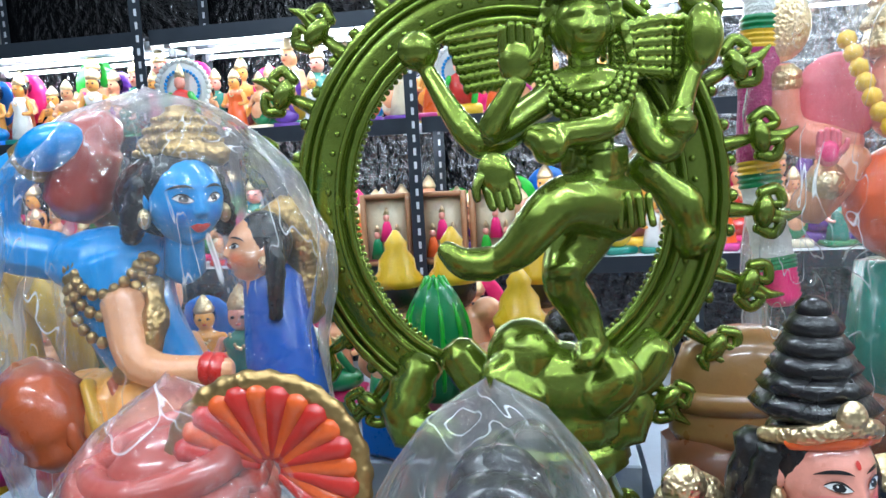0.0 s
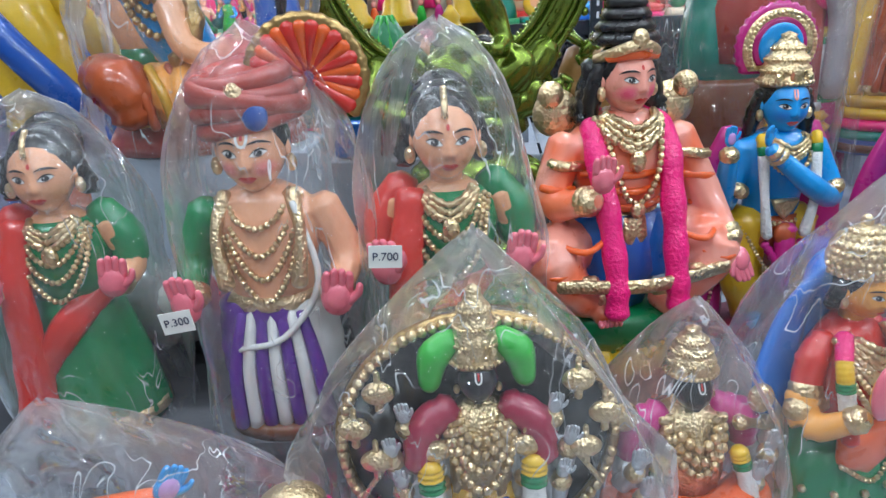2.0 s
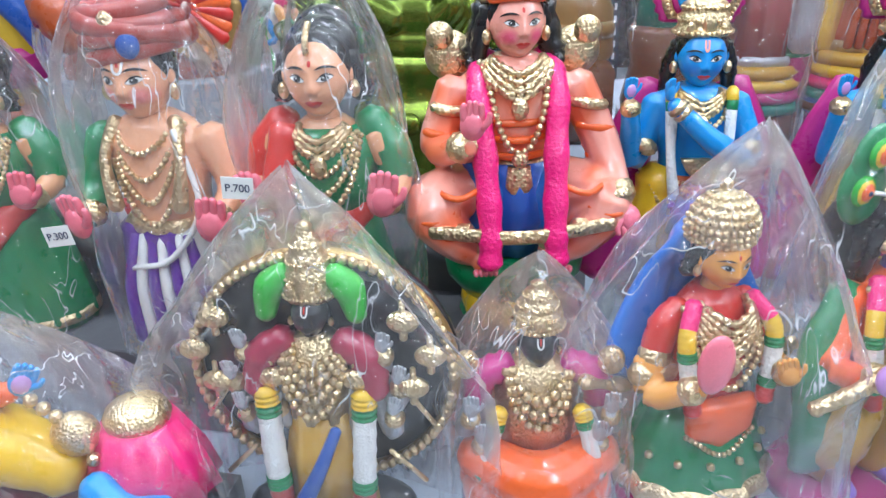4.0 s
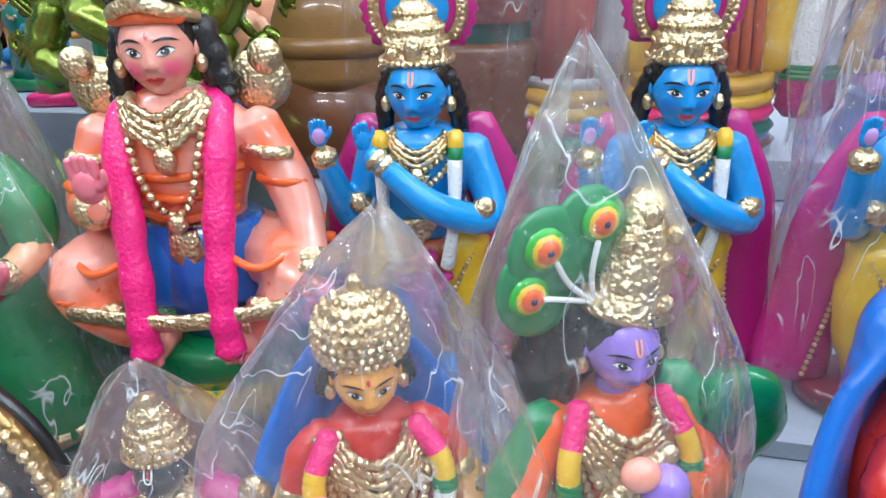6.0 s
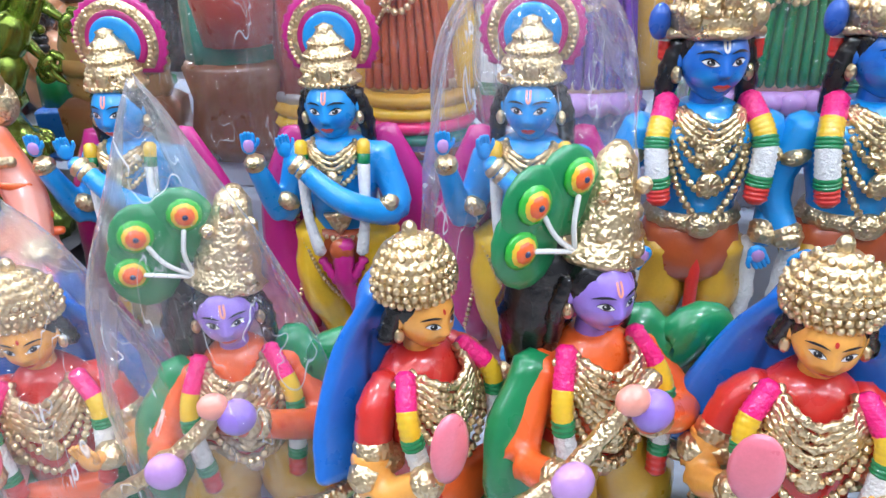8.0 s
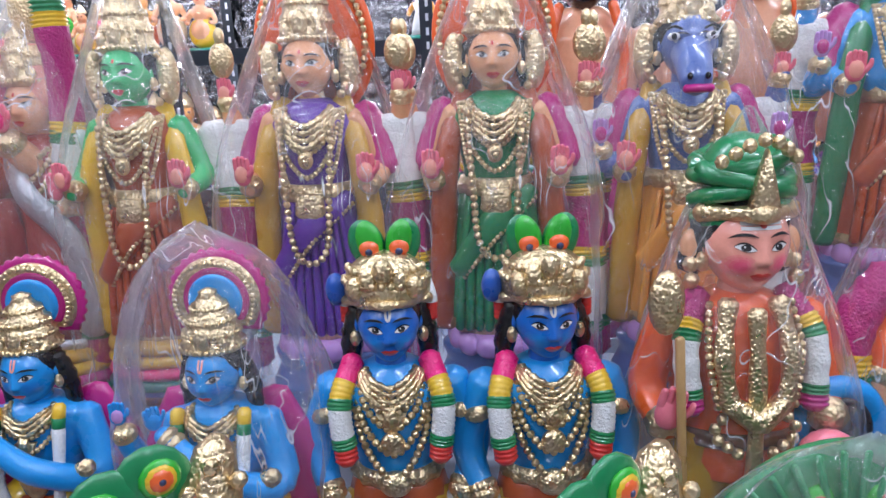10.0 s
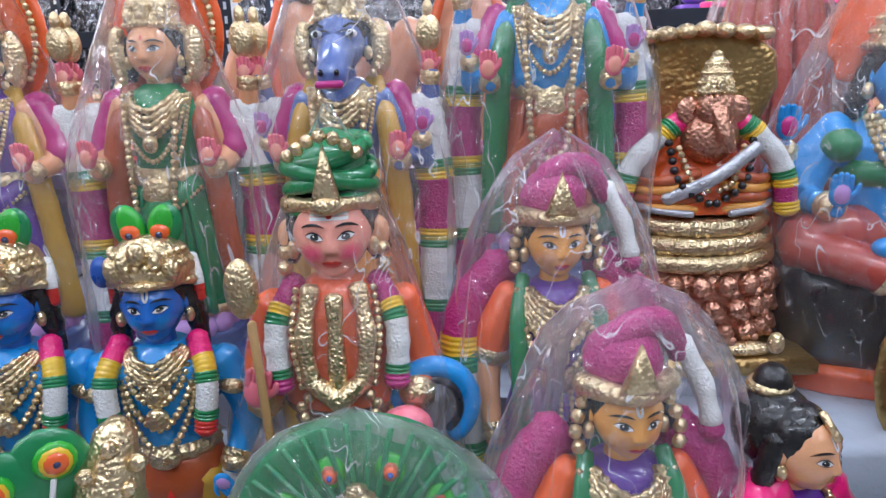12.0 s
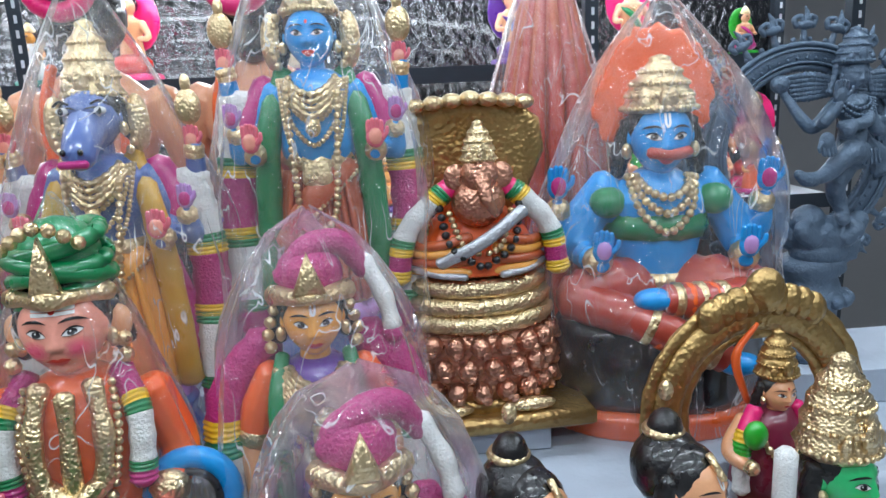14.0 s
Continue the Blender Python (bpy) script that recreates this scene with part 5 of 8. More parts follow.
def goddess(skin, robe, scarf, blouse=None, ring=None, arms=2, height=1.0, sleeve=None, columns=True, belly=False, horse=False, lower=None, stripes=False):
    """A tall standing figure in rich dress, with a high gold crown and garland columns at its sides; 0.66 m high."""
    F = Clay()
    F.lathe("slate_blue", [(0, 0.1, 0.075), (0.03, 0.105, 0.08), (0.06, 0.09, 0.068), (0.085, 0.098, 0.075), (0.095, 0.085, 0.065)], n=28)
    if stripes:
        for i, k in enumerate(("brown", "teal", "hot_pink", "yellow", "mustard")):
            F.lathe(k, [(0.004 + 0.022 * i, 0.1, 0.075), (0.015 + 0.022 * i, 0.112 - 0.003 * i, 0.085), (0.026 + 0.022 * i, 0.098, 0.074)], n=28)
    else:
        lotus(F, 0.085, 0.09, 0.03, "lilac", 14)
    lo = lower or robe
    F.lathe(lo, [(0.11, 0.078, 0.055), (0.14, 0.08, 0.058), (0.24, 0.074, 0.055), (0.31, 0.066, 0.05), (0.35, 0.055, 0.045)], n=48, pleats=13, amp=0.04)
    F.lathe("gold", [(0.112, 0.082, 0.059), (0.122, 0.084, 0.061), (0.132, 0.081, 0.058)], n=40, pleats=13, amp=0.04)
    F.tube(lo, [(0.055, -0.03, 0.34), (0.0, -0.062, 0.3), (-0.06, -0.05, 0.22)], [0.014, 0.024, 0.02], n=9, flat=0.5)
    F.beads("gold", [(0.06, -0.035, 0.33), (0.0, -0.07, 0.275), (-0.06, -0.05, 0.2)], 0.0042)
    b = blouse or robe
    F.lathe(skin if belly else b, [(0.33, 0.052, 0.042), (0.37, 0.05 + 0.012 * belly, 0.042 + 0.014 * belly), (0.42, 0.06, 0.048), (0.455, 0.068, 0.048), (0.475, 0.056, 0.04), (0.492, 0.026, 0.024)], n=26)
    F.lathe("gold", [(0.335, 0.058, 0.05), (0.348, 0.062, 0.053), (0.362, 0.056, 0.047)], n=26, pleats=13, amp=0.05)
    F.slab("gold", [(-0.02, 0.35), (0.02, 0.35), (0.024, 0.32), (0, 0.29), (-0.024, 0.32)], -0.066, 0.012, 0.005)
    for i, d in enumerate((0.025, 0.045, 0.065, 0.1, 0.15)):
        necklace(F, 0.475, 0.034 + 0.005 * i, d, -0.055 - 0.002 * i, 0.0046 - 0.0003 * i)
    for i in range(4):
        F.tube("gold", [(-0.036 - 0.003 * i, -0.03, 0.478 - 0.004 * i), (-0.024, -0.056, 0.462 - 0.009 * i), (0, -0.06 - 0.001 * i, 0.452 - 0.011 * i), (0.024, -0.056, 0.462 - 0.009 * i), (0.036 + 0.003 * i, -0.03, 0.478 - 0.004 * i)], 0.0048, n=7, k=6, rib=0.25, ribs=16)
    F.ball("gold", (0, -0.064, 0.402), (0.012, 0.008, 0.014))
    for i in range(9):
        x = -0.05 + 0.0125 * i
        F.tube(lo, [(x * 0.8, -0.046 - 0.008 * (1 - abs(i - 4) / 4), 0.33), (x * 1.1, -0.05 - 0.008 * (1 - abs(i - 4) / 4), 0.22), (x * 1.25, -0.05 - 0.01 * (1 - abs(i - 4) / 4), 0.125)], [0.004, 0.0065, 0.008], n=7, k=4)
    F.beads("gold", [(-0.04, -0.05, 0.46), (-0.034, -0.07, 0.36), (-0.026, -0.076, 0.27), (0, -0.08, 0.245), (0.026, -0.076, 0.27), (0.034, -0.07, 0.36), (0.04, -0.05, 0.46)], 0.006)
    for s in (-1, 1):
        F.tube(scarf, [(s * 0.046, 0.0, 0.488), (s * 0.074, -0.025, 0.4), (s * 0.085, -0.02, 0.28), (s * 0.092, -0.01, 0.12)], [0.016, 0.02, 0.021, 0.022], n=10, flat=0.55, rib=0.05, ribs=5)
        limb(F, sleeve or skin, [(s * 0.062, 0, 0.462), (s * 0.1, 0.0, 0.385), (s * 0.092, -0.06, 0.36)], [0.022, 0.021, 0.014])
        hand(F, "pink", (s * 0.094, -0.078, 0.385), 0.028, s * 8, 0, 0, "rose")
        if arms > 2:
            limb(F, sleeve or skin, [(s * 0.062, 0.015, 0.465), (s * 0.125, 0.02, 0.43), (s * 0.14, 0.0, 0.5)], [0.02, 0.02, 0.013])
            hand(F, "pink", (s * 0.138, -0.004, 0.505), 0.024, 0, 0, 0, "rose")
            F.tube("magenta", [(s * 0.075, 0.01, 0.47), (s * 0.1, 0.012, 0.42), (s * 0.11, 0.0, 0.38)], [0.024, 0.028, 0.024], n=9)
            F.ball("gold", (s * 0.138, -0.004, 0.555), (0.02, 0.012, 0.028))
            F.ball("gold", (s * 0.138, -0.004, 0.59), (0.008, 0.008, 0.014))
            if arms > 4:
                limb(F, sleeve or skin, [(s * 0.064, 0.01, 0.455), (s * 0.12, 0.0, 0.36), (s * 0.125, -0.03, 0.4)], [0.02, 0.02, 0.013])
                hand(F, "lilac", (s * 0.128, -0.04, 0.42), 0.024, 0, 0, 0, "magenta")
        if columns:
            banded(F, [(s * 0.125, 0.01, 0.45), (s * 0.14, 0.01, 0.3), (s * 0.135, 0.0, 0.06)], 0.03, COLUMN, 0.6)
    if horse:
        face(F, (0, -0.012, 0.545), 0.05, skin, 0, 4, lips=skin, locks=0.6, rings=True)
        F.tube(skin, [(0, -0.035, 0.535), (0, -0.066, 0.51), (0, -0.082, 0.488)], [0.03, 0.026, 0.023], n=12)
        for s in (-1, 1):
            F.ball("white", (s * 0.027, -0.05, 0.556), (0.009, 0.005, 0.006))
            F.ball("hair", (s * 0.027, -0.0545, 0.556), (0.004, 0.003, 0.005))
            F.tube("hair", [(s * 0.016, -0.052, 0.566), (s * 0.028, -0.053, 0.57), (s * 0.04, -0.046, 0.564)], 0.002, n=6)
            F.ball("hair", (s * 0.012, -0.1, 0.5), (0.004, 0.004, 0.005))
        F.tube("magenta", [(-0.018, -0.1, 0.483), (0.018, -0.1, 0.483)], 0.006, n=6, k=1)
    else:
        face(F, (0, -0.01, 0.54), 0.048, skin, 0, 3, blush=skin, mark="dot", locks=0.9)
    tall_crown(F, (0, 0.004, 0.57), 0.04, 0.12)
    for s in (-1, 1):
        F.ball("gold", (s * 0.06, 0.0, 0.535), (0.018, 0.014, 0.045))
        F.beads("gold", [(s * 0.05, -0.01, 0.57), (s * 0.062, -0.006, 0.53), (s * 0.05, -0.02, 0.495)], 0.007)
    if ring:
        o = [(0.098 * math.cos(a), 0.575 + 0.125 * math.sin(a)) for a in np.radians(np.linspace(-60, 240, 30))]
        F.slab(ring, o, 0.03, 0.014, 0.004)
        F.beads("gold", [(0.084 * math.cos(a), 0.024, 0.575 + 0.108 * math.sin(a)) for a in np.radians(np.linspace(-40, 220, 14))], 0.006, 1.9, 3)
    return F


def turbaned_child():
    F = Clay()
    F.lathe("maroon", [(0, 0.105, 0.08), (0.02, 0.105, 0.08), (0.026, 0.095, 0.075)], n=24)
    for s in (-1, 1):
        F.tube("mustard", [(s * 0.04, 0, 0.25), (s * 0.046, -0.005, 0.14), (s * 0.042, 0, 0.04)], [0.05, 0.044, 0.03], n=12, k=6, rib=0.05, ribs=9)
        F.tube("skin", [(s * 0.042, -0.01, 0.04), (s * 0.046, -0.06, 0.034)], [0.02, 0.015], k=2)
    F.lathe("orange", [(0.19, 0.078, 0.06), (0.25, 0.082, 0.064), (0.33, 0.08, 0.06), (0.39, 0.084, 0.056), (0.42, 0.06, 0.042), (0.435, 0.03, 0.03)], n=32, pleats=7, amp=0.02)
    F.lathe("brown", [(0.24, 0.084, 0.066), (0.25, 0.087, 0.069), (0.262, 0.084, 0.066)], n=28)
    F.tube("gold", [(0, -0.06, 0.42), (0, -0.074, 0.33), (0, -0.078, 0.2)], 0.011, n=9, k=9, flat=0.6, rib=0.12, ribs=20)
    for s in (-1, 1):
        F.tube("gold", [(s * 0.03, -0.048, 0.43), (s * 0.04, -0.068, 0.37), (s * 0.034, -0.076, 0.31)], 0.012, n=9, k=8, flat=0.6, rib=0.12, ribs=14)
        F.beads("gold", [(s * 0.05, -0.04, 0.425), (s * 0.056, -0.062, 0.37), (s * 0.046, -0.074, 0.3)], 0.0055)
        F.tube("gold", [(s * 0.034, -0.072, 0.31), (0, -0.082, 0.285)], [0.011, 0.012], n=8, rib=0.2, ribs=5)
        F.beads("gold", [(s * 0.03, -0.07, 0.3), (s * 0.05, -0.075, 0.27), (s * 0.015, -0.08, 0.24)], 0.008)
        banded(F, [(s * 0.055, -0.01, 0.43), (s * 0.078, -0.045, 0.38), (s * 0.076, -0.06, 0.3)], 0.016, [("pink_garland", 1.5), ("yellow", 0.4), ("green", 0.4), ("white_garland", 2.2), ("green", 0.4), ("magenta", 0.5)])
        limb(F, "orange", [(s * 0.085, 0, 0.4), (s * 0.112, 0.0, 0.31), (s * 0.1, -0.055, 0.27)], [0.027, 0.026, 0.02])
    hand(F, "pink", (-0.105, -0.072, 0.3), 0.036, 0, 0, 10)
    F.ball("pink", (0.085, -0.085, 0.245), (0.036, 0.024, 0.03))
    F.tube("tan", [(-0.1, -0.085, 0.4), (-0.085, -0.085, 0.1)], 0.006, n=7, k=3)
    F.ball("gold", (-0.112, -0.07, 0.44), (0.022, 0.014, 0.04))
    F.ring("sky", (0.125, -0.03, 0.25), 0.05, 0.055, 0.016, -60, 240, 20)
    F.ring("charcoal", (0.125, -0.04, 0.25), 0.035, 0.04, 0.006, -60, 240, 20)
    face(F, (0, -0.012, 0.495), 0.06, "rose", 2, 2, blush="hot_pink", mark="bars", locks=0.3, wide=0.86)
    for s in (-1, 1):
        F.ball("skin", (s * 0.06, 0.0, 0.49), (0.015, 0.015, 0.024))
        F.beads("gold", [(s * 0.064, -0.01, 0.47), (s * 0.066, -0.02, 0.44)], 0.011)
    for i in range(5):
        r = 0.043 + 0.012 * math.sin(math.pi * (i + 1) / 6)
        z = 0.535 + i * 0.016
        F.tube("green", [(r * math.cos(q), 0.008 + r * 0.95 * math.sin(q), z + 0.014 * math.cos(q * 1 + i * 1.4)) for q in np.linspace(0, 2 * math.pi, 17)], 0.011, n=8, k=2)
    F.ball("green", (0, 0.008, 0.58), (0.05, 0.048, 0.05))
    F.tube("gold", [(-0.055, -0.01, 0.535), (0, -0.062, 0.54), (0.055, -0.01, 0.535)], 0.011, n=8, rib=0.2, ribs=14, k=6)
    F.slab("gold", [(-0.018, 0.545), (0.018, 0.545), (0.01, 0.58), (0, 0.615), (-0.01, 0.58)], -0.066, 0.014, 0.006)
    F.beads("gold", [(-0.045, -0.045, 0.6), (0, -0.06, 0.625), (0.045, -0.045, 0.6)], 0.009)
    return F


def turbaned_lady():
    F = Clay()
    F.lathe("purple", [(0, 0.09, 0.07), (0.02, 0.094, 0.074), (0.12, 0.075, 0.06), (0.25, 0.068, 0.055), (0.3, 0.055, 0.045)], n=42, pleats=12, amp=0.045)
    F.lathe("gold", [(0.02, 0.097, 0.077), (0.04, 0.094, 0.074)], n=30)
    F.lathe("purple", [(0.29, 0.053, 0.042), (0.33, 0.052, 0.042), (0.38, 0.064, 0.05), (0.415, 0.068, 0.045), (0.435, 0.05, 0.038), (0.45, 0.026, 0.024)], n=26)
    F.lathe("gold", [(0.295, 0.06, 0.05), (0.31, 0.064, 0.054), (0.325, 0.058, 0.048)], n=26, pleats=13, amp=0.06)
    for i, d in enumerate((0.028, 0.05, 0.075, 0.11)):
        necklace(F, 0.438, 0.036 + 0.006 * i, d, -0.056 - 0.003 * i, 0.0052)
    collar(F, 0.442, 0.034, -0.055, 6, 0.009)
    for k in range(3):
        F.beads("gold", [(0.015 * (k - 1), -0.06, 0.3), (0.02 * (k - 1), -0.07, 0.22), (0.02 * (k - 1), -0.07, 0.12)], 0.0045)
    for s in (-1, 1):
        F.tube("green", [(s * 0.045, -0.01, 0.455), (s * 0.056, -0.045, 0.39), (s * 0.052, -0.058, 0.25), (s * 0.06, -0.06, 0.05)], [0.01, 0.013, 0.014, 0.018], n=9, flat=0.6)
        limb(F, "skin", [(s * 0.066, 0, 0.42), (s * 0.095, -0.005, 0.32), (s * 0.09, -0.045, 0.22)], [0.023, 0.02, 0.013])
        F.tube("orange", [(s * 0.06, 0, 0.432), (s * 0.082, -0.002, 0.38), (s * 0.092, -0.004, 0.335)], [0.022, 0.028, 0.024], n=10)
        F.tube("gold", [(s * 0.088, -0.003, 0.348), (s * 0.092, -0.004, 0.335)], 0.027, n=10, k=1)
        hand(F, "skin", (s * 0.09, -0.052, 0.19), 0.026, 0, 0, 180)
        banded(F, [(s * 0.07, 0.035, 0.46), (s * 0.118, 0.02, 0.41), (s * 0.132, 0.01, 0.34), (s * 0.122, 0.0, 0.22), (s * 0.11, 0, 0.12)], 0.03, [("pink_garland", 2.6), ("yellow", 0.5), ("green", 0.5), ("white_garland", 2.4), ("green", 0.4), ("yellow", 0.4), ("pink_garland", 1)])
        F.beads("gold", [(s * 0.05, -0.01, 0.52), (s * 0.06, -0.02, 0.49), (s * 0.055, -0.03, 0.465)], 0.009)
    face(F, (0, -0.012, 0.505), 0.05, "amber", 3, 3, blush="skin", mark="white", locks=0.5)
    F.ball("pink_garland", (0, 0.01, 0.562), (0.046, 0.047, 0.042))
    F.tube("pink_garland", [(-0.035, 0.0, 0.56), (0.0, 0.0, 0.6), (0.045, 0.015, 0.6), (0.075, 0.03, 0.555)], [0.016, 0.018, 0.018, 0.013], n=10, rib=0.05, ribs=7)
    F.tube("white_garland", [(0.075, 0.03, 0.57), (0.1, 0.02, 0.52), (0.11, 0.01, 0.475)], 0.013, n=8, rib=0.1, ribs=8)
    F.ball("pink_garland", (0.11, 0.01, 0.465), (0.016, 0.016, 0.014))
    F.tube("gold", [(-0.05, -0.005, 0.54), (0, -0.058, 0.545), (0.05, -0.005, 0.54)], 0.012, n=8, rib=0.22, ribs=13, k=6)
    F.slab("gold", [(-0.022, 0.55), (0.022, 0.55), (0.012, 0.575), (0, 0.605), (-0.012, 0.575)], -0.064, 0.014, 0.006)
    return F


def bun_lady():
    F = Clay()
    F.lathe("green", [(0, 0.085, 0.07), (0.02, 0.09, 0.074), (0.12, 0.07, 0.056), (0.19, 0.056, 0.045)], n=36, pleats=12, amp=0.04)
    F.lathe("purple", [(0.18, 0.05, 0.04), (0.22, 0.05, 0.042), (0.26, 0.06, 0.046), (0.285, 0.05, 0.038), (0.3, 0.024, 0.024)], n=24)
    for s in (-1, 1):
        banded(F, [(s * 0.03, 0.01, 0.3), (s * 0.075, 0.0, 0.27), (s * 0.095, -0.015, 0.2), (s * 0.085, -0.02, 0.11)], 0.03, [("hot_pink", 2.5), ("lemon", 0.6), ("leaf", 0.6), ("white_garland", 2.2)])
        F.ball("leaf", (s * 0.07, -0.045, 0.235), (0.02, 0.016, 0.024))
    F.tube("lemon", [(-0.045, -0.03, 0.29), (-0.04, -0.052, 0.24), (-0.03, -0.056, 0.18)], [0.012, 0.014, 0.012], n=8)
    for i, d in enumerate((0.022, 0.04, 0.06)):
        necklace(F, 0.288, 0.03 + 0.006 * i, d, -0.05, 0.0045)
    collar(F, 0.295, 0.028, -0.05, 4, 0.008, 0.0042)
    face(F, (0, -0.01, 0.35), 0.05, "skin", 0, 3, blush="peach", mark="white", locks=1.3)
    F.ball("hair", (0, 0.03, 0.365), (0.05, 0.05, 0.054), n=18, m=12)
    F.ball("hair", (0.0, 0.035, 0.418), (0.024, 0.024, 0.028))
    F.lathe("gold", [(0.41, 0.026, 0.026), (0.416, 0.029, 0.029), (0.422, 0.025, 0.025)], n=16, c=(0, 0.038))
    F.ball("gold", (0, 0.035, 0.472), (0.01, 0.01, 0.014))
    F.tube("gold", [(0, -0.03, 0.405), (0, -0.052, 0.38)], 0.005, n=6, k=2)
    return F


def green_faced():
    F = Clay()
    F.lathe("rust", [(0, 0.09, 0.075), (0.03, 0.09, 0.075), (0.15, 0.075, 0.06), (0.25, 0.068, 0.055), (0.29, 0.05, 0.04), (0.305, 0.025, 0.025)], n=32, pleats=10, amp=0.04)
    for s in (-1, 1):
        banded(F, [(s * 0.03, 0.01, 0.31), (s * 0.08, 0.0, 0.27), (s * 0.1, -0.015, 0.2), (s * 0.09, -0.02, 0.08)], 0.034, [("hot_pink", 2.2), ("lemon", 0.6), ("leaf", 0.6), ("white_garland", 2.6)])
    F.ball("leaf", (-0.05, -0.07, 0.22), (0.03, 0.02, 0.05))
    F.ball("lilac", (0.03, -0.085, 0.2), (0.03, 0.02, 0.04))
    hand(F, "pink", (0.04, -0.09, 0.25), 0.03)
    necklace(F, 0.3, 0.035, 0.05, -0.056, 0.005)
    face(F, (0, -0.01, 0.365), 0.055, "face_green", 8, 0, blush="leaf", locks=1.2)
    tall_crown(F, (0, 0.0, 0.4), 0.052, 0.15)
    F.tube("white_garland", [(-0.1, 0.0, 0.42), (-0.1, 0.0, 0.33)], 0.016, n=9, k=3)
    return F


def disc_deity():
    F = Clay()
    F.lathe("charcoal", [(0, 0.13, 0.07), (0.03, 0.13, 0.07), (0.035, 0.12, 0.06)], n=28)
    a = np.linspace(0, 2 * np.pi, 48, endpoint=False)
    F.slab("black", np.stack([0.2 * np.cos(a), 0.25 + 0.19 * np.sin(a)], 1), 0.03, 0.02)
    F.ring("old_gold", (0, 0.022, 0.25), 0.192, 0.182, 0.009, 0, 360, 60)
    F.beads("gold", np.stack([0.19 * np.cos(a), np.full(48, 0.012), 0.25 + 0.18 * np.sin(a)], 1), 0.0085, 1.7, 2)
    F.lathe("mustard", [(0.035, 0.07, 0.045), (0.12, 0.06, 0.045), (0.2, 0.045, 0.04)], n=32, pleats=9, amp=0.06)
    F.tube("deep_blue", [(0.03, -0.045, 0.19), (0.0, -0.055, 0.12), (-0.03, -0.05, 0.06)], [0.008, 0.011, 0.014], n=8, flat=0.6)
    F.lathe("gold", [(0.19, 0.045, 0.04), (0.24, 0.045, 0.04), (0.29, 0.055, 0.04), (0.31, 0.04, 0.03), (0.325, 0.02, 0.02)], n=24, pleats=7, amp=0.05)
    for i, d in enumerate((0.025, 0.045, 0.07, 0.1)):
        necklace(F, 0.31, 0.03 + 0.006 * i, d, -0.05, 0.006)
    for s in (-1, 1):
        F.tube("crimson", [(s * 0.04, -0.01, 0.315), (s * 0.075, -0.015, 0.29), (s * 0.085, -0.02, 0.24)], [0.022, 0.026, 0.02], n=10, rib=0.08, ribs=6)
        F.tube("leaf", [(s * 0.03, 0.0, 0.41), (s * 0.055, -0.005, 0.39), (s * 0.064, -0.01, 0.35)], [0.018, 0.023, 0.014], n=10)
        banded(F, [(s * 0.07, -0.03, 0.24), (s * 0.066, -0.04, 0.14), (s * 0.06, -0.045, 0.04)], 0.017, [("yellow", 0.4), ("green", 0.4), ("white_garland", 2.4), ("green", 0.4), ("brick_red", 1.2)])
        for x, z, dx in ((0.1, 0.3, 0.03), (0.12, 0.25, 0.045), (0.11, 0.2, 0.03), (0.06, 0.21, 0.0)):
            limb(F, "silver", [(s * 0.06, 0, 0.29), (s * (x - 0.01), -0.005, z - 0.03), (s * x, -0.02, z)], [0.014, 0.015, 0.012])
            hand(F, "silver", (s * x, -0.03, z + 0.02), 0.02, 0, 0, s * 10)
            F.ball("gold", (s * (x + dx), -0.03, z + 0.055), (0.022, 0.012, 0.016))
            F.tube("gold", [(s * (x + dx), -0.03, z + 0.03), (s * (x + dx), -0.03, z + 0.085)], [0.006, 0.004], n=6, k=2)
        F.tube("gold", [(s * 0.1, -0.02, 0.14), (s * 0.15, -0.02, 0.09)], 0.004, n=6, k=2)
        F.tube("gold", [(s * 0.13, -0.02, 0.24), (s * 0.165, -0.02, 0.19)], 0.004, n=6, k=2)
    face(F, (0, -0.012, 0.355), 0.032, "charcoal", 0, 3, hair=None, lips="charcoal", mark="u", plain=True)
    tall_crown(F, (0, 0.0, 0.375), 0.033, 0.11)
    return F


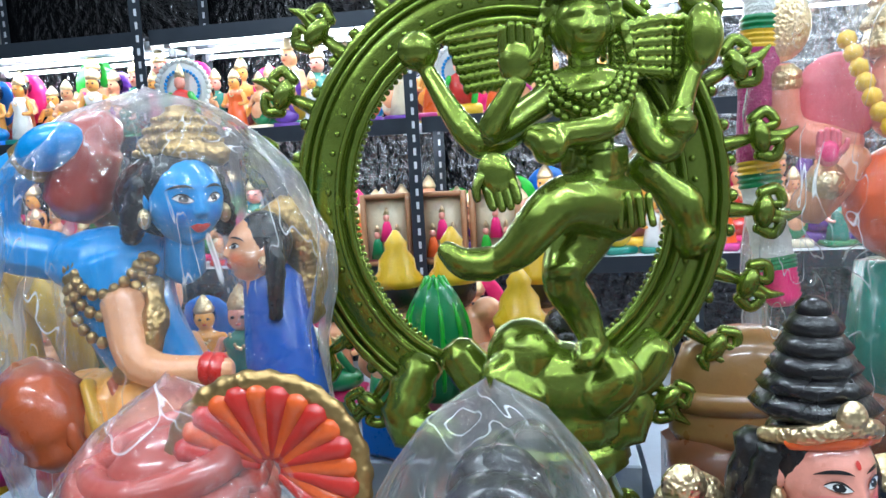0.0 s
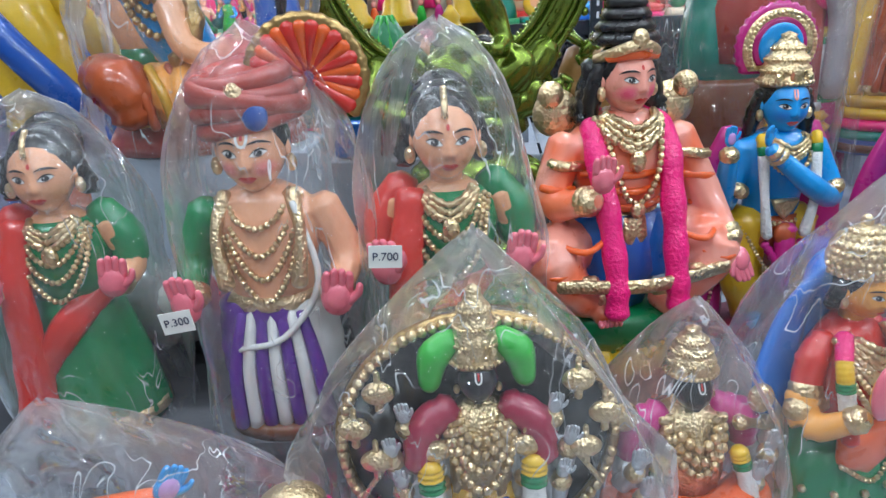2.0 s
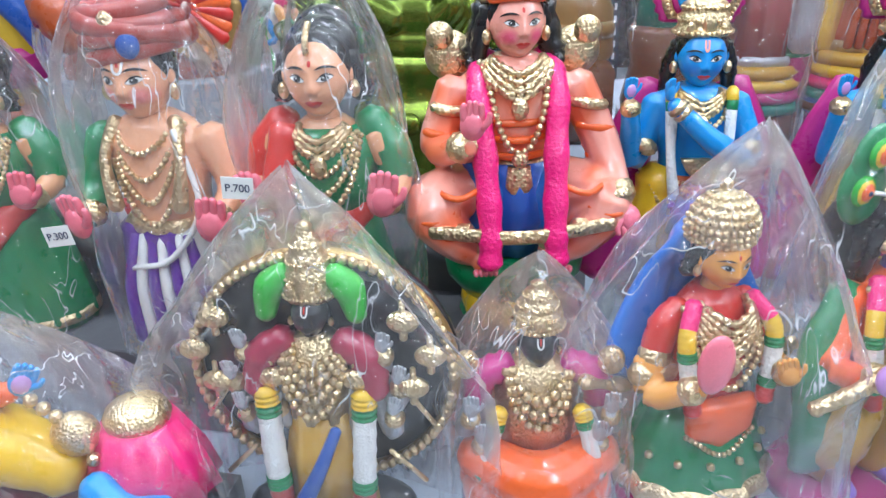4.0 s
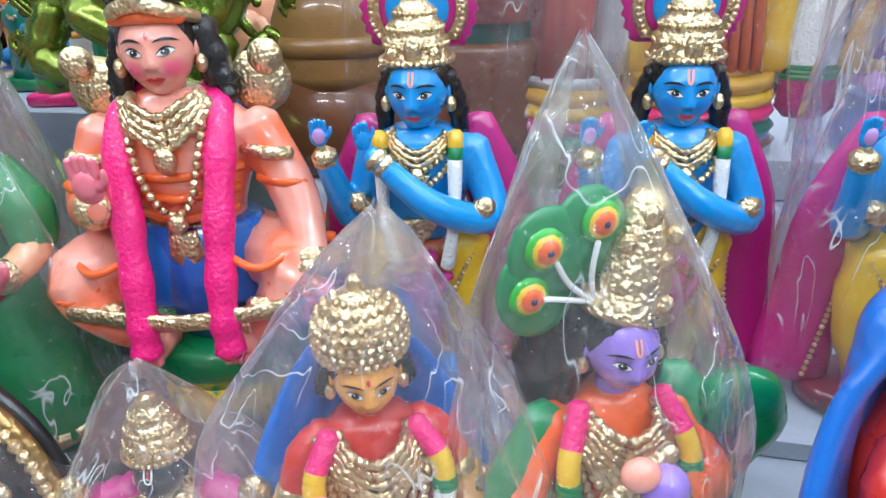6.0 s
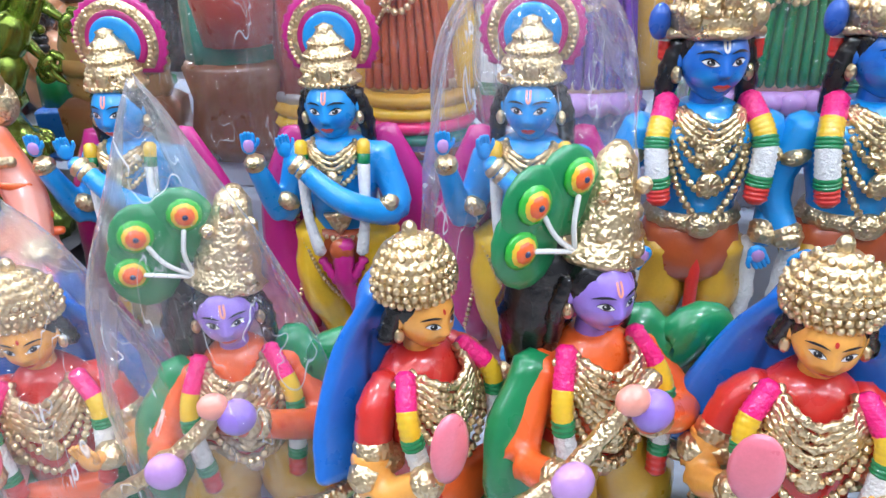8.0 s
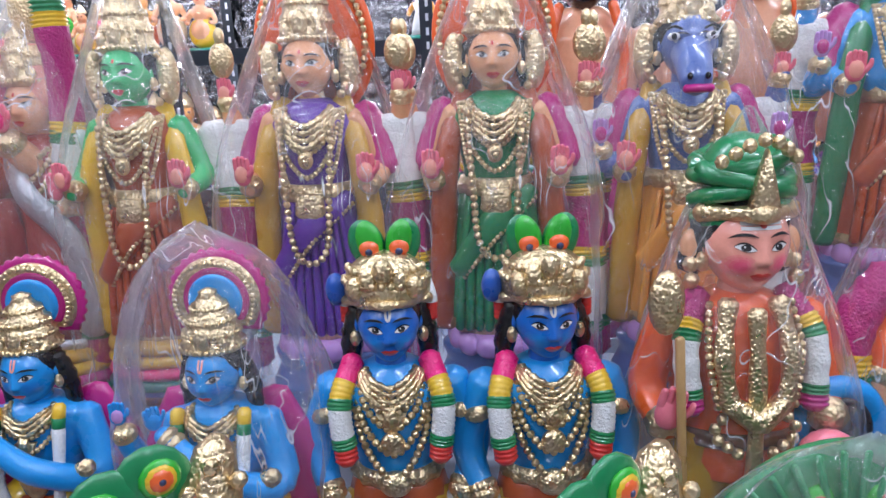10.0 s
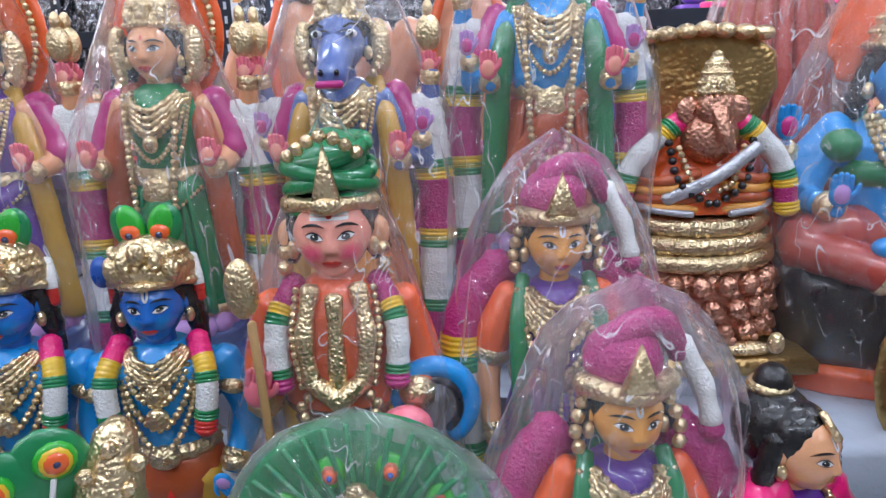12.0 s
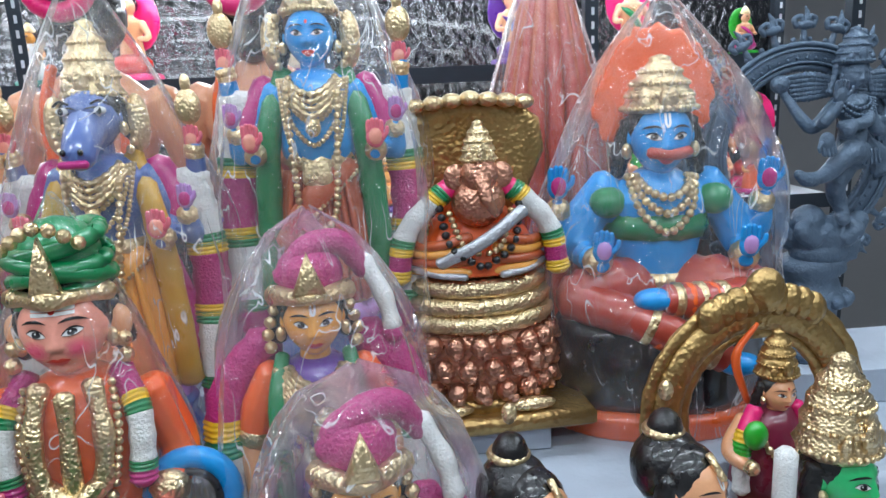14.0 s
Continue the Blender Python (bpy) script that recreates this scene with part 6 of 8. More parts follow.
def lotus_deity():
    F = Clay()
    F.lathe("maroon", [(0, 0.12, 0.09), (0.02, 0.12, 0.09)], n=24)
    lotus(F, 0.02, 0.125, 0.055, "orange", 14)
    F.tube("orange", [(-0.1, -0.03, 0.11), (0, -0.085, 0.1), (0.1, -0.03, 0.11)], [0.035, 0.045, 0.035], n=12)
    F.lathe("brown", [(0.06, 0.03, 0.02), (0.1, 0.03, 0.02)], n=16, c=(0, -0.085))
    F.lathe("gold", [(0.1, 0.05, 0.045), (0.15, 0.06, 0.05), (0.22, 0.06, 0.045), (0.25, 0.045, 0.035), (0.265, 0.02, 0.02)], n=28, pleats=8, amp=0.06)
    for i, d in enumerate((0.03, 0.055, 0.08)):
        necklace(F, 0.25, 0.035 + 0.006 * i, d, -0.056, 0.007)
    for s in (-1, 1):
        F.tube("magenta", [(s * 0.045, 0, 0.25), (s * 0.085, -0.005, 0.23), (s * 0.09, -0.01, 0.19)], [0.022, 0.026, 0.02], n=10, rib=0.08, ribs=5)
        for x, z in ((0.1, 0.2), (0.085, 0.15)):
            limb(F, "silver", [(s * 0.085, 0, 0.2), (s * (x + 0.01), -0.03, z - 0.04), (s * x, -0.06, z)], [0.016, 0.016, 0.012])
            hand(F, "silver", (s * x, -0.065, z + 0.02), 0.024)
        F.ball("gold", (s * 0.105, -0.02, 0.265), (0.02, 0.014, 0.024))
        banded(F, [(s * 0.06, -0.05, 0.2), (s * 0.085, -0.07, 0.1)], 0.013, [("yellow", 0.4), ("green", 0.4), ("white_garland", 2), ("green", 0.4)])
    face(F, (0, -0.012, 0.292), 0.034, "black", 0, 2, hair=None, lips="black", mark="u", plain=True)
    tall_crown(F, (0, 0.0, 0.315), 0.034, 0.075)
    return F


def hooded_gold():
    """A gilt pot-like stand of coils and skulls that carries a small figure under a serpent hood."""
    F = Clay()
    F.box("old_gold", (0, 0, 0.018), (0.36, 0.24, 0.036), bev=0.2)
    F.lathe("old_gold", [(0.03, 0.125, 0.095), (0.05, 0.13, 0.1), (0.06, 0.125, 0.095)], n=30)
    F.lathe("copper", [(0.055, 0.118, 0.09), (0.1, 0.125, 0.096), (0.16, 0.125, 0.096), (0.2, 0.118, 0.09)], n=30)
    random.seed(5)
    for k in range(3):
        for i in range(19):
            a = 2 * math.pi * (i + 0.5 * (k % 2)) / 19
            z = 0.08 + k * 0.045
            F.ball("copper", (0.127 * math.cos(a), 0.099 * math.sin(a), z), (0.02, 0.018, 0.022), (random.uniform(-20, 20), 0, math.degrees(a)), n=9, m=6)
            F.ball("copper", (0.141 * math.cos(a + 0.05), 0.111 * math.sin(a + 0.05), z - 0.012), (0.01, 0.009, 0.009), n=6, m=4)
    for s in (-1, 1):
        F.ball("gold", (s * 0.07, -0.1, 0.05), (0.045, 0.016, 0.014))
    for i in range(3):
        z = 0.215 + i * 0.033
        r = 0.118 - 0.006 * i
        F.tube("gold", [(r * math.cos(q), 0.78 * r * math.sin(q), z + 0.004 * math.sin(q)) for q in np.linspace(0, 2 * math.pi, 41)], 0.018, n=10, k=2, rib=0.07, ribs=44)
    F.lathe("orange", [(0.3, 0.115, 0.09), (0.33, 0.11, 0.085), (0.37, 0.09, 0.07), (0.41, 0.06, 0.05), (0.44, 0.04, 0.035)], n=36, pleats=10, amp=0.03)
    for s in (-1, 1):
        for i in range(4):
            F.tube("rust" if i % 2 else "amber", [(s * 0.02, -0.08, 0.31 + 0.022 * i), (s * 0.07, -0.078, 0.315 + 0.016 * i), (s * 0.11, -0.03, 0.31 + 0.016 * i)], 0.01, n=8)
        F.tube("silver", [(s * 0.03, -0.094, 0.305), (s * 0.075, -0.08, 0.31), (s * 0.11, -0.04, 0.315)], 0.007, n=7)
        banded(F, [(s * 0.03, -0.05, 0.475), (s * 0.075, -0.055, 0.44), (s * 0.12, -0.05, 0.38), (s * 0.135, -0.05, 0.3)], 0.019, [("hot_pink", 1), ("green", 0.3), ("yellow", 0.3), ("white_garland", 2.6), ("green", 0.4), ("yellow", 0.4), ("pink_garland", 1), ("yellow", 0.4)])
        F.beads("black", [(s * 0.065, -0.07, 0.43), (s * 0.05, -0.09, 0.36), (0, -0.098, 0.32)], 0.0075, 2.2)
        F.beads("gold", [(s * 0.05, -0.075, 0.42), (s * 0.03, -0.092, 0.36), (0, -0.098, 0.345)], 0.006)
    F.tube("silver", [(-0.07, -0.085, 0.33), (0.0, -0.1, 0.37), (0.07, -0.08, 0.42)], 0.012, n=8, flat=0.5)
    F.ball("copper", (0, -0.06, 0.44), (0.045, 0.04, 0.05))
    F.ball("copper", (0, -0.08, 0.49), (0.03, 0.028, 0.034))
    F.tube("copper", [(0, -0.1, 0.485), (0.004, -0.115, 0.45), (0.018, -0.115, 0.42)], [0.013, 0.01, 0.006], n=8)
    for s in (-1, 1):
        F.ball("copper", (s * 0.036, -0.07, 0.485), (0.02, 0.008, 0.024))
    tall_crown(F, (0, -0.075, 0.51), 0.026, 0.075)
    o = [(x, z) for x, z in ((-0.06, 0.4), (-0.1, 0.45), (-0.128, 0.52), (-0.12, 0.58), (-0.09, 0.605), (-0.045, 0.615), (0, 0.618), (0.045, 0.615), (0.09, 0.605), (0.12, 0.58), (0.128, 0.52), (0.1, 0.45), (0.06, 0.4))]
    F.slab("old_gold", o, 0.0, 0.03, -0.01)
    for i in range(7):
        x = -0.09 + 0.03 * i
        F.ball("gold", (x, -0.012, 0.612 + 0.01 * (1 - abs(i - 3) / 3)), (0.018, 0.022, 0.014), n=9, m=6)
    return F


def arch_shrine():
    F = Clay()
    a = np.radians(np.linspace(-50, 230, 50))
    for k, r in ((0.0, 0.028), (0.034, 0.012), (-0.032, 0.01)):
        F.tube("old_gold", np.stack([(0.16 + k) * np.cos(a), np.full(50, 0.03), 0.22 + (0.17 + k) * np.sin(a)], 1), r, n=10, k=1, flat=0.7, rib=0.12 if k else 0.0, ribs=80 if k else 0)
    F.lathe("old_gold", [(0, 0.16, 0.09), (0.03, 0.165, 0.095), (0.05, 0.14, 0.08), (0.09, 0.13, 0.075)], n=30, pleats=14, amp=0.03)
    for i in range(9):
        q = math.radians(62 + 7 * i)
        F.ball("old_gold", (0.19 * math.cos(q), 0.02, 0.22 + 0.2 * math.sin(q)), (0.026, 0.02, 0.03), n=9, m=6)
    F.ball("old_gold", (0, 0.015, 0.435), (0.035, 0.022, 0.04))
    F.lathe("maroon", [(0.08, 0.07, 0.05), (0.15, 0.06, 0.045), (0.22, 0.05, 0.04), (0.25, 0.03, 0.03)], n=26, pleats=9, amp=0.05, c=(0, -0.02))
    necklace(F, 0.24, 0.04, 0.07, -0.07, 0.006)
    for s in (-1, 1):
        banded(F, [(s * 0.035, -0.03, 0.25), (s * 0.06, -0.04, 0.2), (s * 0.065, -0.05, 0.12)], 0.014, [("hot_pink", 1), ("yellow", 0.4), ("leaf", 0.5), ("white_garland", 1.5)])
        limb(F, "skin", [(s * 0.045, -0.02, 0.23), (s * 0.075, -0.03, 0.18), (s * 0.06, -0.08, 0.17)], [0.016, 0.015, 0.01])
    F.ball("leaf", (-0.05, -0.06, 0.22), (0.02, 0.015, 0.025))
    face(F, (0, -0.035, 0.28), 0.032, "skin", 5, 0, locks=1.4, mark="dot")
    tall_crown(F, (0, -0.028, 0.305), 0.03, 0.08, "old_gold")
    F.tube("orange", [(-0.03, 0, 0.25), (-0.055, 0.0, 0.33), (-0.02, 0.0, 0.385)], [0.006, 0.008, 0.004], n=7)
    return F


def seated_blue():
    """A blue figure seated with an orange halo and red striped legs, on a black block."""
    F = Clay()
    F.lathe("orange", [(0, 0.19, 0.13), (0.035, 0.195, 0.135), (0.045, 0.18, 0.125)], n=30)
    F.lathe("black", [(0.045, 0.175, 0.122), (0.06, 0.18, 0.126), (0.16, 0.172, 0.12), (0.19, 0.155, 0.11), (0.2, 0.1, 0.08)], n=28, pleats=5, amp=0.04)
    for s, shin in ((-1, [(-0.15, -0.06, 0.225), (-0.05, -0.125, 0.2), (0.06, -0.15, 0.15)]), (1, [(0.15, -0.06, 0.225), (0.07, -0.11, 0.225), (-0.02, -0.125, 0.235)])):
        F.tube("brick_red", [(s * 0.03, -0.01, 0.225), (s * 0.1, -0.05, 0.235), (s * 0.15, -0.06, 0.225)], [0.05, 0.046, 0.036], n=12, k=7, rib=0.07, ribs=9)
        F.tube("brick_red", shin, [0.036, 0.031, 0.024], n=12, k=7, rib=0.05, ribs=8)
        d = [shin[2][i] - shin[1][i] for i in range(3)]
        for k in range(5):
            q = [shin[1][i] + d[i] * k / 5 for i in range(3)]
            F.tube("orange" if k % 2 else "gold", [q, [q[i] + d[i] * 0.09 for i in range(3)]], 0.0325 - 0.0012 * k, n=12, k=1)
        F.ball("sky", [shin[2][i] + d[i] * 0.2 for i in range(3)], (0.034, 0.022, 0.018))
        limb(F, "sky", [(s * 0.08, 0, 0.39), (s * 0.13, -0.01, 0.3), (s * 0.11, -0.09, 0.285)], [0.028, 0.028, 0.018])
        hand(F, "sky", (s * 0.11, -0.105, 0.31), 0.032, 0, 0, 0, "lilac")
        limb(F, "sky", [(s * 0.08, 0.01, 0.4), (s * 0.16, 0.01, 0.31), (s * 0.165, -0.02, 0.37)], [0.026, 0.026, 0.016])
        hand(F, "sky", (s * 0.166, -0.03, 0.4), 0.034, 0, 0, 0, "magenta")
        F.ball("green", (s * 0.085, -0.02, 0.37), (0.03, 0.03, 0.026))
    F.lathe("sky", [(0.18, 0.07, 0.055), (0.24, 0.06, 0.05), (0.3, 0.07, 0.052), (0.37, 0.09, 0.055), (0.4, 0.06, 0.045), (0.42, 0.03, 0.03)], n=28)
    F.lathe("green", [(0.31, 0.078, 0.056), (0.33, 0.085, 0.06), (0.35, 0.08, 0.056)], n=24, pleats=10, amp=0.05)
    F.lathe("gold", [(0.225, 0.064, 0.055), (0.24, 0.068, 0.058), (0.255, 0.063, 0.054)], n=24, pleats=12, amp=0.05)
    for i, d in enumerate((0.03, 0.055, 0.085)):
        necklace(F, 0.41, 0.04 + 0.007 * i, d, -0.062, 0.006)
    face(F, (0, -0.012, 0.47), 0.06, "sky", -4, 4, blush="sky", lips="red", mark="white", locks=1.0)
    F.tube("brick_red", [(-0.03, -0.06, 0.45), (0, -0.068, 0.446), (0.03, -0.06, 0.45)], 0.009, n=7, k=3)
    tall_crown(F, (0, 0.0, 0.508), 0.052, 0.09)
    a = np.radians(np.linspace(-45, 225, 40))
    F.slab("orange", np.stack([0.1 * np.cos(a) * (1 + 0.05 * np.cos(np.arange(40) * 2)), 0.535 + 0.11 * np.sin(a) * (1 + 0.05 * np.cos(np.arange(40) * 2))], 1), 0.03, 0.016, 0.004)
    return F


def reclining_pair():
    """A large blue figure with a raised arm who holds a small companion, on a brown cushion."""
    F = Clay()
    F.lathe("brick_red", [(0, 0.22, 0.1), (0.03, 0.22, 0.1), (0.06, 0.2, 0.09)], n=30)
    F.tube("amber", [(-0.12, -0.02, 0.12), (0.0, -0.07, 0.13), (0.1, -0.08, 0.12), (0.16, -0.06, 0.06)], [0.07, 0.075, 0.06, 0.04], n=14, k=7, rib=0.06, ribs=12)
    for i in range(6):
        F.tube("mustard" if i % 2 else "rust", [(-0.12 + 0.04 * i, -0.09, 0.19), (-0.09 + 0.04 * i, -0.13, 0.14), (-0.08 + 0.04 * i, -0.12, 0.07)], 0.011, n=8)
    F.tube("rust", [(-0.19, -0.04, 0.17), (-0.14, -0.1, 0.16), (-0.12, -0.1, 0.1)], [0.05, 0.06, 0.05], n=12, rib=0.08, ribs=6)
    F.tube("sky", [(0.02, -0.02, 0.16), (-0.03, -0.02, 0.26), (-0.06, 0.0, 0.35)], [0.06, 0.07, 0.08], n=16)
    F.ball("sky", (-0.06, -0.01, 0.36), (0.105, 0.06, 0.055))
    for i, d in enumerate((0.05, 0.08, 0.12)):
        old = inside(F, pose(-0.045, -0.02, 0.0))
        necklace(F, 0.37, 0.05 + 0.008 * i, d, -0.075, 0.008, "old_gold")
        F.t = old
    F.tube("old_gold", [(0.02, -0.06, 0.33), (0.03, -0.1, 0.26), (-0.02, -0.1, 0.2)], [0.014, 0.02, 0.016], n=8, rib=0.2, ribs=7)
    limb(F, "sky", [(-0.15, 0, 0.37), (-0.24, 0.0, 0.4), (-0.23, 0.0, 0.48), (-0.16, 0.0, 0.53)], [0.04, 0.042, 0.036, 0.028], "old_gold")
    F.ball("sky", (-0.13, -0.02, 0.54), (0.055, 0.04, 0.035), (0, -20, 0))
    F.tube("brick_red", [(-0.12, 0.02, 0.45), (-0.09, 0.02, 0.54), (-0.06, 0.02, 0.57)], [0.05, 0.05, 0.03], n=12)
    limb(F, "skin", [(-0.02, -0.08, 0.31), (0.02, -0.12, 0.22), (0.14, -0.13, 0.21)], [0.032, 0.028, 0.02], "red")
    face(F, (0.07, -0.04, 0.45), 0.07, "sky", 42, 6, blush="blue", locks=0.8)
    F.tube("old_gold", [(0.02, 0.02, 0.5), (0.07, -0.05, 0.52), (0.13, -0.03, 0.515)], [0.02, 0.022, 0.016], n=10, rib=0.15, ribs=12)
    tall_crown(F, (0.06, 0.0, 0.515), 0.06, 0.08, "old_gold")
    F.ball("hair", (0.01, 0.02, 0.45), (0.07, 0.06, 0.07))
    # the small companion
    face(F, (0.175, -0.05, 0.37), 0.05, "skin", -60, -6, blush="orange", locks=1.9)
    F.tube("deep_blue", [(0.19, -0.03, 0.32), (0.2, -0.05, 0.22), (0.21, -0.06, 0.14)], [0.045, 0.055, 0.06], n=12)
    F.tube("old_gold", [(0.2, 0.0, 0.42), (0.235, 0.01, 0.36), (0.23, 0.0, 0.26)], [0.035, 0.035, 0.03], n=10, rib=0.12, ribs=6)
    return F


def elephant_dancer():
    """A pink and orange dancing elephant-headed figure hung with garlands, on a brown pedestal."""
    F = Clay()
    F.lathe("brown", [(0, 0.1, 0.08), (0.03, 0.105, 0.085), (0.1, 0.09, 0.07), (0.16, 0.1, 0.08), (0.17, 0.09, 0.07)], n=28)
    F.lathe("teal", [(0.16, 0.085, 0.065), (0.24, 0.08, 0.06), (0.34, 0.07, 0.055)], n=36, pleats=9, amp=0.06)
    F.lathe("brick_red", [(0.2, 0.06, 0.05), (0.3, 0.075, 0.06), (0.36, 0.06, 0.05)], n=32, c=(0.03, -0.03), pleats=10, amp=0.05)
    F.ball("orange", (0, -0.01, 0.42), (0.095, 0.08, 0.085))
    F.ball("peach", (0, -0.04, 0.42), (0.07, 0.065, 0.07))
    F.ball("rose", (0, -0.01, 0.56), (0.075, 0.065, 0.07))
    F.tube("rose", [(0, -0.06, 0.56), (0.0, -0.09, 0.51), (0.015, -0.1, 0.46), (-0.02, -0.11, 0.43)], [0.028, 0.023, 0.018, 0.012], n=12, k=8, rib=0.08, ribs=14)
    for s in (-1, 1):
        F.ball("pink", (s * 0.1, 0.0, 0.56), (0.055, 0.014, 0.06), (0, 0, s * 15))
        limb(F, "peach", [(s * 0.08, 0, 0.48), (s * 0.14, -0.02, 0.42), (s * 0.13, -0.06, 0.46)], [0.03, 0.028, 0.02])
        limb(F, "rose", [(s * 0.08, 0.01, 0.5), (s * 0.16, 0.0, 0.52), (s * 0.17, -0.01, 0.6)], [0.026, 0.026, 0.018])
        hand(F, "pink", (s * 0.135, -0.07, 0.49), 0.03, 0, 0, 0, "hot_pink")
        F.ball("gold", (s * 0.175, -0.01, 0.66), (0.04, 0.016, 0.05))
        banded(F, [(s * 0.19, 0.0, 0.72), (s * 0.2, 0.0, 0.5), (s * 0.175, -0.02, 0.3)], 0.026, [("white_garland", 1), ("green", 0.3), ("yellow", 0.4), ("pink_garland", 3), ("yellow", 0.3), ("green", 0.3), ("white_garland", 2), ("green", 0.2), ("hot_pink", 0.8)])
        F.beads("yellow", [(s * 0.1, -0.03, 0.63), (s * 0.075, -0.09, 0.52), (0, -0.12, 0.44)], 0.013, 1.7)
    F.tube("blue", [(0.07, -0.06, 0.5), (0.1, -0.06, 0.53)], [0.026, 0.024], n=10, k=2)
    tall_crown(F, (0, 0, 0.61), 0.066, 0.14)
    return F


def tall_standing(c1, c2, c3):
    """A tall robed figure on a striped pedestal."""
    F = Clay()
    F.lathe("brown", [(0, 0.09, 0.075), (0.06, 0.085, 0.07)], n=24)
    for i, k in enumerate(("teal", "magenta", "yellow", "mustard")):
        F.lathe(k, [(0.06 + 0.022 * i, 0.088 - 0.006 * i, 0.072), (0.071 + 0.022 * i, 0.096 - 0.006 * i, 0.078), (0.082 + 0.022 * i, 0.086 - 0.006 * i, 0.07)], n=26)
    F.lathe("silver", [(0.145, 0.07, 0.055), (0.155, 0.074, 0.058), (0.165, 0.07, 0.055)], n=26, pleats=13, amp=0.05)
    F.lathe(c1, [(0.16, 0.066, 0.052), (0.28, 0.06, 0.048), (0.38, 0.052, 0.044), (0.45, 0.065, 0.048), (0.5, 0.055, 0.04), (0.515, 0.025, 0.025)], n=44, pleats=12, amp=0.06)
    F.tube(c2, [(-0.05, -0.02, 0.5), (0.0, -0.06, 0.42), (0.06, -0.045, 0.33), (0.065, -0.04, 0.18)], [0.016, 0.022, 0.024, 0.026], n=9, flat=0.5)
    for s in (-1, 1):
        limb(F, c3, [(s * 0.06, 0, 0.48), (s * 0.09, -0.01, 0.4), (s * 0.07, -0.07, 0.4)], [0.022, 0.021, 0.014])
        hand(F, "pink", (s * 0.07, -0.08, 0.43), 0.028)
        banded(F, [(s * 0.13, 0.0, 0.52), (s * 0.14, 0.0, 0.35), (s * 0.13, 0.0, 0.02)], 0.03, COLUMN, 0.6)
    for i, d in enumerate((0.03, 0.06, 0.09)):
        necklace(F, 0.5, 0.036 + 0.006 * i, d, -0.055, 0.0045)
    face(F, (0, -0.01, 0.56), 0.048, c3, 0, 3, mark="dot", locks=1.2)
    tall_crown(F, (0, 0.0, 0.592), 0.044, 0.11)
    return F


def seen_from_behind():
    """A large seated figure that faces away: black hair with a flower-ringed bun, bare shoulders."""
    F = Clay()
    F.lathe("magenta", [(0, 0.18, 0.14), (0.1, 0.16, 0.12), (0.3, 0.1, 0.08), (0.36, 0.09, 0.07)], n=32, pleats=10, amp=0.04)
    F.lathe("peach", [(0.33, 0.085, 0.065), (0.42, 0.09, 0.07), (0.52, 0.12, 0.075), (0.58, 0.12, 0.07), (0.62, 0.07, 0.05), (0.64, 0.04, 0.04)], n=28)
    for s in (-1, 1):
        F.tube("peach", [(s * 0.115, 0, 0.575), (s * 0.16, 0.01, 0.48), (s * 0.15, 0.05, 0.38)], [0.045, 0.042, 0.032], n=12)
        F.tube("orange", [(s * 0.05, -0.06, 0.64), (s * 0.07, -0.076, 0.55), (s * 0.06, -0.078, 0.42)], 0.011, n=7)
    F.tube("hair", [(0, 0.0, 0.74), (0, -0.03, 0.68), (0, -0.05, 0.655)], [0.06, 0.05, 0.03], n=14, rib=0.05, ribs=5)
    F.ball("hair", (0, 0, 0.74), (0.078, 0.085, 0.085), n=18, m=12)
    F.ball("black", (0, -0.08, 0.775), (0.066, 0.04, 0.066), n=18, m=10)
    F.ring("hot_pink", (0, -0.115, 0.78), 0.05, 0.05, 0.018, 0, 360, 24)
    F.ring("gold", (0, -0.13, 0.78), 0.022, 0.022, 0.008, 0, 360, 18)
    F.ball("tan", (0, -0.12, 0.78), (0.018, 0.014, 0.018))
    return F


def red_drape():
    F = Clay()
    F.lathe("rust", [(0, 0.13, 0.1), (0.1, 0.125, 0.1), (0.35, 0.11, 0.09), (0.6, 0.09, 0.075), (0.75, 0.06, 0.055), (0.84, 0.035, 0.035), (0.87, 0.01, 0.01)], n=48, pleats=12, amp=0.09)
    for i in range(7):
        a = math.radians(200 + 23 * i)
        F.tube("brick_red", [(0.12 * math.cos(a), 0.1 * math.sin(a), 0.02), (0.1 * math.cos(a), 0.085 * math.sin(a), 0.5), (0.03 * math.cos(a), 0.03 * math.sin(a), 0.84)], [0.02, 0.018, 0.008], n=8)
    return F


